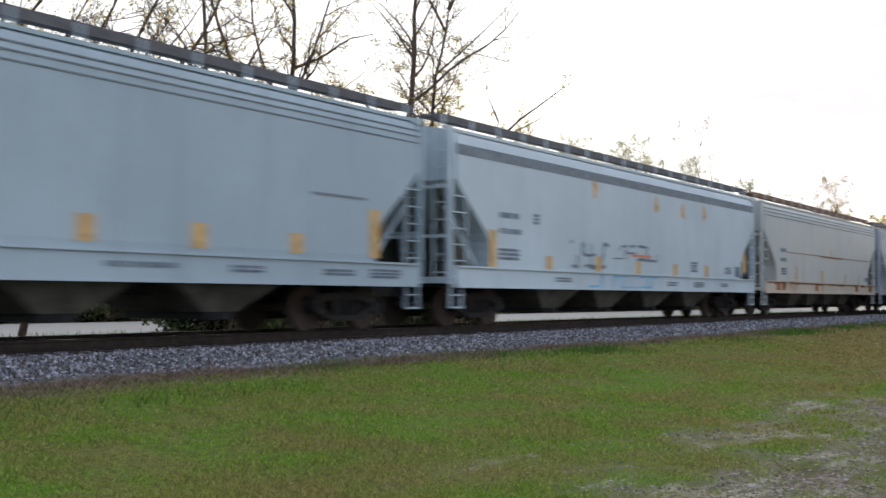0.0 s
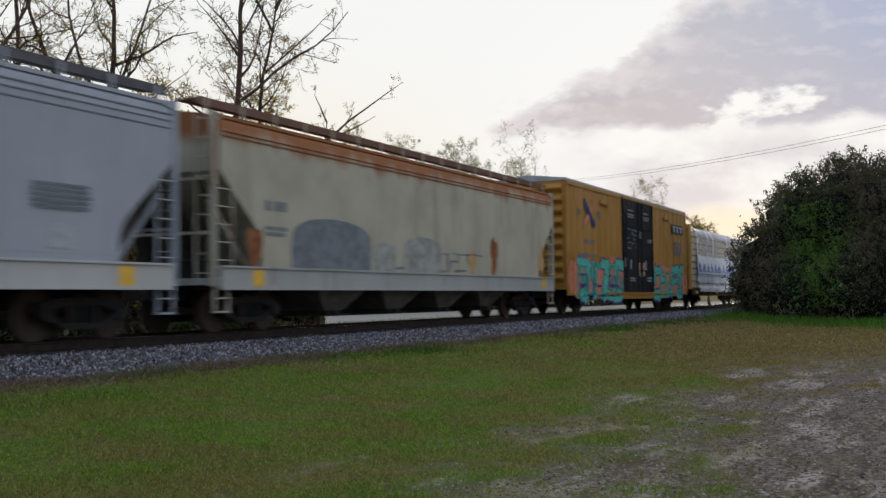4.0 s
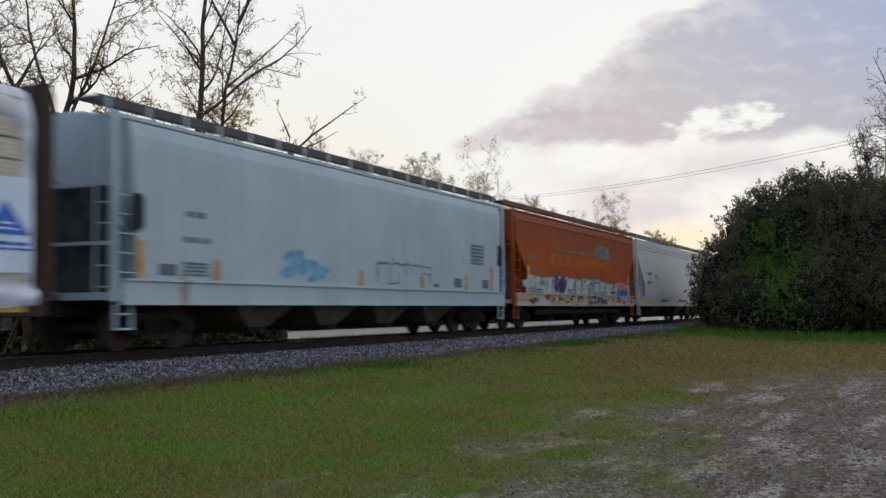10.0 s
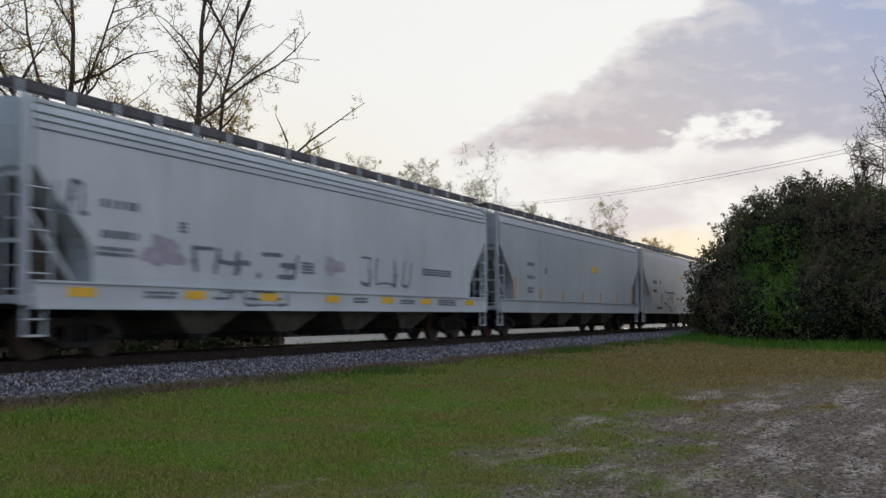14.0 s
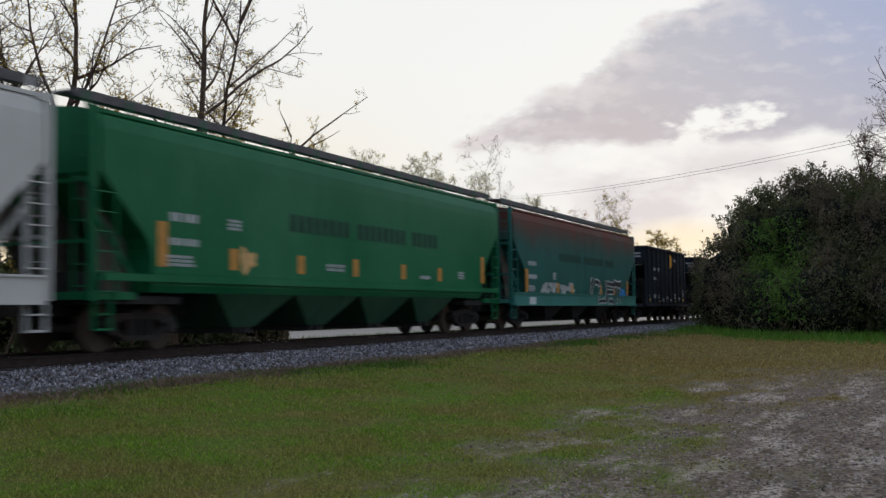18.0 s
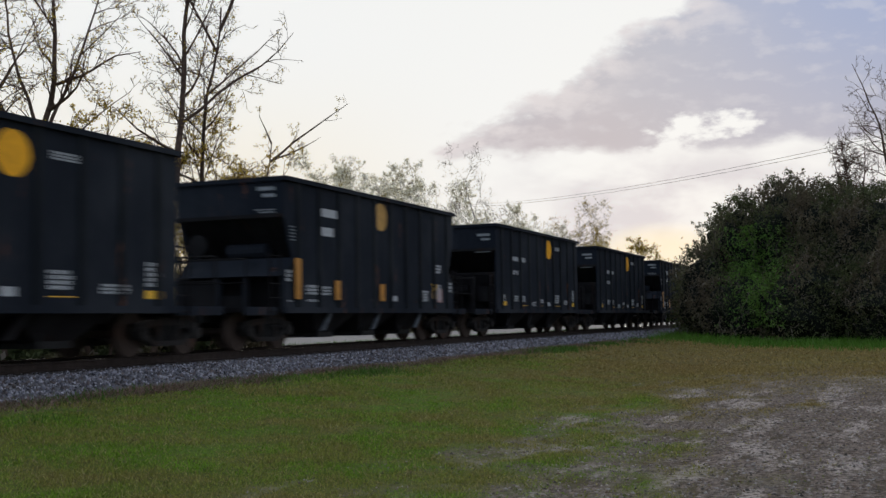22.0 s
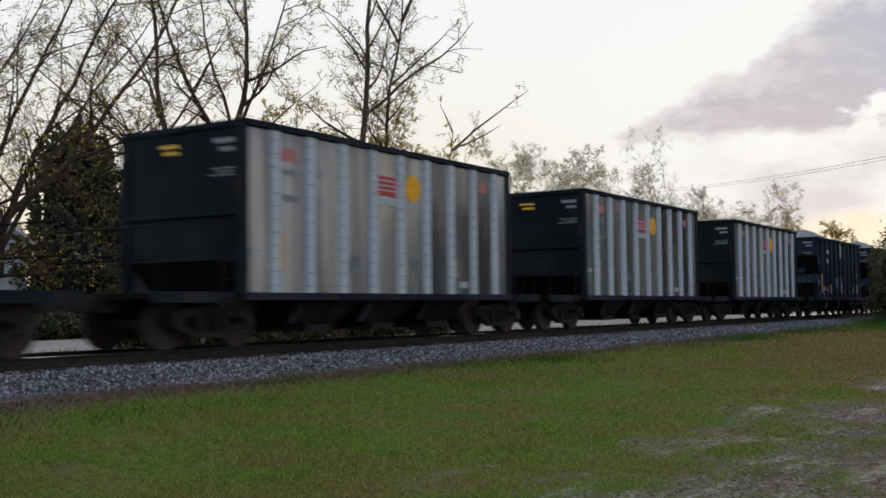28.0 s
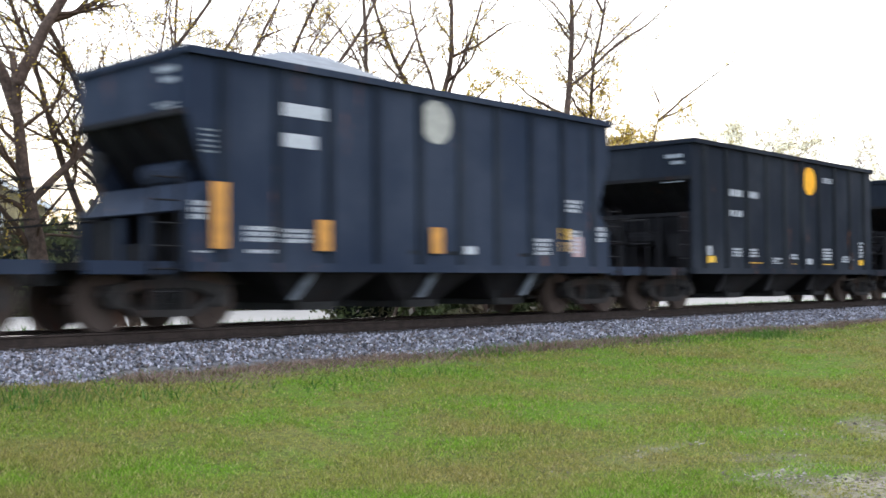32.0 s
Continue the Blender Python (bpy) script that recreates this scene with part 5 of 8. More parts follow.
def wrinkle(x, z, seed):
    """How far the plastic stands off the lumber: slack bulges, sharp diagonal folds, drapes and a bunched hem."""
    fold = abs(noise.noise((x * 1.1 + z * 0.9, z * 0.5, seed + 2)))
    fold2 = abs(noise.noise((x * 1.7 - z * 1.3, z * 0.9, seed + 31)))
    v = 0.05 + 0.05 * noise.noise((x * 0.8, z * 0.7, seed)) + 0.09 * max(0, 0.4 - fold) + 0.06 * max(0, 0.3 - fold2) + 0.022 * noise.noise((x * 5.1, z * 1.1, seed + 5)) + 0.01 * noise.noise((x * 11, z * 8, seed + 9))
    if z < 1.6:
        v += (1.6 - z) * 0.07 * (1 - 3 * abs(noise.noise((x * 1.6, z * 7.0, seed + 12))))
    return max(0.004, v) + 0.14 * max(0.0, min(1.0, (1.22 - z) / 0.12))


def milkiness(x, z, ends, seed):
    """How white the clear film has gone: at the overlaps of the sheets, along the hem and in creases, where sheen is
    painted in too.
    """
    k = 0.15 + 0.12 * noise.noise((x * 0.6, z * 0.8, seed + 3))
    for e in ends:
        q = (x - e - 0.10 * math.sin(z * 1.7 + e)) / 0.16
        k += 0.5 * math.exp(-q * q)
    k += 0.20 * max(0.0, 1 - 6 * abs(noise.noise((x * 0.9 + z * 0.7, z * 0.8, seed + 17))))
    k += 0.12 * max(0.0, 1 - 6 * abs(noise.noise((x * 1.1 - z * 1.5, z * 0.9, seed + 23))))
    k += 0.16 * max(0.0, 1 - 6 * abs(noise.noise((x * 0.5, z * 3.4 + x * 0.3, seed + 27))))
    k += 0.5 * max(0.0, min(1.0, (z - 4.05) / 0.4)) + 0.6 * max(0.0, min(1.0, (1.30 - z) / 0.22))
    return max(0.08, min(0.92, k))


def wrap_film():
    m, nt, b = shader("wrap_film")
    at = nt.nodes.new("ShaderNodeAttribute")
    at.attribute_name = "milk"
    fine = tex_noise(nt, mapping(nt, (2.2, 1, 1.2)), 3.0, 5, 0.65)
    c = blend(nt, ramp(nt, fine, 0.3, 0.7), (0.64, 0.68, 0.82), (0.85, 0.88, 0.97))
    nt.links.new(c, b.inputs["Base Color"])
    b.inputs["Roughness"].default_value = 0.28
    relief(nt, b, fine, 0.5, 0.05)
    tr = nt.nodes.new("ShaderNodeBsdfTransparent")
    mx = nt.nodes.new("ShaderNodeMixShader")
    nt.links.new(at.outputs["Fac"], mx.inputs[0])
    nt.links.new(tr.outputs[0], mx.inputs[1])
    nt.links.new(b.outputs[0], mx.inputs[2])
    nt.links.new(mx.outputs[0], nt.nodes["Material Output"].inputs[0])
    MATS["wrap_film"] = m


def wrap_print(name, lo, hi):
    m, nt, b = shader(name)
    n = tex_noise(nt, mapping(nt, (2.2, 1, 1.2)), 3.0, 5, 0.7)
    nt.links.new(blend(nt, n, lo, hi), b.inputs["Base Color"])
    b.inputs["Roughness"].default_value = 0.32
    relief(nt, b, n, 0.5, 0.05)
    MATS[name] = m


def wrap_sheet(car, a, b, joints, seed):
    """One printed sheet of wrapping, from the hem up over the edge of the load."""
    FILM, WHITE, BLUE = MATS["wrap_film"], MATS["wrap_white"], MATS["wrap_blue"]
    nx = 84
    levels = [0.86, 0.95, 1.06, 1.12, 1.2, 1.28, 1.38, 1.40] + [1.5 + 0.15 * k for k in range(10)] + [2.96, 2.98] + [3.1 + 0.15 * k for k in range(7)]
    lo, hi = 7, 18

    def off(x, z):
        return -1.462 - wrinkle(x, z, seed)

    v, milk = [], []
    for j, z in enumerate(levels):
        for k in range(nx + 1):
            x = a + (b - a) * k / nx
            zz = z
            if j == 0:
                zz += 0.05 * noise.noise((x * 1.3, 3.3, seed)) + 0.02 * noise.noise((x * 4.0, 1.3, seed))
            elif j in (6, 7, 18, 19):
                zz += 0.08 * noise.noise((x * 0.5, 3.1, seed))
            v.append((x, off(x, z), zz))
            milk.append(milkiness(x, z, joints, seed))
    for y, z in ((-1.44, 4.22), (-1.36, 4.38), (-1.2, 4.47), (-0.8, 4.56), (-0.4, 4.62), (-0.03, 4.68)):
        for k in range(nx + 1):
            x = a + (b - a) * k / nx
            lump = 0.05 * noise.noise((x * 1.6, y * 2, seed + 41)) + 0.03 * noise.noise((x * 4.5, y * 3, seed + 42)) + 0.05
            v.append((x, y - 0.4 * lump, z + lump))
            milk.append(min(0.9, milkiness(x, 4.2, joints, seed) + 0.15))
    f, mi = [], []
    for j in range(len(levels) + 5):
        for k in range(nx):
            q = j * (nx + 1) + k
            f.append((q, q + 1, q + nx + 2, q + nx + 1))
            mi.append(1 if lo <= j < hi else 0)
    me = bpy.data.meshes.new("wrap_sheet")
    me.from_pydata(v, [], f)
    me.materials.append(FILM)
    me.materials.append(WHITE)
    me.polygons.foreach_set("material_index", mi)
    me.polygons.foreach_set("use_smooth", [True] * len(f))
    at = me.attributes.new("milk", "FLOAT", "POINT")
    at.data.foreach_set("value", milk)
    sheet = place("wrap_sheet", me, None, car, "wrinkled white and clear plastic wrapping")
    # printed triangles, a small pale panel in each, and two lines below them
    rr = random.Random(seed)
    cnt = 4
    for k in range(cnt):
        c = a + (b - a) * (k + 0.5) / cnt + rr.uniform(-0.08, 0.08)
        size = rr.uniform(0.95, 1.08)
        w, h = 0.51 * size, 0.57 * size
        tri, rows_n, cols = ([], []), 8, 10
        for r in range(rows_n + 1):
            z = 2.02 + h * r / rows_n
            hw = w * (1 - r / rows_n) + 0.012
            for m in range(cols + 1):
                x = c - hw + 2 * hw * m / cols
                tri[0].append((x, off(x, z) - 0.012, z))
        for r in range(rows_n):
            for m in range(cols):
                q = r * (cols + 1) + m
                tri[1].append((q, q + 1, q + cols + 2, q + cols + 1))
        mark = place("printed_triangle", data_mesh("printed_triangle", *tri, BLUE), None, sheet)
        bars = bmesh.new()
        for z, p, q in ((2.09, -0.24, -0.02), (2.09, 0.05, 0.24), (2.18, -0.14, 0.15)):
            steps = 4
            col_ = [[bars.verts.new((c + p + (q - p) * m / steps, off(c + p + (q - p) * m / steps, z) - 0.02, z + dz)) for dz in (0, 0.04)] for m in range(steps + 1)]
            for m in range(steps):
                bars.faces.new((col_[m][0], col_[m + 1][0], col_[m + 1][1], col_[m][1]))
        tagged(part("printed_panel", bars, WHITE, mark), kind="stuff")
    for z0, z1, gap in ((1.845, 1.90, 7), (1.77, 1.80, 11)):
        v, f = [], []
        for z in (z0, z1):
            for m in range(nx + 1):
                x = a + 0.05 + (b - a - 0.1) * m / nx
                v.append((x, off(x, z) - 0.012, z))
        for m in range(nx):
            if m % gap != gap - 1:
                f.append((m, m + 1, m + nx + 2, m + nx + 1))
        place("printed_line", data_mesh("printed_line", v, f, BLUE), None, sheet)


def centre_beam_car(x0, length, frame_col, pocket_col, label, seed):
    M = paint("centre_beam_%d" % seed, frame_col, 0.5, 0.4, 0.6, seed)
    P = paint("pocket_%d" % seed, pocket_col, 0.4, 0.2, 0.6, seed + 1)
    # Yellow car's sill: dark brown, with shade under the draped film mixed in.
    SILL = paint("shaded_brown_sill", (0.045, 0.032, 0.022), 0.5, 0.4, 0.8, 41) if seed == 7 else M
    WOOD = MATS.get("sawn_lumber")
    if WOOD is None:
        WOOD, nt, b = shader("sawn_lumber")
        g = tex_noise(nt, mapping(nt, (0.5, 6, 14)), 1.5, 5, 0.6)
        o = nt.nodes.new("ShaderNodeObjectInfo")
        c = blend(nt, g, (0.56, 0.45, 0.30), (0.74, 0.62, 0.44))
        c = blend(nt, times(nt, o.outputs["Random"], 0.35), c, (0.62, 0.48, 0.30))
        # board ends and gaps within the stack
        w = nt.nodes.new("ShaderNodeTexWave")
        w.bands_direction, w.inputs["Scale"].default_value = "Z", 4.0
        nt.links.new(mapping(nt), w.inputs["Vector"])
        c = blend(nt, times(nt, ramp(nt, w.outputs[0], 0.85, 1.0), 0.35), c, (0.16, 0.10, 0.05))
        nt.links.new(c, b.inputs["Base Color"])
        b.inputs["Roughness"].default_value = 0.8
        MATS["sawn_lumber"] = WOOD
    if "wrap_film" not in MATS:
        wrap_film()
        wrap_print("wrap_white", (0.56, 0.65, 0.80), (0.76, 0.84, 0.95))
        wrap_print("wrap_blue", (0.006, 0.085, 0.44), (0.016, 0.14, 0.60))
    car = thing("centre_beam_car", label, "railway car", "centre-beam cars", at=pose(x0, TRACK_Y, RAIL_Z))
    CARS.append((car, x0))
    hb = length / 2 - 0.75
    part("deck", boxes((-hb, hb, -1.5, 1.5, 1.02, 1.12), (-hb, hb, -0.35, 0.35, 0.62, 1.02)), M, car)
    for s in (-1, 1):
        part("side_sill", boxes((-hb, hb, s * 1.5 - 0.06, s * 1.5 + 0.04, 0.70, 1.08)), SILL, car)
        k = 13
        for i in range(k):
            x = -hb + 0.8 + (2 * hb - 1.6) * i / (k - 1)
            part("strap_pocket", boxes((x - 0.3, x + 0.3, s * 1.56 - 0.03, s * 1.56 + 0.03, 0.76, 0.92)), P if i % 3 else MATS.get("reflector_yellow"), car)
    part("centre_beam", boxes((-hb, hb, -0.09, 0.09, 1.12, 4.55), (-hb, hb, -0.3, 0.3, 4.4, 4.56)), M, car)
    for e in (-1, 1):
        bm = bmesh.new()
        box(bm, e * (hb - 0.08) - 0.06, e * (hb - 0.08) + 0.06, -1.45, 1.45, 1.0, 4.6)
        part("bulkhead", bm, M, car)
        for y in (-1.42, -0.7, 0, 0.7, 1.42):
            bm = bmesh.new()
            prism(bm, [(e * (hb - 0.02), 1.02), (e * (hb + 0.24), 1.02), (e * (hb + 0.24), 4.5), (e * (hb - 0.02), 4.66)], "y", y - 0.06, y + 0.06)
            part("bulkhead_post", bm, M, car)
        for z in (2.4, 4.5):
            part("bulkhead_rail", boxes((e * (hb + 0.1) - 0.12, e * (hb + 0.1) + 0.12, -1.45, 1.45, z, z + 0.15)), M, car)
    running_gear(car, x0, length / 2 - 3.4, length / 2 - 0.1)
    # lumber packs, tier on tier, and the printed wrapping over them
    l0, l1 = -hb + 0.25, hb - 0.3
    for side in (-1, 1):
        secs = 5
        for i in range(secs):
            a, b = l0 + (l1 - l0) * i / secs, l0 + (l1 - l0) * (i + 1) / secs
            for t in range(9):
                z = 1.10 + t * 0.358
                y0, y1 = (0.16, 1.44) if side > 0 else (-1.44, -0.16)
                part("lumber_pack", boxes((a + 0.03, b - 0.03, y0, y1, z + 0.04, z + 0.352)), WOOD, car)
    w0 = l0 + (0.95 if seed == 7 else 0.05)
    secs = 5
    joints = [w0 + (l1 - w0) * i / secs for i in range(secs + 1)]
    for i in range(secs):
        wrap_sheet(car, joints[i], joints[i + 1] + (0.10 if i < secs - 1 else 0), joints, seed + i * 3)
    return car


M_BLACKCAR = paint("hopper_black", (0.0145, 0.0175, 0.0245), 0.45, 0.08, 0.8, 21, spec=0.05)
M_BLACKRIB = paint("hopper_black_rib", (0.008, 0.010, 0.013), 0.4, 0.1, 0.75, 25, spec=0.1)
# Near-black, darker than the sides, for ends, slope sheets, platforms and bays.
M_HOPPEREND = paint("hopper_end_dark", (0.010, 0.009, 0.010), 0.5, 0.25, 0.85, 26, (0.03, 0.016, 0.012), spec=0.08)
M_SLATE = paint("hopper_slate", (0.0165, 0.0235, 0.041), 0.45, 0.06, 0.75, 22, spec=0.08)
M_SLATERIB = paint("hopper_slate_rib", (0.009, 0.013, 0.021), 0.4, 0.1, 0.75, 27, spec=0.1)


def streaked_aluminium():
    """Unpainted sheet: broad dull and bright upright streaks, with tan staining."""
    m, nt, b = shader("aluminium_sheet")
    wide = tex_noise(nt, mapping(nt, (1.1, 1, 0.10), (4, 0, 2)), 1.0, 3, 0.5)
    thin = tex_noise(nt, mapping(nt, (6.0, 1, 0.22), (1, 0, 7)), 1.0, 5, 0.7)
    tan_ = tex_noise(nt, mapping(nt, (0.8, 1, 0.5), (9, 0, 3)), 1.0, 5, 0.65)
    c = blend(nt, ramp(nt, wide, 0.36, 0.62), (0.085, 0.082, 0.082), (0.31, 0.30, 0.29))
    c = blend(nt, times(nt, ramp(nt, thin, 0.5, 0.7), 0.55), c, (0.085, 0.078, 0.07))
    c = blend(nt, times(nt, ramp(nt, tan_, 0.52, 0.7), 0.55), c, (0.25, 0.19, 0.12))
    nt.links.new(c, b.inputs["Base Color"])
    b.inputs["Metallic"].default_value = 0.45
    nt.links.new(ramp(nt, thin, 0.2, 1.3), b.inputs["Roughness"])
    relief(nt, b, wide, 0.25, 0.12)
    MATS["aluminium_sheet"] = m
    return m


M_ALU = streaked_aluminium()
M_ALURIB = paint("aluminium_rib", (0.46, 0.49, 0.54), 0.35, 0.0, 0.55, 24, metal=0.1)
M_BRACE = plain("scuffed_brace", (0.09, 0.10, 0.115), 0.8, 0, 0.3, 5)
M_COAL = plain("load_dark_gravel", (0.075, 0.078, 0.085), 0.95, 0, 0.3, 6)
M_DUST = plain("load_gravel", (0.20, 0.205, 0.22), 0.95, 0, 0.2, 6)
M_DISC = plain("yellow_disc", (0.80, 0.37, 0.015), 0.6, 0, 0.12, 6)
M_PALEDISC = plain("faded_disc", (0.31, 0.30, 0.265), 0.6, 0, 0.15, 6)


def heap(car, h, z1, height, mat, label, seed):
    """Loose load, piled under the loading chute along the middle of the car."""
    v, f, nx, ny = [], [], 48, 16
    for j in range(ny + 1):
        for i in range(nx + 1):
            u, w = i / nx * 2 - 1, j / ny * 2 - 1
            z = z1 - 0.06 + height * max(0, 1 - abs(w) ** 1.5) * (1 - abs(u) ** 4) * (0.42 + 0.58 * math.exp(-((u + 0.36) / 0.34) ** 2)) + 0.04 * noise.noise((u * 14, w * 8, seed))
            v.append((u * (h - 0.08), w * 1.46, z))
    for j in range(ny):
        for i in range(nx):
            q = j * (nx + 1) + i
            f.append((q, q + 1, q + nx + 2, q + nx + 1))
    place("load", data_mesh("load", v, f, mat), None, car, label)


def hopper_end(car, e, h, z0, z1, main, waisted):
    """One end of a steel hopper: overhanging top wall, slope sheet, shelf, lower sheet and the gear between them."""
    top = z1 - 0.88
    end_dark = M_HOPPEREND
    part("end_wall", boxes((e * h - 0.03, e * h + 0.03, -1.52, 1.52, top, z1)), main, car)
    part("end_stiffener", boxes((e * (h + 0.05) - 0.04, e * (h + 0.05) + 0.04, -1.5, 1.5, top - 0.02, top + 0.07)), end_dark, car)
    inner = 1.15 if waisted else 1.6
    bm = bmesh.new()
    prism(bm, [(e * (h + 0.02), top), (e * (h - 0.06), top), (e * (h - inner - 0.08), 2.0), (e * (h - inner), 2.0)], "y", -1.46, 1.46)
    part("slope_sheet", bm, end_dark, car)
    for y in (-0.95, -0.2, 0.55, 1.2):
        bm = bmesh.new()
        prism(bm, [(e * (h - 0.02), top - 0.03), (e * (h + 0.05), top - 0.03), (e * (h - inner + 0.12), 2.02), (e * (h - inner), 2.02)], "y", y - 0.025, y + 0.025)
        part("slope_rib", bm, end_dark, car)
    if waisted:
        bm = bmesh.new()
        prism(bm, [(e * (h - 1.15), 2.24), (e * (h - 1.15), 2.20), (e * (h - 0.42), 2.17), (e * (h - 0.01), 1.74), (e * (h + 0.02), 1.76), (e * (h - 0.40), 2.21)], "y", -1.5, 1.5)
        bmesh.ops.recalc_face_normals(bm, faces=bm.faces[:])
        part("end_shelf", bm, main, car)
        part("end_sheet", boxes((e * (h - 0.42) - 0.03, e * (h - 0.42) + 0.03, -1.46, 1.46, z0, 2.12)), end_dark, car)
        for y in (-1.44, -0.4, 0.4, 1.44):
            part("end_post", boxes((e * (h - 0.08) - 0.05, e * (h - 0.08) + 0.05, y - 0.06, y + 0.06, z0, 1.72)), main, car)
        part("end_panel", boxes((e * (h - 0.10) - 0.02, e * (h - 0.10) + 0.02, 0.46, 1.38, z0, 1.70), (e * (h - 0.10) - 0.02, e * (h - 0.10) + 0.02, -0.34, 0.34, z0, 1.3)), end_dark, car)
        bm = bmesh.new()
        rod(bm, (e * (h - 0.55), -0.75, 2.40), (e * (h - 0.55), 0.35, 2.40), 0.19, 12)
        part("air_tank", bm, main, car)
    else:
        part("end_sheet", boxes((e * (h - 0.75) - 0.03, e * (h - 0.75) + 0.03, -1.46, 1.46, z0, 2.3)), end_dark, car)
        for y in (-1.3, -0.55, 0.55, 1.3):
            part("end_post", boxes((e * (h - 0.06) - 0.06, e * (h - 0.06) + 0.06, y - 0.06, y + 0.06, z0, 2.36)), end_dark, car)
        part("end_beam", boxes((e * (h - 0.06) - 0.05, e * (h - 0.06) + 0.05, -1.45, 1.45, 2.28, 2.37)), end_dark, car)
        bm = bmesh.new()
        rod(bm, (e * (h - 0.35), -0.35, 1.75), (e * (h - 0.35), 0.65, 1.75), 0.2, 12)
        part("air_tank", bm, end_dark, car)
        part("valve_box", boxes((e * (h - 0.3) - 0.14, e * (h - 0.3) + 0.14, -1.15, -0.72, 1.3, 1.85)), end_dark, car)
    bm = bmesh.new()
    disc(bm, 0, -0.03, 0, 0.26, 0.04, 18)
    part("brake_wheel", bm, end_dark, car, at=pose(e * (h + 0.12), 0.85, 2.55 if waisted else 2.1, 0, 0, 90))


def open_hopper(x0, body_len, main, label, silver=False, load=None, waisted=False, ribs=9, platform=2.0, rib_x=None, rib_step=1.1, group="open hopper cars", z0=0.98, z1=4.06):
    car = thing("open_hopper_car", label, "railway car", group, at=pose(x0, TRACK_Y, RAIL_Z))
    CARS.append((car, x0))
    h = body_len / 2
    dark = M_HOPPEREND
    # On steel cars the ribs are darker than the panels.
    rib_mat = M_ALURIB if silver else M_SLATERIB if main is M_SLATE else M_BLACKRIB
    trim = M_BLACKCAR if silver else main
    he = h + platform
    for s in (-1, 1):
        bm = bmesh.new()
        if waisted:
            prism(bm, [(-h, z0), (h, z0), (h, 1.74), (h - 0.40, 2.2), (h, z1 - 0.88), (h, z1), (-h, z1), (-h, z1 - 0.88), (-h + 0.40, 2.2), (-h, 1.74)], "y", s * 1.5 - 0.03, s * 1.5 + 0.03)
        else:
            box(bm, -h, h, s * 1.5 - 0.03, s * 1.5 + 0.03, z0, z1)
        part("side_panel", bm, main, car)
        part("top_chord", boxes((-h - 0.05, h + 0.05, s * 1.55 - 0.08, s * 1.55 + 0.06, z1 - 0.02, z1 + 0.09)), trim, car)
        part("side_sill", boxes((-h - 0.05, h + 0.05, s * 1.54 - 0.08, s * 1.54 + 0.05, z0 - 0.12, z0 + 0.02)), trim, car)
        if not silver:
            part("sill_flange", boxes((-h, h, s * 1.53 - 0.01, s * 1.53 + 0.01, z0 + 0.02, z0 + 0.16)), main, car)
        for i in range(ribs + 1):
            x = -h + 0.1 + (2 * h - 0.2) * i / ribs
            if rib_x is not None:
                x = rib_x + rib_step * i
            if silver:
                x = -4.12 + 8.34 * i / ribs
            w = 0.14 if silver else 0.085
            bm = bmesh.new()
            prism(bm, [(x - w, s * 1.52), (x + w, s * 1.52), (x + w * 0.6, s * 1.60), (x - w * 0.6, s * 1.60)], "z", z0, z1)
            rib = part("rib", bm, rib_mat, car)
            if silver and s < 0:
                bm = bmesh.new()
                for k in range(12):
                    z = z0 + 0.15 + k * 0.245
                    box(bm, x - w * 1.1, x - w * 0.1, -1.608, -1.598, z, z + 0.02)
                tagged(part("rivets", bm, M_FADE, rib), kind="stuff")
        if not silver:
            for x in (rib_x or -5.0) + 4.1, (rib_x or -5.0) + 5.1, (rib_x or -5.0) + 7.2:
                part("drain_slot", boxes((x - 0.12, x + 0.12, s * 1.534 - 0.008, s * 1.534 + 0.008, z0 + 0.2, z0 + 0.27)), M_BLACKRIB, car)
    for e in (-1, 1):
        if silver:
            for y in (-1.5, 1.5):
                part("corner_post", boxes((e * (h + 0.03) - 0.12, e * (h + 0.03) + 0.09, y - 0.07, y + 0.07, z0, z1)), M_BLACKRIB, car)
            part("end_wall", boxes((e * h - 0.04, e * h + 0.04, -1.56, 1.56, 1.6, z1)), M_BLACKRIB, car)
            part("end_stiffener", boxes((e * (h + 0.06) - 0.05, e * (h + 0.06) + 0.05, -1.5, 1.5, 2.42, 2.5)), M_BLACKRIB, car)
            bm = bmesh.new()
            prism(bm, [(e * (h + 0.02), 1.62), (e * (h - 0.06), 1.62), (e * (h - 0.7), z0), (e * (h - 0.6), z0)], "y", -1.46, 1.46)
            part("slope_sheet", bm, dark, car)
        else:
            hopper_end(car, e, h, z0, z1, main, waisted)
        part("end_chord", boxes((e * h - 0.1, e * h + 0.1, -1.6, 1.6, z1 - 0.02, z1 + 0.09)), trim, car)
        part("end_platform", boxes((e * (h + platform / 2) - platform / 2 + 0.02, e * (h + platform / 2) + platform / 2 - 0.15, -1.35, 1.35, z0 - 0.1, z0)), dark, car)
        part("platform_edge", boxes((e * (h + platform / 2) - platform / 2 + 0.1, e * (h + platform / 2) + platform / 2 - 0.15, -1.40, -1.35, z0 - 0.16, z0 + 0.03)), trim, car)
        bm = bmesh.new()
        ex = e * (he - 0.3)
        rod(bm, (ex, -1.3, 2.1), (ex, 1.3, 2.1), 0.022, 6)
        rail = part("end_railing", bm, dark, car)
        for y in (-1.3, -0.45, 0.45, 1.3):
            bm = bmesh.new()
            rod(bm, (ex, y, z0), (ex, y, 2.1), 0.022, 6)
            part("post", bm, dark, rail)
        bm = bmesh.new()
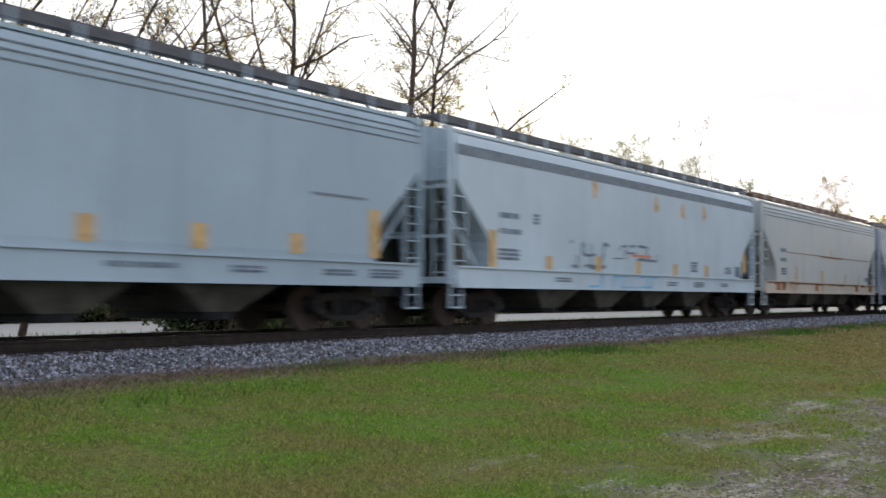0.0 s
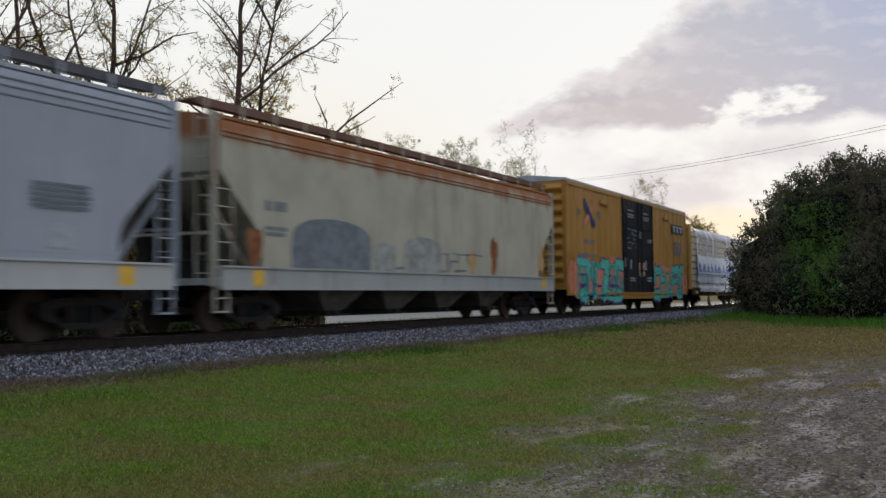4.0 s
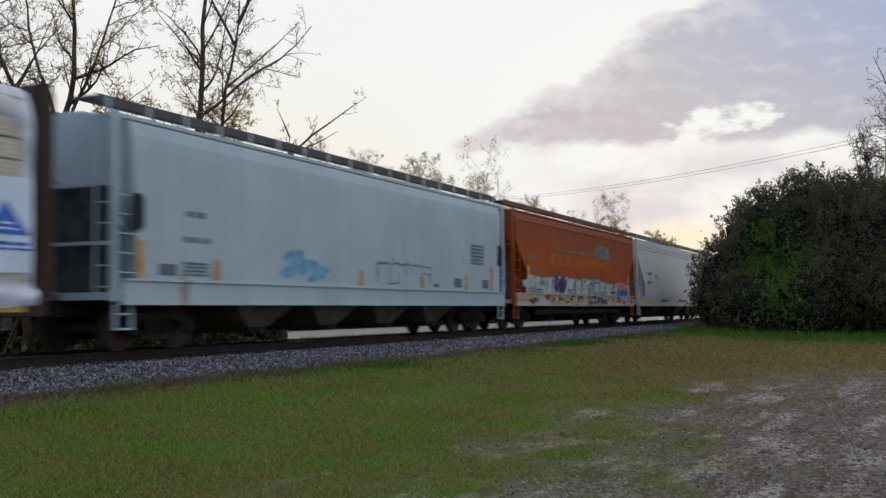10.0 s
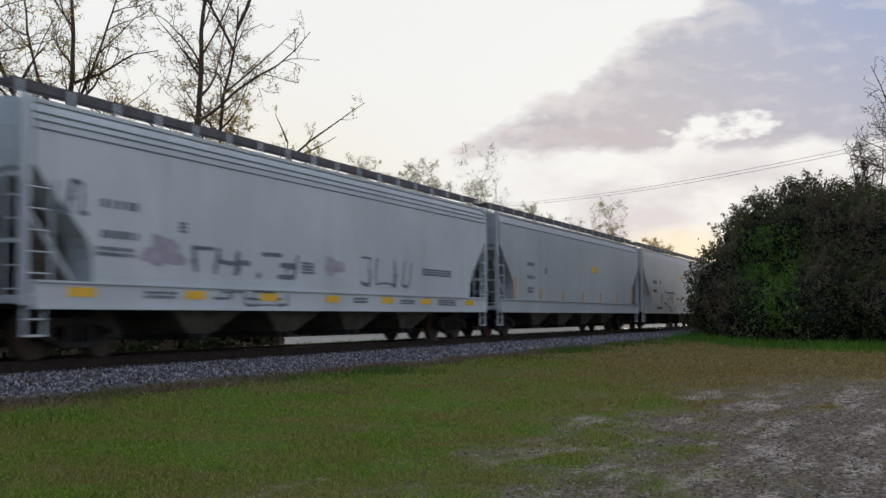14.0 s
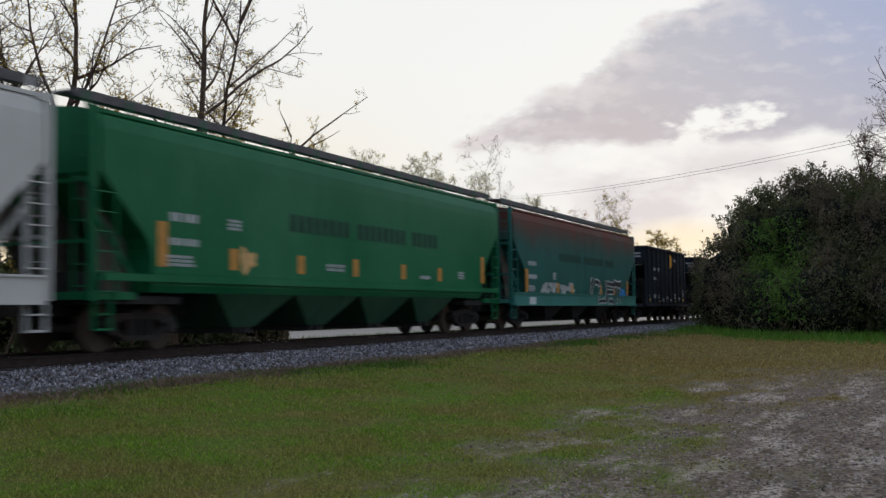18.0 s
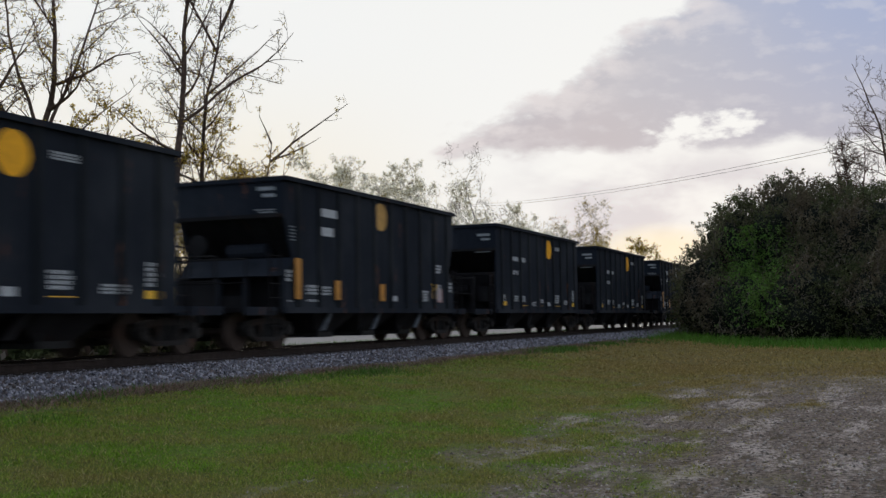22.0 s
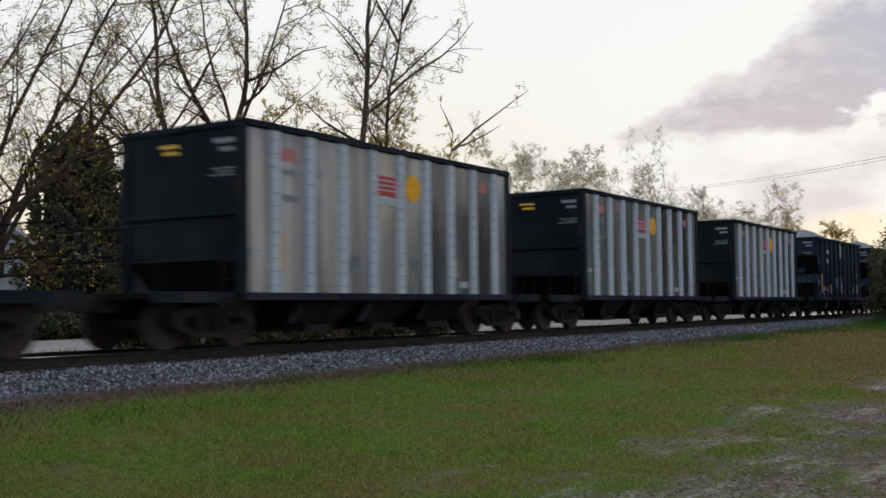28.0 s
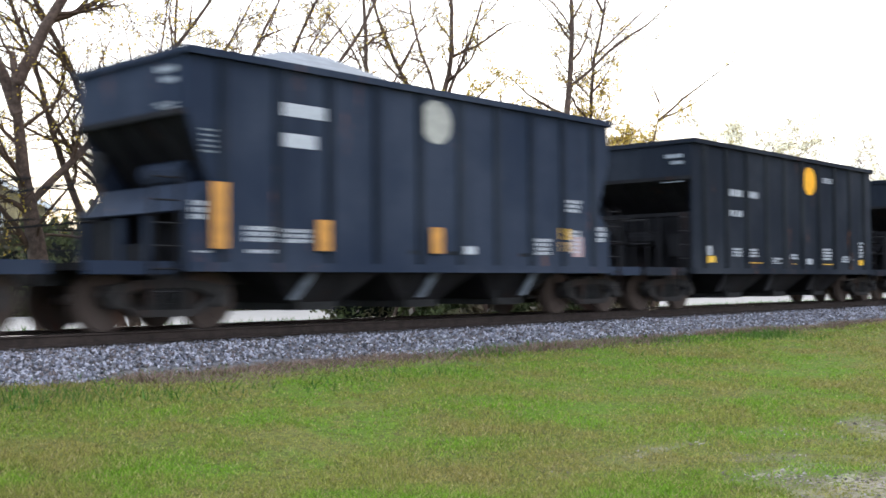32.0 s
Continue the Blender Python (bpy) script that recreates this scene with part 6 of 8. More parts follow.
        rod(bm, (ex, -1.3, 1.55), (ex, 1.3, 1.55), 0.018, 6)
        part("middle_rail", bm, dark, rail)
        for y in (-1.45, 1.45):
            ladder(car, e * (h + 0.3), y, 0, 0.45, 2.3, dark, 6)
    part("centre_sill", boxes((-he, he, -0.3, 0.3, 0.66, 0.98)), M_UNDER, car)
    bays = 3
    span = 2 * (h - 1.6)
    for i in range(bays):
        w = span / bays
        c = -span / 2 + (i + 0.5) * w
        bm = bmesh.new()
        lo = [bm.verts.new((c + a * 0.5, b * 1.0, 0.36)) for a, b in ((-1, -1), (1, -1), (1, 1), (-1, 1))]
        hi = [bm.verts.new((c + a * w * 0.49, b * 1.4, 0.92)) for a, b in ((-1, -1), (1, -1), (1, 1), (-1, 1))]
        bm.faces.new(lo[::-1])
        bm.faces.new(hi)
        for k in range(4):
            bm.faces.new((lo[k], lo[(k + 1) % 4], hi[(k + 1) % 4], hi[k]))
        bay = part("hopper_bay", bm, dark, car)
        part("outlet_gate", boxes((c - 0.42, c + 0.42, -1.05, 1.05, 0.24, 0.37), (c - 0.5, c - 0.44, -1.12, -1.02, 0.3, 0.75)), M_UNDER, bay)
        for y in (-1.42, 1.42):
            bm = bmesh.new()
            x = -3.1 + 2.9 * i if waisted else c - w * 0.5
            prism(bm, [(x + 0.3, 0.9), (x + 0.14, 0.9), (x - 0.3, 0.42), (x - 0.14, 0.42)], "y", y - 0.03, y + 0.03)
            part("chute_brace", bm, M_BRACE if waisted else dark, car)
    if load:
        heap(car, h, z1, *load, x0)
    running_gear(car, x0, h + 0.35 if not waisted else h, he + 0.05)
    return car


def round_mark(car, x, z, r, mat, y=-1.606, n=28):
    bm = bmesh.new()
    disc(bm, x, y - 0.003, z, r, 0.006, n)
    return part("round_mark", bm, mat, car)


def ribbon(bm, pts, w, y):
    for (xa, za), (xb, zb) in zip(pts, pts[1:]):
        dx, dz = xb - xa, zb - za
        k = math.hypot(dx, dz) or 1
        nx, nz = -dz / k * w / 2, dx / k * w / 2
        ex, ez = dx / k * w * 0.2, dz / k * w * 0.2
        q = [(xa + nx - ex, za + nz - ez), (xb + nx + ex, zb + nz + ez), (xb - nx + ex, zb - nz + ez), (xa - nx - ex, za - nz - ez)]
        bm.faces.new([bm.verts.new((a, y, b)) for a, b in q])


def scrawl(car, x0, x1, z0, z1, mat, letters, seed, w=0.09, y=-1.608, name="graffiti", label=""):
    """Sprayed tag: looping strokes, letter by letter, that spell nothing."""
    rnd = random.Random(seed)
    bm = bmesh.new()
    cw = (x1 - x0) / letters
    hh = z1 - z0
    for i in range(letters):
        cx = x0 + (i + 0.5) * cw
        skew = rnd.uniform(-0.05, 0.15) * cw

        def at(u, v):
            return (cx + (u - 1) * cw * 0.42 + skew * (v - 1) + rnd.uniform(-0.05, 0.05) * cw, z0 + hh * (0.08 + 0.42 * v) + rnd.uniform(-0.05, 0.05) * hh)

        for _ in range(rnd.choice((2, 3, 3))):
            u, v = rnd.choice((0, 2)), rnd.choice((0, 2))
            pts = [at(u, v)]
            for _k in range(rnd.choice((2, 3, 4))):
                if rnd.random() < 0.5:
                    u = rnd.choice((0, 1, 2))
                else:
                    v = rnd.choice((0, 1, 2))
                q = at(u, v)
                m = ((pts[-1][0] + q[0]) / 2 + rnd.uniform(-0.08, 0.08) * cw, (pts[-1][1] + q[1]) / 2 + rnd.uniform(-0.06, 0.06) * hh)
                pts += [m, q]
            ribbon(bm, pts, w * rnd.uniform(0.5, 1.1), y)
    return tagged(part(name, bm, mat, car, label), kind="stuff")


def blob(bm, cx, cz, rx, rz, rnd, y, n=26, rough=0.3, square=0.6):
    ph = [rnd.uniform(0, 6.28) for _ in range(3)]
    vs = []
    for k in range(n):
        a = k * math.tau / n
        c, s = math.cos(a), math.sin(a)
        q = (abs(c) ** 3 + abs(s) ** 3) ** (-1 / 3)
        r = (1 - square) + square * q
        r *= 1 + rough * 0.5 * math.sin(3 * a + ph[0]) + rough * 0.35 * math.sin(5 * a + ph[1]) + rough * 0.2 * math.sin(8 * a + ph[2])
        vs.append(bm.verts.new((cx + rx * r * c, y, cz + rz * r * s)))
    bm.faces.new(vs)


def burner(car, x0, x1, z0, z1, letters, seed, cloud, outline, fill, spots, y=-1.609, name="graffiti"):
    """A large sprayed piece: a cloud behind fat outlined letter shapes that spell nothing."""
    rnd = random.Random(seed)
    cw = (x1 - x0) / letters
    h = z1 - z0
    base = None
    if cloud:
        bm = bmesh.new()
        for i in range(letters + 1):
            blob(bm, x0 + i * cw, z0 + h * rnd.uniform(0.45, 0.6), cw * 0.75, h * 0.5, rnd, y - 0.0004 * i, 24, 0.2, 0.3)
        for v in bm.verts:
            v.co.z = max(v.co.z, z0)
        base = tagged(part(name, bm, cloud, car), kind="stuff")
    for k, (mat, grow) in enumerate(((outline, 1.16), (fill, 1.0))):
        bm = bmesh.new()
        r2 = random.Random(seed + 1)
        for i in range(letters):
            cx = x0 + (i + 0.5) * cw
            for _ in range(4):
                blob(bm, cx + r2.uniform(-0.22, 0.22) * cw, z0 + h * r2.uniform(0.25, 0.75), cw * r2.uniform(0.3, 0.5) * grow, h * r2.uniform(0.22, 0.4) * grow, r2,
                     y - 0.006 - 0.004 * k - 0.0003 * (i % 3), 22, 0.34)
        for v in bm.verts:
            v.co.z = max(v.co.z, z0)
        ob = tagged(part(name, bm, mat, base or car), kind="stuff")
        base = base or ob
    for j, mat in enumerate(spots):
        bm = bmesh.new()
        for i in range(letters * 2):
            blob(bm, x0 + rnd.random() * (x1 - x0), z0 + h * rnd.uniform(0.1, 0.9), cw * rnd.uniform(0.06, 0.16), h * rnd.uniform(0.06, 0.2), rnd, y - 0.0125 - 0.001 * j, 14, 0.5)
        tagged(part(name, bm, mat, base), kind="stuff")
    return base


def marks(car, rows, mat, seed=1, y=-1.606):
    """Stencilled lettering as bars: x, z of the lower corner, width, height, lines."""
    for k, (x, z, w, h, n) in enumerate(rows):
        script_bars(car, x, z, w, h, mat, y, n, seed + k)

# ---- the train, from front to back ----
ROLL = [258.006, -2.989, 6.0659, -1.0237, -0.4857]
M_RUSTWALK = paint("rusty_walkway", (0.14, 0.075, 0.05), 0.5, 0.5, 0.8, 9)
M_STAIN = plain("faded_orange_paint", (0.48, 0.30, 0.13), 0.7, 0, 0.25, 6)
M_GREYTAG = plain("sprayed_grey", (0.13, 0.15, 0.18), 0.7, 0, 0.3, 5)
M_BLUETAG = plain("sprayed_pale_blue", (0.18, 0.36, 0.52), 0.7, 0, 0.3, 5)
M_PURPLE = plain("sprayed_purple", (0.27, 0.20, 0.36), 0.7, 0, 0.25, 5)
M_PINK = plain("sprayed_salmon", (0.55, 0.20, 0.13), 0.6, 0, 0.25, 5)
M_TEAL = plain("sprayed_teal", (0.035, 0.30, 0.22), 0.6, 0, 0.3, 4)
M_MINT = plain("sprayed_mint", (0.10, 0.42, 0.34), 0.6, 0, 0.3, 5)
M_VIOLET = plain("sprayed_violet", (0.07, 0.03, 0.16), 0.6, 0, 0.3, 5)
M_CHROME = plain("sprayed_silver", (0.52, 0.55, 0.56), 0.5, 0, 0.2, 5)
M_BLACKTAG = plain("sprayed_black", (0.018, 0.02, 0.024), 0.6, 0, 0.3, 5)
M_BUFF = plain("buffed_white_paint", (0.40, 0.43, 0.40), 0.7, 0, 0.25, 3)
M_NAVY = plain("sprayed_navy", (0.03, 0.045, 0.14), 0.6, 0, 0.3, 5)
M_RED = plain("painted_red", (0.42, 0.03, 0.035), 0.55, 0, 0.2, 6)
M_SKYTAG = plain("sprayed_sky_blue", (0.03, 0.20, 0.50), 0.6, 0, 0.3, 5)
M_RUSTRUN = plain("rust_run", (0.24, 0.09, 0.035), 0.85, 0, 0.4, 4)
M_OLDWORD = plain("painted_out_word", (0.018, 0.05, 0.035), 0.75, 0, 0.35, 5)


def rusted_upper(name, base, rust, z0, z1, spread, streak):
    """Paint that has gone to rust along the top, with runs below it."""
    m, nt, b = shader(name)
    co = mapping(nt)
    rz = nt.nodes.new("ShaderNodeSeparateXYZ")
    nt.links.new(co, rz.inputs[0])
    patchy = blend(nt, streak, tex_noise(nt, co, 0.45, 4, 0.6), tex_noise(nt, mapping(nt, (1.5, 1, 0.22), (3, 0, 1)), 1.0, 6, 0.7))
    mx_ = nt.nodes.new("ShaderNodeMath")
    mx_.operation = "MULTIPLY_ADD"
    nt.links.new(patchy, mx_.inputs[0])
    mx_.inputs[1].default_value = spread
    nt.links.new(rz.outputs[2], mx_.inputs[2])
    fine = tex_noise(nt, co, 6.0, 5, 0.7)
    c_ = blend(nt, ramp(nt, tex_noise(nt, co, 0.6, 4, 0.6), 0.35, 0.65), base, tuple(v * 0.82 for v in base))
    c_ = blend(nt, ramp(nt, mx_.outputs[0], z0, z1), c_, blend(nt, fine, tuple(v * 0.75 for v in rust), tuple(v * 1.2 for v in rust)))
    c_ = blend(nt, times(nt, ramp(nt, tex_noise(nt, mapping(nt, (2, 2, 0.2)), 1.0, 5, 0.6), 0.5, 0.75), 0.4), c_, tuple(v * 0.3 for v in base))
    nt.links.new(c_, b.inputs["Base Color"])
    b.inputs["Roughness"].default_value = 0.65
    b.inputs["Specular IOR Level"].default_value = 0.2
    relief(nt, b, fine, 0.1, 0.01)
    return m


def repaint(car, mat):
    for ob in car.children:
        if ob.name.split(".")[0] in ("body", "roof_rail", "hatch"):
            ob.data.materials[0] = mat


def lettered_piece(car, x0, x1, z0, z1, letters, seed, cloud, outline, fill, w, rim=1.45, y=-1.609):
    """A sprayed piece: thick outlined strokes, letter by letter, that spell nothing, over a soft-edged cloud."""
    base = car
    if cloud:
        rnd = random.Random(seed)
        cw = (x1 - x0) / letters
        bm = bmesh.new()
        for i in range(letters + 1):
            blob(bm, x0 + i * cw, z0 + (z1 - z0) * rnd.uniform(0.45, 0.62), cw * 0.8, (z1 - z0) * rnd.uniform(0.42, 0.58), rnd, y - 0.0004 * i, 24, 0.25, 0.3)
        for v in bm.verts:
            v.co.z = max(v.co.z, z0)
        base = tagged(part("graffiti", bm, cloud, car), kind="stuff")
    scrawl(base, x0, x1, z0, z1, outline, letters, seed, w * rim, y - 0.005)
    scrawl(base, x0, x1, z0, z1, fill, letters, seed, w, y - 0.009)
    return base


def covered(key, centre, body_len, col, dirt, rust, label, patch=None, **kw):
    return covered_hopper(centre, body_len + 1.24, paint("paint_" + key, col, dirt, rust, 0.42, ord(key) - 96, spec=0.15 if key in "ojp" else 0.4, patch=patch), label, **kw)


def letters_row(car, x0, x1, z0, z1, mat, n, y=-1.606):
    """A word too blurred to read, as one bar for each letter."""
    bm = bmesh.new()
    w = (x1 - x0) / n
    for i in range(n):
        if i % 9 == 8:
            continue
        box(bm, x0 + i * w + 0.04, x0 + (i + 1) * w - 0.08, y - 0.004, y + 0.002, z0, z1)
    tagged(part("painted_word", bm, mat, car), kind="stuff")


# A: blue-grey
c = covered("a", 8.51, 20.1, (0.270, 0.328, 0.374), 0.25, 0.0, "blue-grey covered hopper car with faded amber stripes", walk_mat=M_WALK)
for x, z0, z1 in ((1.66, 1.47, 1.88), (3.9, 1.45, 1.87), (6.26, 1.45, 1.82), (8.55, 1.44, 2.4), (-1.0, 1.45, 1.88), (-4.0, 1.45, 1.85)):
    decal(c, "faded_stripe", x - 0.16, x + 0.16, z0, z1, M_STAIN)
decal(c, "painted_line", 6.66, 8.29, 2.57, 2.62, M_FADE)
marks(c, [(2.0, 1.08, 1.4, 0.12, 1), (4.6, 1.06, 0.8, 0.14, 2), (7.0, 1.05, 0.9, 0.14, 2), (8.4, 1.02, 1.0, 0.2, 3), (-2.0, 1.06, 1.5, 0.1, 1)], M_GREYTAG, 1, -1.632)
# B: pale with tags
c = covered("b", 30.07, 20.14, (0.380, 0.431, 0.471), 0.22, 0.0, "pale blue-grey covered hopper car with black tags and amber stripes", grooves=False, walk_mat=M_WALK)
for s in (-1, 1):
    part("roof_band", boxes((-10.05, 10.05, s * 1.601 - 0.004, s * 1.601 + 0.004, 3.86, 4.1)), M_FADE, c)
for x, z0, z1 in ((-8.53, 1.38, 2.25), (-5.8, 1.38, 1.72), (-3.0, 1.38, 1.8), (-0.35, 1.38, 1.75), (2.47, 1.38, 1.75), (5.2, 1.38, 1.77), (9.0, 1.6, 2.28)):
    decal(c, "faded_stripe", x - 0.16, x + 0.16, z0, z1, M_STAIN)
for x, z in ((1.0, 3.5), (3.1, 3.45), (-3.2, 3.65), (5.0, 3.5)):
    bm = bmesh.new()
    blob(bm, x, z, 0.14, 0.25, random.Random(int(x * 9)), -1.607, 16, 0.4)
    part("rust_patch", bm, M_STAIN, c)
marks(c, [(-8.2, 2.5, 1.0, 0.19, 1), (-8.2, 2.13, 1.0, 0.18, 1), (-8.25, 1.53, 0.95, 0.3, 3), (-6.58, 2.46, 0.28, 0.28, 3), (3.8, 1.5, 0.6, 0.35, 4), (7.0, 1.5, 0.6, 0.25, 3)], M_GREYTAG, 2)
decal(c, "red_line", -0.85, 0.62, 1.87, 1.94, M_PINK)
scrawl(c, -4.6, -2.4, 1.45, 2.2, M_GREYTAG, 3, 21, 0.1)
scrawl(c, -2.0, 1.1, 1.75, 2.2, M_GREYTAG, 4, 22, 0.07)
scrawl(c, -3.6, 1.0, 0.95, 1.3, M_BLUETAG, 6, 23, 0.06, -1.632)
marks(c, [(-5.5, 1.05, 0.9, 0.14, 2), (1.8, 1.02, 0.8, 0.16, 2), (4.0, 1.0, 0.9, 0.2, 3), (6.5, 1.04, 0.7, 0.14, 2)], M_FADE, 9, -1.632)
decal(c, "dark_plate", 8.0, 8.5, 1.42, 1.8, M_GREYTAG)
# C: pale, rust along the sill
c = covered("c", 50.41, 17.92, (0.414, 0.420, 0.414), 0.35, 0.12, "pale grey covered hopper car with rust streaks along its sill", patch=(0.44, 0.43, 0.40), sill=paint("paint_c_sill", (0.42, 0.36, 0.30), 0.4, 0.55, 0.6, 31), walk_mat=M_RUSTWALK)
decal(c, "seam", -6.2, 8.0, 2.54, 2.565, M_RUSTRUN)
decal(c, "rust_run", -1.2, 2.4, 2.5, 2.545, M_RUSTRUN, -1.609)
for x, z0, z1, w in ((-4.8, 1.4, 2.0, 0.2), (-1.0, 1.4, 1.9, 0.25), (0.6, 2.57, 2.9, 0.15), (3.0, 1.4, 1.8, 0.2), (5.5, 1.4, 1.75, 0.15)):
    decal(c, "rust_run", x - w / 2, x + w / 2, z0, z1, M_STAIN)
marks(c, [(-6.96, 2.49, 0.7, 0.2, 1), (-6.96, 2.1, 0.8, 0.2, 1), (-6.9, 1.6, 0.7, 0.3, 3), (6.8, 1.5, 0.8, 0.2, 2)], M_FADE, 3)
for x in (-7.6, -6.9, -2.2, 4.8, 7.6):
    decal(c, "rust_run", x, x + 0.5, 1.0, 1.33, M_RUSTRUN, -1.632)
rnd_ = random.Random(77)
bm = bmesh.new()
for k in range(34):
    blob(bm, -8.6 + k * 0.52 + rnd_.uniform(-0.2, 0.2), 1.325 - rnd_.uniform(0, 0.05), rnd_.uniform(0.15, 0.5), rnd_.uniform(0.02, 0.06), rnd_, -1.633 - 0.0003 * k, 16, 0.5)
tagged(part("rust_run", bm, M_RUSTRUN, c), kind="stuff")
# D: lilac grey
c = covered("d", 70.76, 19.74, (0.310, 0.328, 0.374), 0.3, 0.0, "lilac-grey covered hopper car with a purple tag", sill=paint("paint_d_sill", (0.42, 0.41, 0.40), 0.3, 0.0, 0.5, 32))
marks(c, [(-7.86, 2.62, 1.0, 0.24, 1), (-7.86, 2.18, 1.45, 0.2, 1), (-7.86, 1.5, 1.6, 0.32, 2), (-6.05, 2.41, 0.33, 0.24, 3)], M_INK, 4)
marks(c, [(6.42, 2.17, 1.3, 0.46, 5), (-5.2, 1.05, 2.0, 0.12, 1), (-0.6, 1.0, 2.0, 0.2, 2), (4.2, 1.05, 1.2, 0.12, 1)], M_FADE, 5, -1.632)
scrawl(c, -4.25, -3.35, 1.45, 1.95, M_INK, 2, 41, 0.09)
bm = bmesh.new()
blob(bm, -2.3, 1.66, 0.8, 0.2, random.Random(3), -1.607, 26, 0.4)
blob(bm, -1.1, 1.72, 0.6, 0.22, random.Random(4), -1.6075, 26, 0.4)
part("graffiti", bm, M_PURPLE, c)
scrawl(c, -0.1, 0.7, 1.5, 1.82, M_INK, 2, 42, 0.06)
scrawl(c, 0.84, 1.9, 1.52, 1.98, M_INK, 2, 43, 0.08)
for x, z0, z1 in ((-8.16, 1.45, 2.4), (-5.8, 1.46, 1.9), (-3.2, 1.42, 1.75), (3.0, 1.42, 1.8), (5.6, 1.42, 1.8)):
    decal(c, "faded_stripe", x - 0.13, x + 0.13, z0, z1, M_STAIN)
stripes(c, (-6.13, -2.1, 1.95, 5.4, 8.6), 0.95, 1.3, M_YELLOW, 0.4, -1.632)
decal(c, "white_plate", 6.8, 7.4, 1.56, 1.97, M_WHITE)
# E: tan with heavy rust
c = covered("e", 91.97, 19.73, (0.38, 0.34, 0.27), 0.4, 0.75, "cream covered hopper car heavily streaked with rust", grooves=False, walk_mat=M_RUSTWALK, sill=paint("paint_e_sill", (0.33, 0.33, 0.32), 0.4, 0.3, 0.6, 33))
repaint(c, rusted_upper("rusted_cream_side", (0.46, 0.42, 0.33), (0.30, 0.115, 0.042), 4.72, 5.2, 1.9, 0.75))
part("side_seam", boxes((-9.8, 9.8, -1.612, -1.59, 3.98, 4.01)), M_RUSTRUN, c)
part("side_seam", boxes((-9.8, 9.8, -1.612, -1.59, 4.08, 4.1)), M_RUSTRUN, c)
M_PATCH = plain("slate_patch", (0.17, 0.19, 0.21), 0.7, 0, 0.25, 4)
for x0, x1, z1 in ((-7.3, -3.7, 2.55), (-1.9, 0.4, 2.35), (-3.5, -2.4, 2.1)):
    bm = bmesh.new()
    n_, cx, hw = 14, (x0 + x1) / 2, (x1 - x0) / 2
    prism(bm, [(x0, 1.38), (x1, 1.38)] + [(cx + hw * math.cos(math.pi * k / n_), 1.9 + (z1 - 1.9) * math.sin(math.pi * k / n_) ** 0.6) for k in range(n_ + 1)], "y", -1.612, -1.604)
    part("painted_patch", bm, M_PATCH if x0 < -4 else plain("pale_patch", (0.30, 0.30, 0.28), 0.7, 0, 0.3, 4), c)
for k, (x, z0, z1) in enumerate(((4.3, 1.4, 2.6), (2.6, 1.4, 2.1), (-8.7, 1.4, 2.2), (8.6, 1.5, 2.4))):
    bm = bmesh.new()
    blob(bm, x, (z0 + z1) / 2, 0.28, (z1 - z0) / 2, random.Random(55 + k), -1.607, 22, 0.35, 0.2)
    part("rust_run", bm, M_STAIN if k % 2 else M_RUSTRUN, c)
scrawl(c, -3.0, 3.5, 1.4, 2.0, M_GREYTAG, 5, 51, 0.05)
marks(c, [(-8.3, 2.5, 0.8, 0.3, 1), (-8.3, 2.0, 0.8, 0.25, 2)], M_FADE, 6)
stripes(c, (-8.6, 8.8), 0.95, 1.3, M_YELLOW, 0.4, -1.632)

# F: box car
c = box_car(113.57, 21.3, "mustard yellow box car with black double doors and teal graffiti")
Y = -1.597
for sx in (-1, 1):
    bm = bmesh.new()
    a, b = (-7.95, -6.6) if sx > 0 else (-6.6, -7.95)
    ribbon(bm, [(a, 4.5), ((a + b) / 2, 4.03)], 0.26, Y - 0.002 * sx)
    ribbon(bm, [((a + b) / 2, 4.03), (b, 3.55)], 0.26, Y - 0.002 * sx)
    part("cross_emblem", bm, M_NAVY if sx > 0 else M_PINK, c)
marks(c, [(-8.06, 2.7, 1.5, 0.24, 1), (-8.7, 2.22, 2.5, 0.16, 1), (-8.9, 3.86, 0.6, 0.22, 2), (-6.3, 3.84, 0.6, 0.3, 3)], M_FADE, 7, Y)
marks(c, [(6.9, 3.25, 1.8, 0.2, 1), (7.0, 2.72, 1.7, 0.5, 4)], M_FADE, 8, Y)
decal(c, "emblem_plate", 6.64, 9.14, 3.88, 4.36, M_BLACKTAG, Y)
for x in (-5.2, 5.4):
    part("roof_latch", boxes((x - 0.5, x + 0.35, Y - 0.06, Y + 0.02, 4.5, 4.62), (x + 0.2, x + 0.4, Y - 0.09, Y + 0.02, 4.4, 4.62)), MATS["boxcar_yellow"], c)
bm = bmesh.new()
for k, x in enumerate((6.85, 7.6, 8.35)):
    box(bm, x, x + 0.6, Y - 0.012, Y - 0.006, 4.2, 4.28)
    box(bm, x + 0.2, x + 0.42, Y - 0.012, Y - 0.006, 3.96, 4.2)
part("emblem", bm, M_WHITE, c)
lettered_piece(c, -9.0, -2.6, 0.58, 2.15, 5, 61, M_PINK, M_VIOLET, M_MINT, 0.50, 1.35, Y - 0.002)
scrawl(c, -9.0, -2.6, 0.62, 2.0, M_TEAL, 6, 65, 0.14, Y - 0.016)
scrawl(c, -8.8, -2.8, 0.62, 1.6, M_VIOLET, 6, 66, 0.08, Y - 0.018)
decal(c, "graffiti", -5.8, -2.6, 0.57, 0.86, M_MINT, Y - 0.002)
decal(c, "graffiti", 3.0, 5.6, 0.57, 0.9, M_MINT, Y - 0.002)
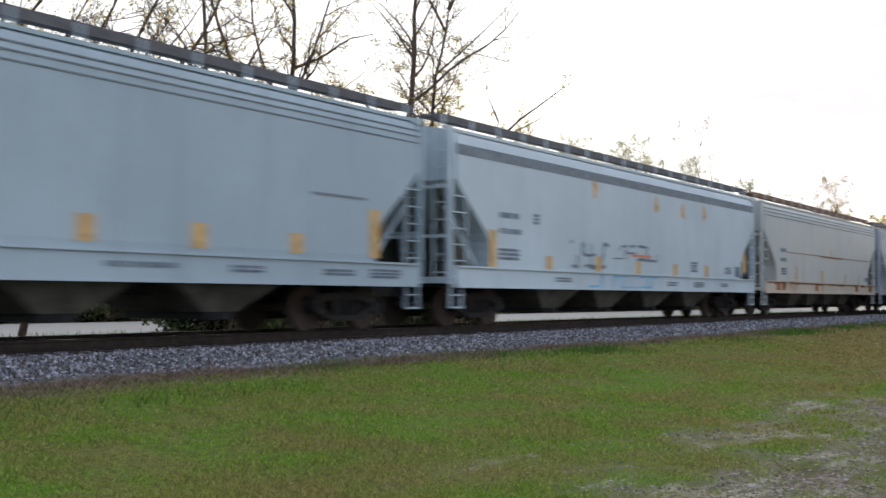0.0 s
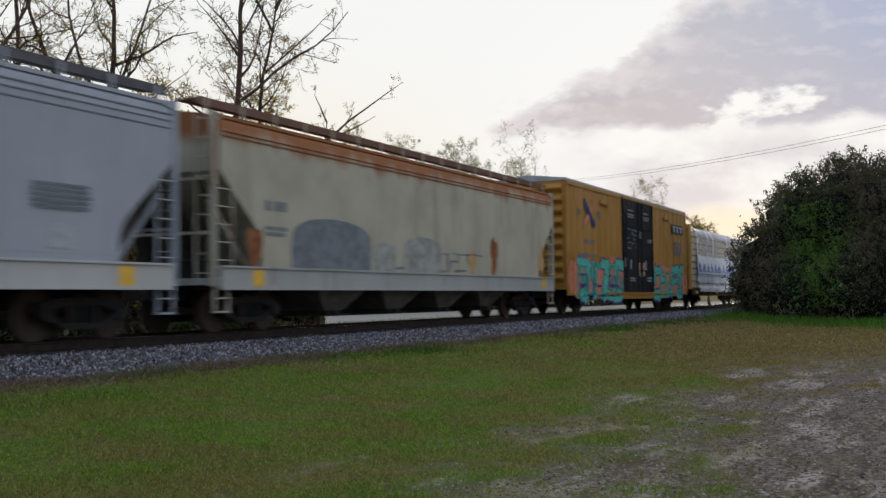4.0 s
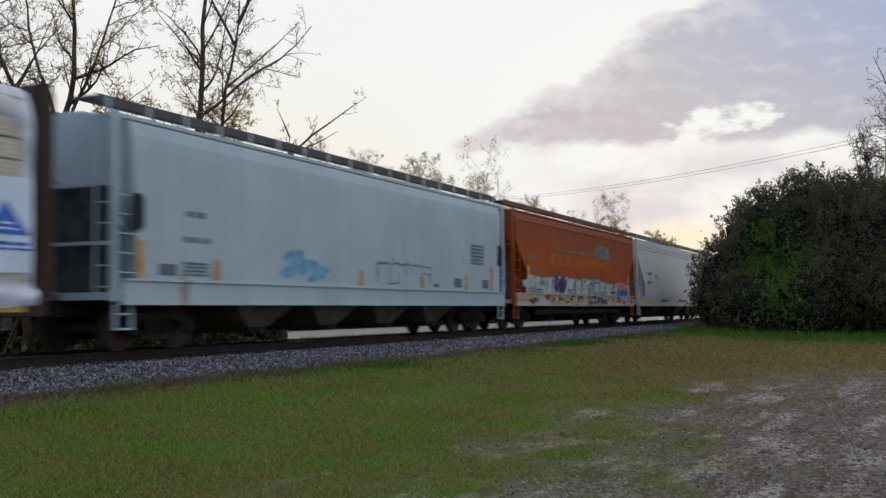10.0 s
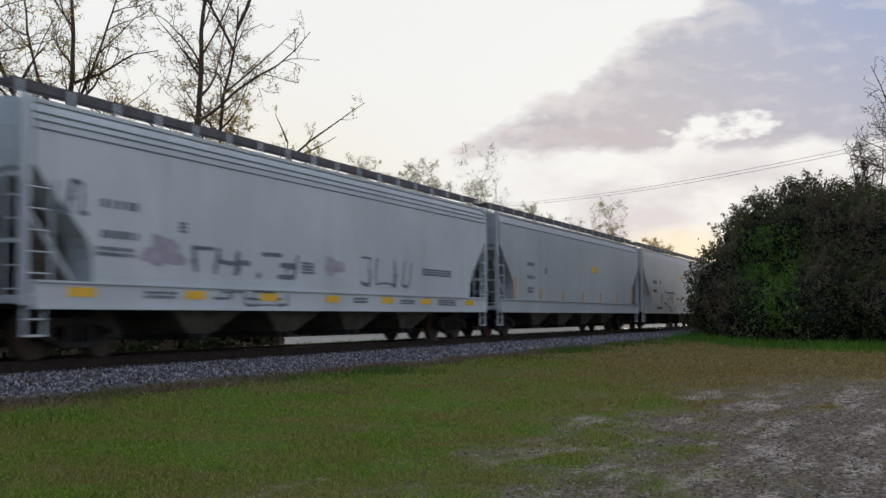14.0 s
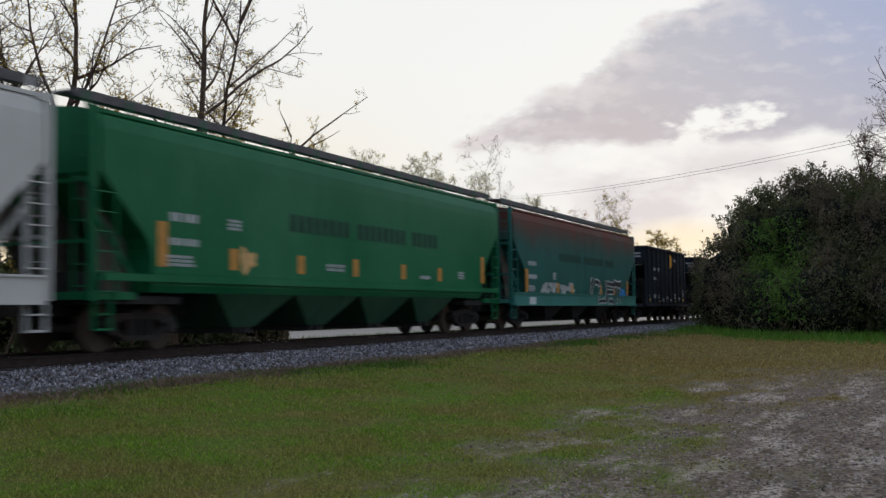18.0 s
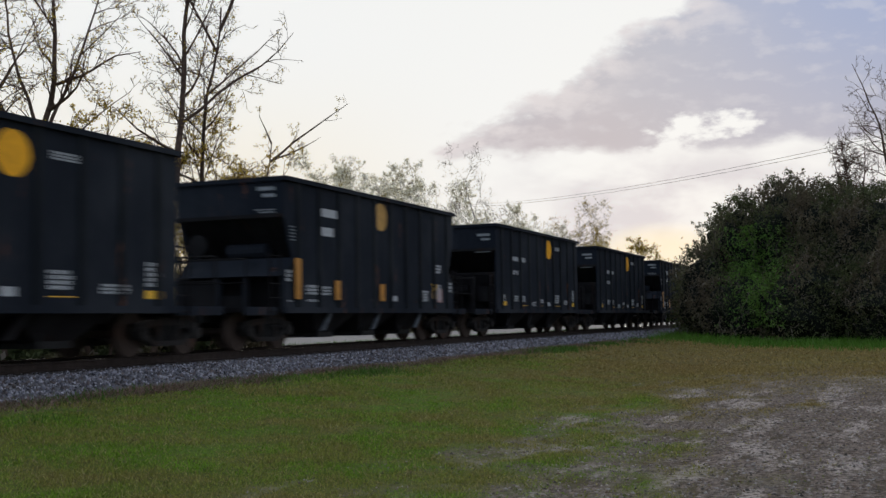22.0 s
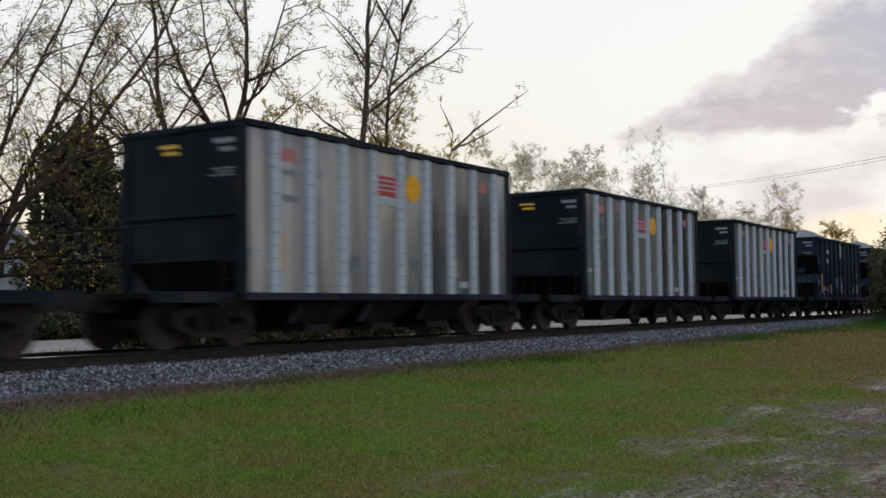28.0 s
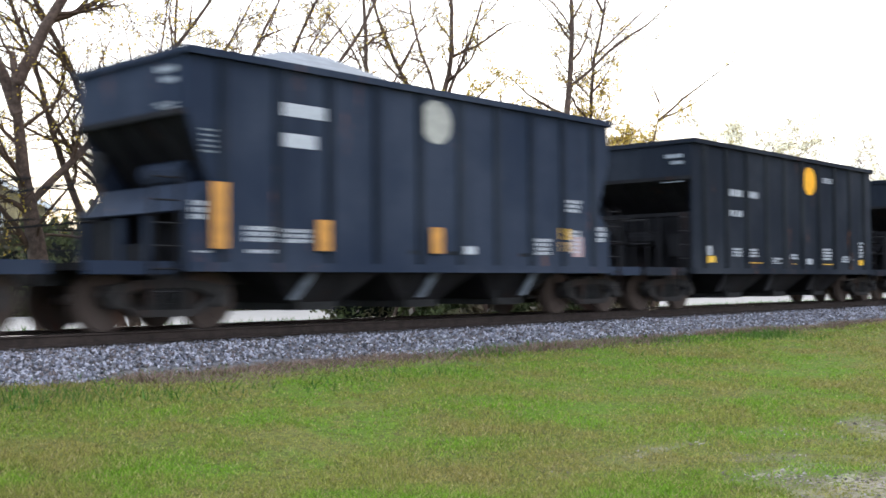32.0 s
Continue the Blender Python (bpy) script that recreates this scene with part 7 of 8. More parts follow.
lettered_piece(c, 2.9, 8.9, 0.60, 2.1, 5, 62, M_PINK, M_VIOLET, M_MINT, 0.44, 1.4, Y - 0.002)
scrawl(c, 3.0, 8.8, 0.65, 1.9, M_TEAL, 6, 67, 0.13, Y - 0.016)
YD = -1.636
for x0, x1 in ((-1.9, -0.72), (0.8, 1.9)):
    bm = bmesh.new()
    for k in range(4):
        o = 0.12 * abs(k - 1.5)
        box(bm, x0 + o * 0.6, x1 - o * 0.6, YD - 0.004, YD + 0.002, 4.2 + k * 0.1, 4.26 + k * 0.1)
    part("door_emblem", bm, M_DIM, c)
scrawl(c, -2.1, -0.3, 3.2, 3.7, M_FADE, 3, 63, 0.07, YD - 0.002)
scrawl(c, -1.9, -0.5, 2.8, 3.1, M_FADE, 2, 64, 0.06, YD - 0.002)
marks(c, [(-2.4, 1.95, 0.5, 0.4, 4), (-1.5, 1.3, 0.9, 0.2, 2), (0.1, 3.3, 0.4, 0.35, 3), (1.6, 3.1, 0.9, 0.25, 2), (1.5, 1.3, 0.8, 0.25, 2), (0.3, 1.5, 0.4, 0.2, 2)], M_DIM, 11, YD)
for x in (-1.35, 1.2):
    decal(c, "notice_plate", x - 0.13, x + 0.13, 1.8, 2.3, M_DIM, YD)
for x in (0.0, 0.8):
    decal(c, "yellow_plate", x - 0.1, x + 0.16, 1.6, 2.2, M_STAIN, YD)

# G, H: wrapped lumber
centre_beam_car(137.28, 25.6, (0.42, 0.24, 0.06), (0.25, 0.10, 0.05), "yellow centre-beam car loaded with plastic-wrapped lumber", 7)
centre_beam_car(163.38, 25.6, (0.040, 0.017, 0.013), (0.22, 0.06, 0.045), "red-brown centre-beam car loaded with plastic-wrapped lumber", 11)

# I: pale blue with closed ends
c = covered("i", 187.39, 20.19, (0.400, 0.476, 0.524), 0.25, 0.03, "pale blue covered hopper car with straight sides", grooves=False, closed_ends=True)
# Thin panels added at the lower ends; their colour holds shade and dirt.
M_LOWEREND = plain("shaded_grimy_end", (0.06, 0.065, 0.07), 0.85, 0, 0.4, 3)
for e in (-1, 1):
    part("end_panel", boxes((e * 10.1 - 0.012, e * 10.1 + 0.012, -1.45, 1.45, 1.15, 3.1)), M_LOWEREND, c, "added dark panel, shade and dirt of the lower end")
for x in (-9.7, 9.7):
    bm = bmesh.new()
    prism(bm, [(x - 0.22, 2.3), (x - 0.02, 2.25), (x + 0.2, 2.35), (x + 0.2, 2.9), (x + 0.05, 3.0), (x - 0.15, 2.95)], "y", -1.625, -1.6)
    part("end_port", bm, M_BLACKTAG, c, "dark opening beside the ladder")
marks(c, [(-8.19, 2.6, 0.7, 0.17, 1), (-8.28, 2.09, 0.9, 0.16, 1), (-8.28, 1.44, 0.85, 0.3, 4), (7.0, 2.2, 1.2, 0.7, 6)], M_FADE, 12)
decal(c, "dark_plate", -9.03, -8.5, 1.46, 1.68, M_GREYTAG)
decal(c, "dark_plate", 5.6, 6.2, 1.46, 1.75, M_GREYTAG)
decal(c, "dark_plate", 8.0, 8.6, 1.46, 1.75, M_GREYTAG)
bm = bmesh.new()
blob(bm, -3.9, 1.85, 0.7, 0.3, random.Random(7), -1.607, 26, 0.5)
blob(bm, -3.0, 1.7, 0.5, 0.22, random.Random(8), -1.6075, 26, 0.5)
part("graffiti", bm, M_BLUETAG, c)
scrawl(c, 0.2, 4.5, 1.45, 2.1, M_GREYTAG, 6, 71, 0.07)
for x, z1 in ((-9.6, 2.1), (-7.15, 1.82), (-0.7, 1.8), (3.2, 1.7), (6.6, 1.85), (8.9, 2.2)):
    decal(c, "faded_stripe", x - 0.13, x + 0.13, 1.4, z1, M_STAIN)
# J: orange
c = covered("j", 207.89, 18.06, (0.36, 0.072, 0.016), 0.4, 0.12, "rusty orange covered hopper car with a buffed strip of graffiti", grooves=False, walk_mat=M_RUSTWALK, bays=3,
            sill=paint("paint_j_sill", (0.42, 0.40, 0.37), 0.4, 0.65, 0.6, 34), bay=M_UNDER)
part("side_seam", boxes((-8.8, 8.8, -1.612, -1.59, 4.05, 4.075)), M_RUSTRUN, c)
bm = bmesh.new()
prism(bm, [(-8.0, 1.38), (8.0, 1.38), (8.0, 1.9), (6.5, 2.0), (4.0, 1.92), (1.5, 2.08), (-1.0, 2.0), (-3.5, 2.1), (-6.0, 1.98), (-7.6, 2.08), (-8.0, 1.8)], "y", -1.612, -1.603)
part("buffed_strip", bm, M_BUFF, c)
repaint(c, rusted_upper("faded_orange_side", (0.40, 0.085, 0.018), (0.27, 0.065, 0.022), 3.6, 5.2, 1.6, 0.6))
M_OUTLINE = plain("sprayed_dark_grey", (0.075, 0.085, 0.105), 0.65, 0, 0.3, 5)
M_PALEFILL = plain("sprayed_pale_grey", (0.26, 0.29, 0.31), 0.65, 0, 0.3, 5)
lettered_piece(c, -7.6, -5.4, 1.42, 2.1, 3, 81, None, M_OUTLINE, M_PALEFILL, 0.10, 1.7, -1.614)
burner(c, -4.9, -2.9, 1.4, 2.1, 2, 82, None, M_OUTLINE, M_NAVY, (M_BUFF, M_RED), -1.615)
lettered_piece(c, -2.6, 3.4, 1.40, 2.06, 6, 83, None, M_OUTLINE, M_PALEFILL, 0.13, 1.7, -1.614)
scrawl(c, 3.8, 5.2, 1.45, 1.98, M_OUTLINE, 2, 84, 0.13, -1.614)
burner(c, 5.7, 7.6, 1.62, 2.1, 3, 85, None, M_RED, M_PINK, (M_BUFF, M_RED), -1.615)
burner(c, 5.5, 7.8, 1.36, 1.66, 3, 86, None, M_NAVY, M_SKYTAG, (M_NAVY,), -1.63)
bm = bmesh.new()
blob(bm, 3.0, 3.36, 1.3, 0.3, random.Random(5), -1.609, 26, 0.12, 0.95)
part("painted_patch", bm, plain("worn_grey_green", (0.17, 0.18, 0.16), 0.75, 0, 0.4, 2.5), c)
decal(c, "painted_patch", -4.5, 2.4, 3.1, 3.25, plain("grey_overpaint", (0.22, 0.13, 0.08), 0.7, 0, 0.3, 3), -1.606)
decal(c, "painted_patch", -5.0, 5.0, 2.5, 2.95, plain("orange_touch_up", (0.40, 0.10, 0.018), 0.7, 0, 0.3, 2), -1.605)
marks(c, [(-7.52, 2.64, 0.8, 0.16, 1), (-7.52, 2.12, 0.9, 0.17, 1)], M_FADE, 13)
decal(c, "yellow_stripe", -7.8, -7.55, 1.6, 2.4, M_YELLOW)
decal(c, "yellow_stripe", 7.75, 7.95, 1.4, 2.4, M_STAIN)
rnd_ = random.Random(91)
for mat, n_, dy in ((M_RUSTRUN, 26, 0.0), (M_STAIN, 30, 0.012), (M_OUTLINE, 16, 0.024)):
    bm = bmesh.new()
    for k in range(n_):
        blob(bm, rnd_.uniform(-8.8, 8.8), rnd_.uniform(0.96, 1.30), rnd_.uniform(0.08, 0.38), rnd_.uniform(0.03, 0.13), rnd_, -1.63 - dy - 0.0004 * k, 16, 0.5)
    tagged(part("sill_stain", bm, mat, c), kind="stuff")
bm = bmesh.new()
rod(bm, (-6.3, -1.32, 0.66), (6.6, -1.32, 0.66), 0.13, 12)
part("discharge_pipe", bm, M_UNDER, c, "long black pipe below the sill")
decal(c, "white_plate", -8.5, -8.1, 1.6, 1.85, M_WHITE, -1.66)
# K: pale with yellow reflectors
c = covered("k", 228.47, 20.47, (0.455, 0.468, 0.474), 0.2, 0.0, "clean pale grey covered hopper car with yellow reflectors")
for x in (-9.5, -7.3, -4.55, -1.7, 1.63, 3.9, 6.9):
    decal(c, "reflector", x - 0.28, x + 0.28, 0.95, 1.07, M_YELLOW, -1.632)
decal(c, "yellow_corner", 8.6, 10.1, 0.93, 1.12, M_YELLOW, -1.632)
for x0, x1, sk in ((8.72, 8.95, 0.0), (-8.95, -8.72, 0.0)):
    decal(c, "yellow_edge", x0, x1, 1.4, 2.25, M_YELLOW, -1.606, "", sk)
decal(c, "yellow_corner", -10.1, -8.4, 0.93, 1.12, M_YELLOW, -1.632)
decal(c, "dark_plate", 6.64, 8.0, 1.58, 1.84, M_GREYTAG)
marks(c, [(6.58, 2.35, 1.9, 0.18, 2), (-8.2, 2.5, 1.0, 0.24, 1), (-8.2, 2.05, 0.9, 0.2, 1), (-6.2, 2.4, 0.25, 0.25, 3)], M_FADE, 14)
marks(c, [(0.0, 1.1, 2.8, 0.18, 2), (-5.0, 1.1, 2.0, 0.14, 1), (4.6, 1.08, 1.2, 0.14, 2)], M_FADE, 15, -1.632)
# L: blue-white with tags
c = covered("l", 250.89, 20.84, (0.449, 0.474, 0.513), 0.25, 0.0, "pale blue-white covered hopper car with grey tags and yellow reflectors")
marks(c, [(-8.78, 2.66, 1.0, 0.22, 1), (-8.77, 2.12, 1.0, 0.2, 1), (-8.9, 1.82, 1.05, 0.2, 2), (-6.51, 2.4, 0.27, 0.24, 3), (-1.8, 1.75, 0.6, 0.3, 4), (5.2, 1.95, 2.2, 0.22, 3)], M_GREYTAG, 16)
scrawl(c, -6.1, -2.0, 1.62, 2.2, M_GREYTAG, 5, 91, 0.12)
scrawl(c, 1.2, 4.4, 1.55, 2.35, M_GREYTAG, 3, 92, 0.1)
scrawl(c, -10.0, -9.1, 2.5, 3.15, M_GREYTAG, 2, 93, 0.08)
bm = bmesh.new()
blob(bm, -7.0, 2.0, 0.6, 0.28, random.Random(12), -1.607, 22, 0.4)
blob(bm, -0.2, 2.0, 0.5, 0.2, random.Random(13), -1.607, 22, 0.4)
part("graffiti", bm, plain("sprayed_pale_purple", (0.34, 0.30, 0.37), 0.7, 0, 0.2, 5), c)
stripes(c, (-9.28, -6.0, -3.25, -0.3, 2.8, 5.4, 8.9), 1.10, 1.27, M_YELLOW, 0.7, -1.632)
scrawl(c, -5.4, -2.4, 0.98, 1.3, M_GREYTAG, 5, 94, 0.05, -1.632)
marks(c, [(-7.6, 1.08, 1.0, 0.16, 2), (0.8, 1.08, 0.8, 0.16, 2), (3.6, 1.08, 1.0, 0.14, 2), (6.3, 1.06, 1.4, 0.2, 3)], M_FADE, 17, -1.632)
# M
c = covered("m", 273.32, 21.1, (0.350, 0.366, 0.390), 0.25, 0.0, "pale grey covered hopper car with a small yellow sign", grooves=False)
part("side_seam", boxes((-10.3, 10.3, -1.612, -1.59, 4.08, 4.1)), M_FADE, c)
marks(c, [(-7.6, 2.6, 0.9, 0.2, 1), (-7.6, 2.1, 1.0, 0.2, 1), (-7.6, 1.6, 0.8, 0.25, 2), (-5.4, 2.4, 0.25, 0.25, 3)], M_FADE, 18)
decal(c, "yellow_sign", 1.6, 2.4, 2.7, 3.0, M_YELLOW)
for x, z1 in ((-9.0, 2.2), (-6.0, 1.8), (-3.0, 1.8), (0.0, 1.8), (3.0, 1.8), (6.0, 1.8), (9.2, 2.3)):
    decal(c, "faded_stripe", x - 0.12, x + 0.12, 1.4, z1, M_STAIN)
# N
c = covered("n", 295.94, 21.2, (0.400, 0.396, 0.392), 0.2, 0.0, "off-white covered hopper car with grey tag and yellow sign", grooves=False, bay=M_BAY, gate=plain("gate_dull_red", (0.22, 0.035, 0.03), 0.7, 0, 0.3, 5))
sign = decal(c, "yellow_sign", -0.3, 0.58, 2.96, 3.24, M_YELLOW)
part("sign_text", boxes(*[(-0.24, 0.5, -1.614, -1.609, z, z + 0.022) for z in (3.0, 3.06, 3.12, 3.18)]), M_INK, sign)
scrawl(c, -5.3, -1.9, 1.4, 2.2, M_GREYTAG, 4, 101, 0.09)
scrawl(c, -5.0, -2.0, 1.0, 1.3, M_GREYTAG, 6, 102, 0.05, -1.632)
for x, z0, z1 in ((-5.97, 1.5, 2.04), (-3.08, 1.55, 2.1), (-0.06, 1.5, 2.04), (2.94, 1.5, 2.05), (6.0, 1.5, 2.05), (8.97, 1.5, 2.55), (-8.9, 1.5, 2.4)):
    decal(c, "faded_stripe", x - 0.14, x + 0.14, z0, z1, M_STAIN)
marks(c, [(7.02, 2.2, 0.8, 1.0, 8), (-6.44, 2.56, 0.32, 0.22, 3), (-1.5, 1.68, 0.6, 0.15, 1), (-8.3, 2.5, 1.0, 0.25, 1), (-8.3, 2.0, 1.0, 0.25, 1)], M_GREYTAG, 19)
decal(c, "red_line", 0.86, 2.75, 1.8, 1.85, M_PINK)
marks(c, [(-7.5, 1.1, 1.4, 0.14, 2), (0.3, 1.1, 1.0, 0.14, 2), (3.6, 1.08, 0.9, 0.16, 2), (7.0, 1.1, 0.8, 0.14, 2)], M_FADE, 20, -1.632)
# O: green
M_GREEN = (0.003, 0.105, 0.040)
# Bays take a darker green: shade under the car is put into it.
c = covered("o", 317.93, 20.04, M_GREEN, 0.3, 0.0, "deep green covered hopper car with faded dark lettering", grooves=False, deep=True, bay=paint("paint_o_bay", (0.005, 0.045, 0.020), 0.6, 0.0, 0.7, 35))
letters_row(c, -3.65, 4.9, 2.6, 3.0, M_OLDWORD, 23)
marks(c, [(-8.05, 2.46, 0.9, 0.24, 1), (-8.08, 2.0, 1.0, 0.2, 1), (-8.2, 1.62, 0.9, 0.24, 3), (-6.1, 2.45, 0.5, 0.25, 3), (-1.9, 1.7, 0.9, 0.2, 2), (3.6, 1.62, 0.7, 0.14, 1), (6.5, 1.7, 0.5, 0.25, 3)], M_WHITE, 21)
for x, z1 in ((-8.3, 2.5), (-5.9, 2.08), (-3.14, 2.05), (-0.4, 2.07), (2.47, 2.04), (5.03, 2.02), (8.6, 2.5)):
    decal(c, "amber_stripe", x - 0.14, x + 0.14, 1.62, z1, M_ORANGE)
bm = bmesh.new()
blob(bm, -5.4, 1.85, 0.3, 0.24, random.Random(21), -1.612, 18, 0.5)
part("paint_spatter", bm, M_STAIN, c)
# P: teal with rusty roof
c = covered("p", 338.9, 18.45, (0.016, 0.095, 0.082), 0.4, 0.1, "teal covered hopper car with rusted upper side and silver graffiti", grooves=False, bays=3, bay=M_UNDER,
            sill=paint("paint_p_sill", (0.03, 0.15, 0.13), 0.4, 0.2, 0.6, 36))
repaint(c, rusted_upper("rusted_teal_side", (0.016, 0.095, 0.082), (0.12, 0.032, 0.020), 3.7, 5.6, 1.9, 0.0))
letters_row(c, -3.75, 5.0, 2.7, 3.02, M_OLDWORD, 22)
marks(c, [(-7.62, 2.34, 0.9, 0.22, 1), (-7.62, 1.84, 1.05, 0.22, 1), (-7.62, 1.4, 0.75, 0.24, 3), (-4.6, 1.9, 0.4, 0.3, 3)], M_WHITE, 22)
for x, z1 in ((-7.85, 2.25), (-4.0, 1.8), (-2.0, 1.75), (2.6, 1.85), (5.0, 1.8), (7.6, 2.1)):
    decal(c, "amber_stripe", x - 0.14, x + 0.14, 1.4, z1, M_ORANGE)
bm = bmesh.new()
for k, x in enumerate((-5.6, -4.6, -3.2, -2.2)):
    blob(bm, x, 1.55 + 0.08 * (k % 2), 0.5, 0.2, random.Random(30 + k), -1.607 - 0.0004 * k, 18, 0.5)
part("painted_patch", bm, plain("weathered_patch", (0.28, 0.30, 0.30), 0.7, 0, 0.3, 4), c)
lettered_piece(c, 0.7, 6.2, 0.98, 2.0, 4, 111, None, M_CHROME, M_BLACKTAG, 0.24, 1.6, -1.634)
bm = bmesh.new()
blob(bm, 6.4, 1.5, 0.55, 0.2, random.Random(44), -1.652, 18, 0.5)
part("graffiti", bm, M_SKYTAG, c)
decal(c, "white_plate", -7.6, -6.85, 0.93, 1.2, M_CHROME, -1.632)


# ---- open hopper cars ----
def black_marks(c, disc_mat):
    yy = -1.534
    marks(c, [(x + 0.25, z, w, h, n) for x, z, w, h, n in [(-3.9, 2.78, 0.62, 0.24, 1), (-2.98, 2.78, 0.58, 0.24, 1), (-3.9, 2.27, 0.62, 0.22, 1), (1.7, 3.52, 0.85, 0.16, 3), (-3.8, 1.28, 0.5, 0.24, 3), (-2.95, 1.28, 0.5, 0.24, 3),
              (-1.58, 1.1, 0.55, 0.2, 3), (-0.46, 1.25, 0.4, 0.16, 2), (1.65, 1.25, 0.6, 0.36, 4), (3.0, 1.2, 0.8, 0.2, 3), (4.3, 1.35, 0.5, 0.5, 5)]], M_WHITE, 25, yy)
    round_mark(c, 1.05, 3.52, 0.40, disc_mat, yy)
    for x0, x1, z0, z1 in ((-5.2, -4.72, 1.08, 1.3), (-2.89, -2.24, 1.05, 1.16), (-0.46, -0.04, 1.05, 1.15), (1.65, 2.3, 1.05, 1.16), (4.28, 4.8, 1.07, 1.3)):
        decal(c, "reflector", x0 + 0.25, x1 + 0.25, z0, z1, M_YELLOW, yy)
    decal(c, "white_plate", 0.8, 1.15, 1.08, 1.3, M_WHITE, yy)
    decal(c, "white_plate", -4.95, -4.65, 1.32, 1.55, M_WHITE, yy)
    end_marks(c, -5.572)


def end_marks(c, x, z=3.5, mat=None):
    bm = bmesh.new()
    for y0, y1, zz, hh in ((-1.3, -0.8, z + 0.2, 0.09), (-1.3, -0.95, z + 0.04, 0.08), (-1.3, -0.75, z - 0.28, 0.025), (-1.3, -0.85, z - 0.34, 0.025), (-1.3, -0.7, z - 0.4, 0.025)):
        box(bm, x - 0.004, x + 0.002, y0, y1, zz, zz + hh)
    tagged(part("end_lettering", bm, mat or M_DIM, c), kind="stuff")


def slate_marks(c, tag=False, disc_mat=None):
    yy = -1.534
    decal(c, "white_plate", -3.62, -2.68, 3.32, 3.53, M_WHITE, yy)
    decal(c, "white_plate", -3.64, -2.93, 2.83, 3.05, M_WHITE, yy)
    round_mark(c, -0.08, 3.58, 0.40, disc_mat or M_PALEDISC, yy)
    for x0, x1, z0, z1 in ((-5.0, -4.72, 1.2, 2.19), (-2.97, -2.68, 1.2, 1.7), (-0.31, 0.0, 1.2, 1.67)):
        decal(c, "amber_stripe", x0, x1, z0, z1, M_ORANGE, yy - 0.075)
    for x in (-3.2, -0.1, 3.0):
        decal(c, "white_plate", x - 0.4, x + 0.4, 1.03, 1.14, M_WHITE, yy)
    marks(c, [(-4.34, 1.3, 0.56, 0.26, 3), (-3.6, 1.3, 0.56, 0.24, 3), (3.64, 2.1, 0.7, 0.28, 3), (2.7, 1.2, 0.6, 0.35, 4), (4.0, 1.25, 0.35, 0.5, 6), (-4.3, 1.05, 0.6, 0.15, 2)], M_WHITE, 26, yy)
    decal(c, "yellow_plate", 3.6, 3.95, 1.55, 1.78, M_YELLOW, yy)
    decal(c, "pink_plate", 4.05, 4.4, 1.2, 1.62, plain("faded_pink_plate", (0.36, 0.24, 0.24), 0.6, 0, 0.2, 8), yy + 0.0005)
    decal(c, "tan_plate", 3.6, 3.95, 1.3, 1.5, M_STAIN, yy)
    decal(c, "white_plate", 0.66, 0.98, 1.2, 1.35, M_WHITE, yy)
    end_marks(c, -5.422, 3.62)
    marks(c, [(-5.3, 1.6, 0.22, 0.3, 3), (-5.25, 1.05, 0.3, 0.12, 2), (4.95, 1.5, 0.3, 0.35, 3)], M_WHITE, 29, yy)
    bm = boxes(*[(-5.12, -4.9, yy - 0.006, yy + 0.002, z, z + 0.03) for z in (2.62, 2.7, 2.78, 2.86, 2.94)])
    tagged(part("lettering", bm, M_FADE, c), kind="stuff")
    if tag:
        burner(c, -1.45, -0.8, 1.4, 2.1, 1, 121, None, M_VIOLET, M_SKYTAG, (M_CHROME, M_RED), yy - 0.003)
        burner(c, -0.4, 0.33, 1.3, 2.1, 1, 122, None, M_RED, M_SKYTAG, (M_PURPLE, M_RED), yy - 0.003)


def silver_marks(c):
    yy = -1.535
    decal(c, "red_panel", -0.88, -0.1, 3.1, 3.52, M_RED, yy)
    bm = boxes(*[(-0.86 + 0.03 * k, -0.12, yy - 0.01, yy - 0.005, z, z + 0.035) for k, z in enumerate((3.2, 3.3, 3.41))], (-0.88, -0.1, yy - 0.008, yy - 0.004, 2.9, 3.06))
    tagged(part("panel_print", bm, M_WHITE, c), kind="stuff")
    round_mark(c, 0.55, 3.34, 0.30, M_DISC, yy)
    decal(c, "red_panel", -3.95, -3.5, 3.5, 3.74, plain("faded_red", (0.42, 0.16, 0.14), 0.6, 0, 0.25, 6), yy)
    decal(c, "red_panel", 3.5, 3.85, 3.5, 3.74, MATS["faded_red"], yy)
    marks(c, [(-4.0, 3.2, 0.5, 0.14, 1), (-3.1, 3.24, 0.4, 0.14, 1), (-3.9, 2.68, 0.45, 0.17, 1), (-3.1, 2.7, 0.4, 0.17, 1), (-1.95, 1.45, 0.5, 0.3, 3), (0.3, 1.5, 0.4, 0.3, 3)], M_FADE, 27, yy)
    for x, z0, z1 in ((-3.95, 1.45, 2.12), (-2.05, 1.38, 1.86), (0.2, 1.4, 1.8), (2.3, 1.4, 1.8), (4.35, 1.4, 2.05)):
        decal(c, "faded_stripe", x - 0.1, x + 0.1, z0, z1, M_STAIN, yy)
    decal(c, "white_plate", 2.5, 2.9, 1.15, 1.3, M_WHITE, yy)
    end_marks(c, -4.968, 3.55)
    bm = boxes((-4.972, -4.964, 0.1, 0.6, 3.75, 3.82), (-4.972, -4.964, 0.1, 0.5, 3.62, 3.69))
    part("end_lettering", bm, M_YELLOW, c)
    decal(c, "end_plate", -4.7, -4.5, 1.7, 1.8, M_WHITE, yy)


HEAPED = "black open-top hopper car with a yellow disc"
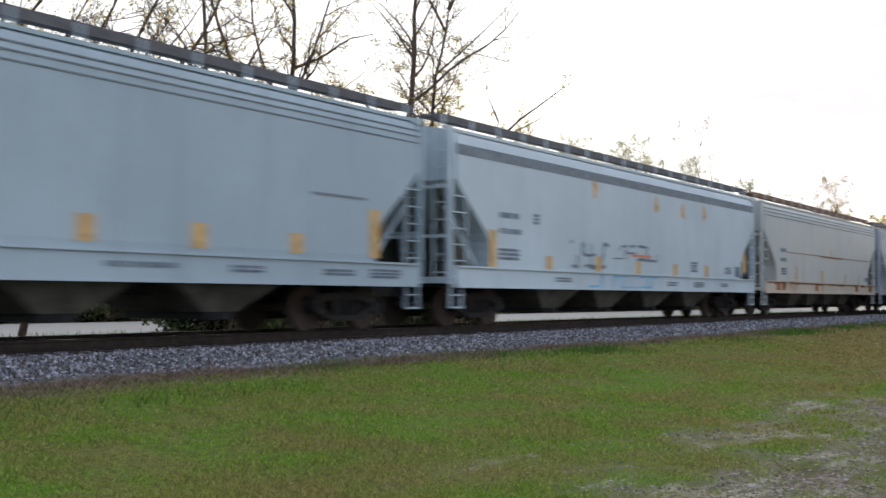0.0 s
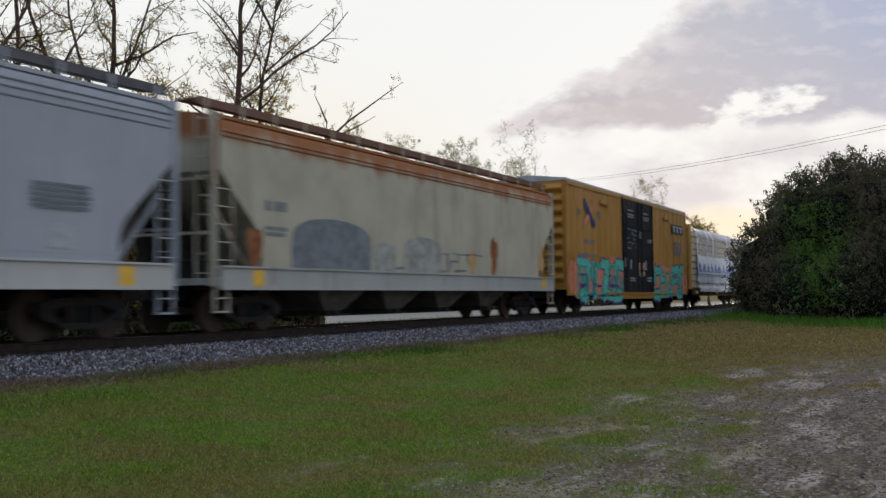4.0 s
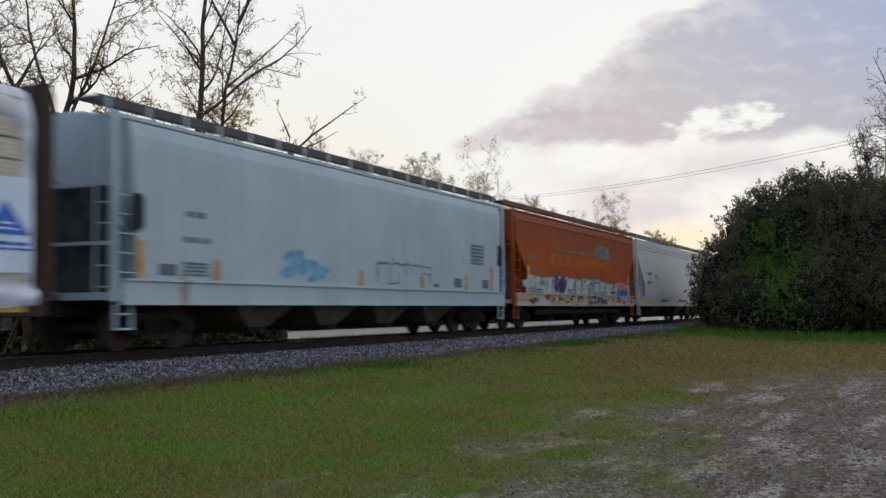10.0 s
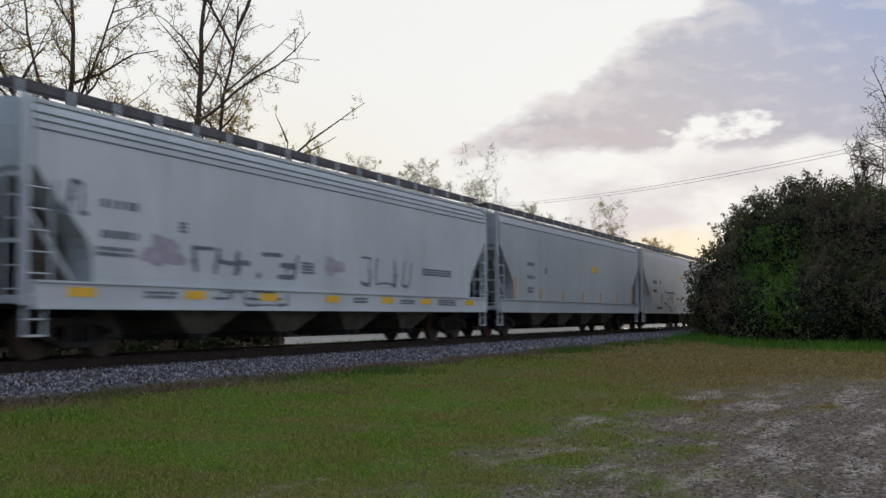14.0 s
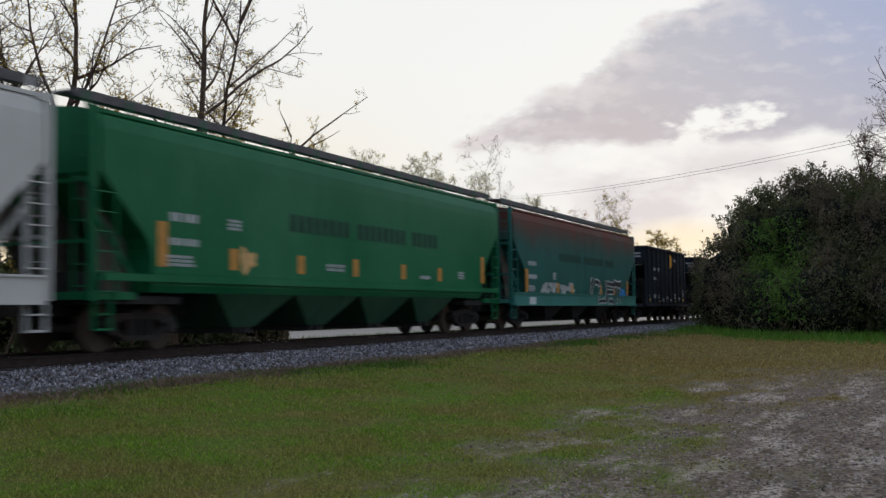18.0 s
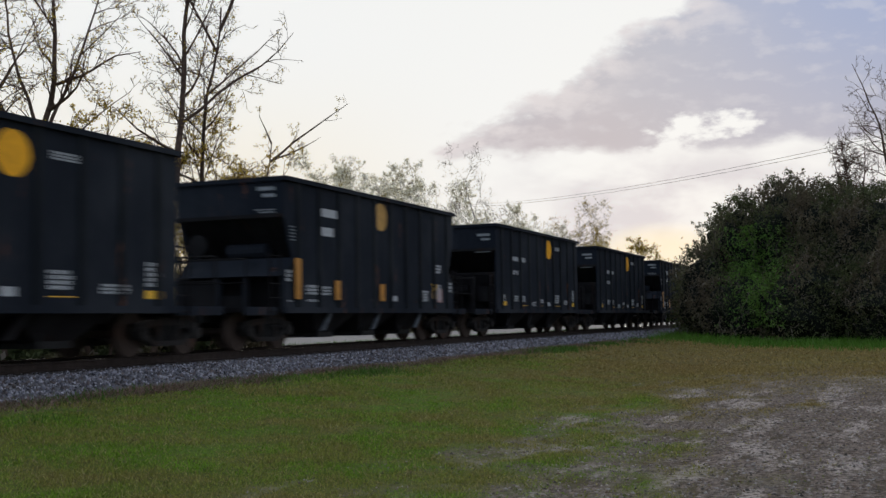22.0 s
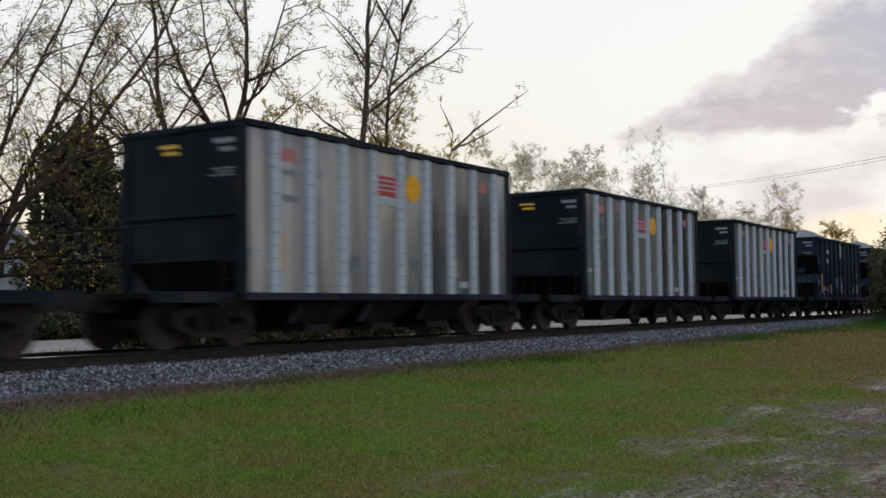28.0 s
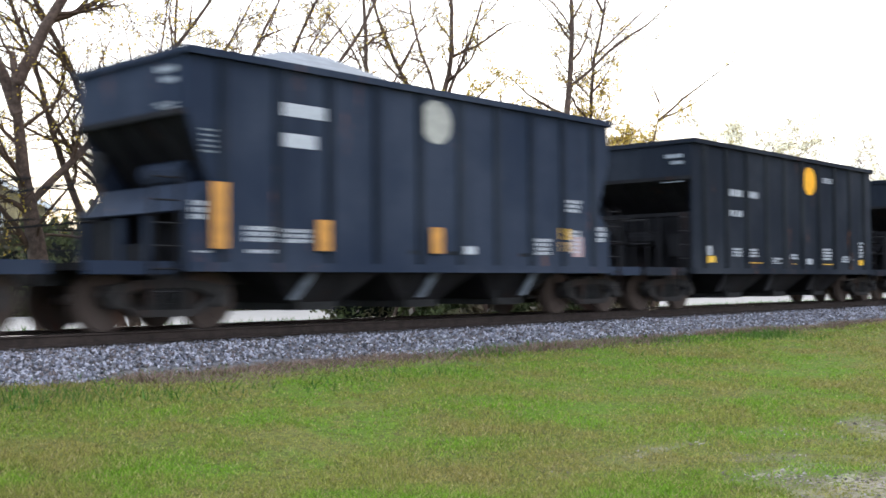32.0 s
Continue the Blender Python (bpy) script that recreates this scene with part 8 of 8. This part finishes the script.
PALE_LOAD, DARK_LOAD = (0.8, M_DUST, "heaped pale gravel load"), (0.34, M_COAL, "low heap of dark gravel")


def slate_car(x, main, label, tag=False, disc_mat=None, load=PALE_LOAD, group="waisted hopper cars"):
    slate_marks(open_hopper(x, 10.76, main, label, load=load, waisted=True, rib_x=-4.77, rib_step=1.06, platform=1.62, group=group), tag, disc_mat)


for i, x in enumerate((356.45, 371.55, 386.67, 401.86, 416.57, 432.06)):
    if i == 2:
        slate_car(x, M_BLACKCAR, "dull black hopper car with a faded orange disc", False, plain("faded_orange_disc", (0.42, 0.24, 0.07), 0.6, 0, 0.2, 6), DARK_LOAD)
    elif i == 5:
        slate_car(x, M_BLACKCAR, "dull black hopper car with a faded pale disc", False, None, DARK_LOAD)
    else:
        black_marks(open_hopper(x, 11.05, M_BLACKCAR, HEAPED, rib_x=-5.0, load=DARK_LOAD), M_DISC)
for x in (446.63, 461.5, 476.89, 491.5, 505.98):
    silver_marks(open_hopper(x, 9.84, M_ALU, "stained aluminium open-top hopper car with black ends", silver=True, ribs=8, platform=2.2, group="aluminium hopper cars"))
for i, x in enumerate((520.77, 535.04)):
    slate_car(x, M_SLATE, "slate hopper car heaped with pale gravel" + (" and small bright graffiti" if i == 0 else ""), i == 0)
for x in (549.55, 564.3):
    black_marks(open_hopper(x, 11.05, M_BLACKCAR, HEAPED, rib_x=-5.0, load=DARK_LOAD), M_DISC)


# ---- movement ----
def travelled(t):
    """Metres that the train has rolled by t seconds."""
    u = t / 16
    return sum(c * u ** (k + 1) for k, c in enumerate(ROLL))


def motions():
    for car, x0 in CARS:
        walk(car, [(t, pose(x0 - travelled(t), TRACK_Y, RAIL_Z)) for t in range(0, 33)])
    for axle, x0, y, z, dx in AXLES:
        rows, last = [], None
        for f in range(0, 32 * FPS + 1):
            t = f / FPS
            x = x0 + dx - travelled(t)
            if -8 < x < 76:
                if not rows and f:
                    rows.append((0, pose(dx, y, z, 0, 0, 0)))
                    first = x / 0.4572
                if not rows:
                    first = x / 0.4572
                last = math.degrees(x / 0.4572 - first)
                rows.append((t, pose(dx, y, z, 0, last, 0)))
        if not rows:
            rows = [(0, pose(dx, y, z))]
        if rows[-1][0] < 32:
            rows.append((32.0, pose(dx, y, z, 0, last or 0, 0)))
        walk(axle, rows)


motions()
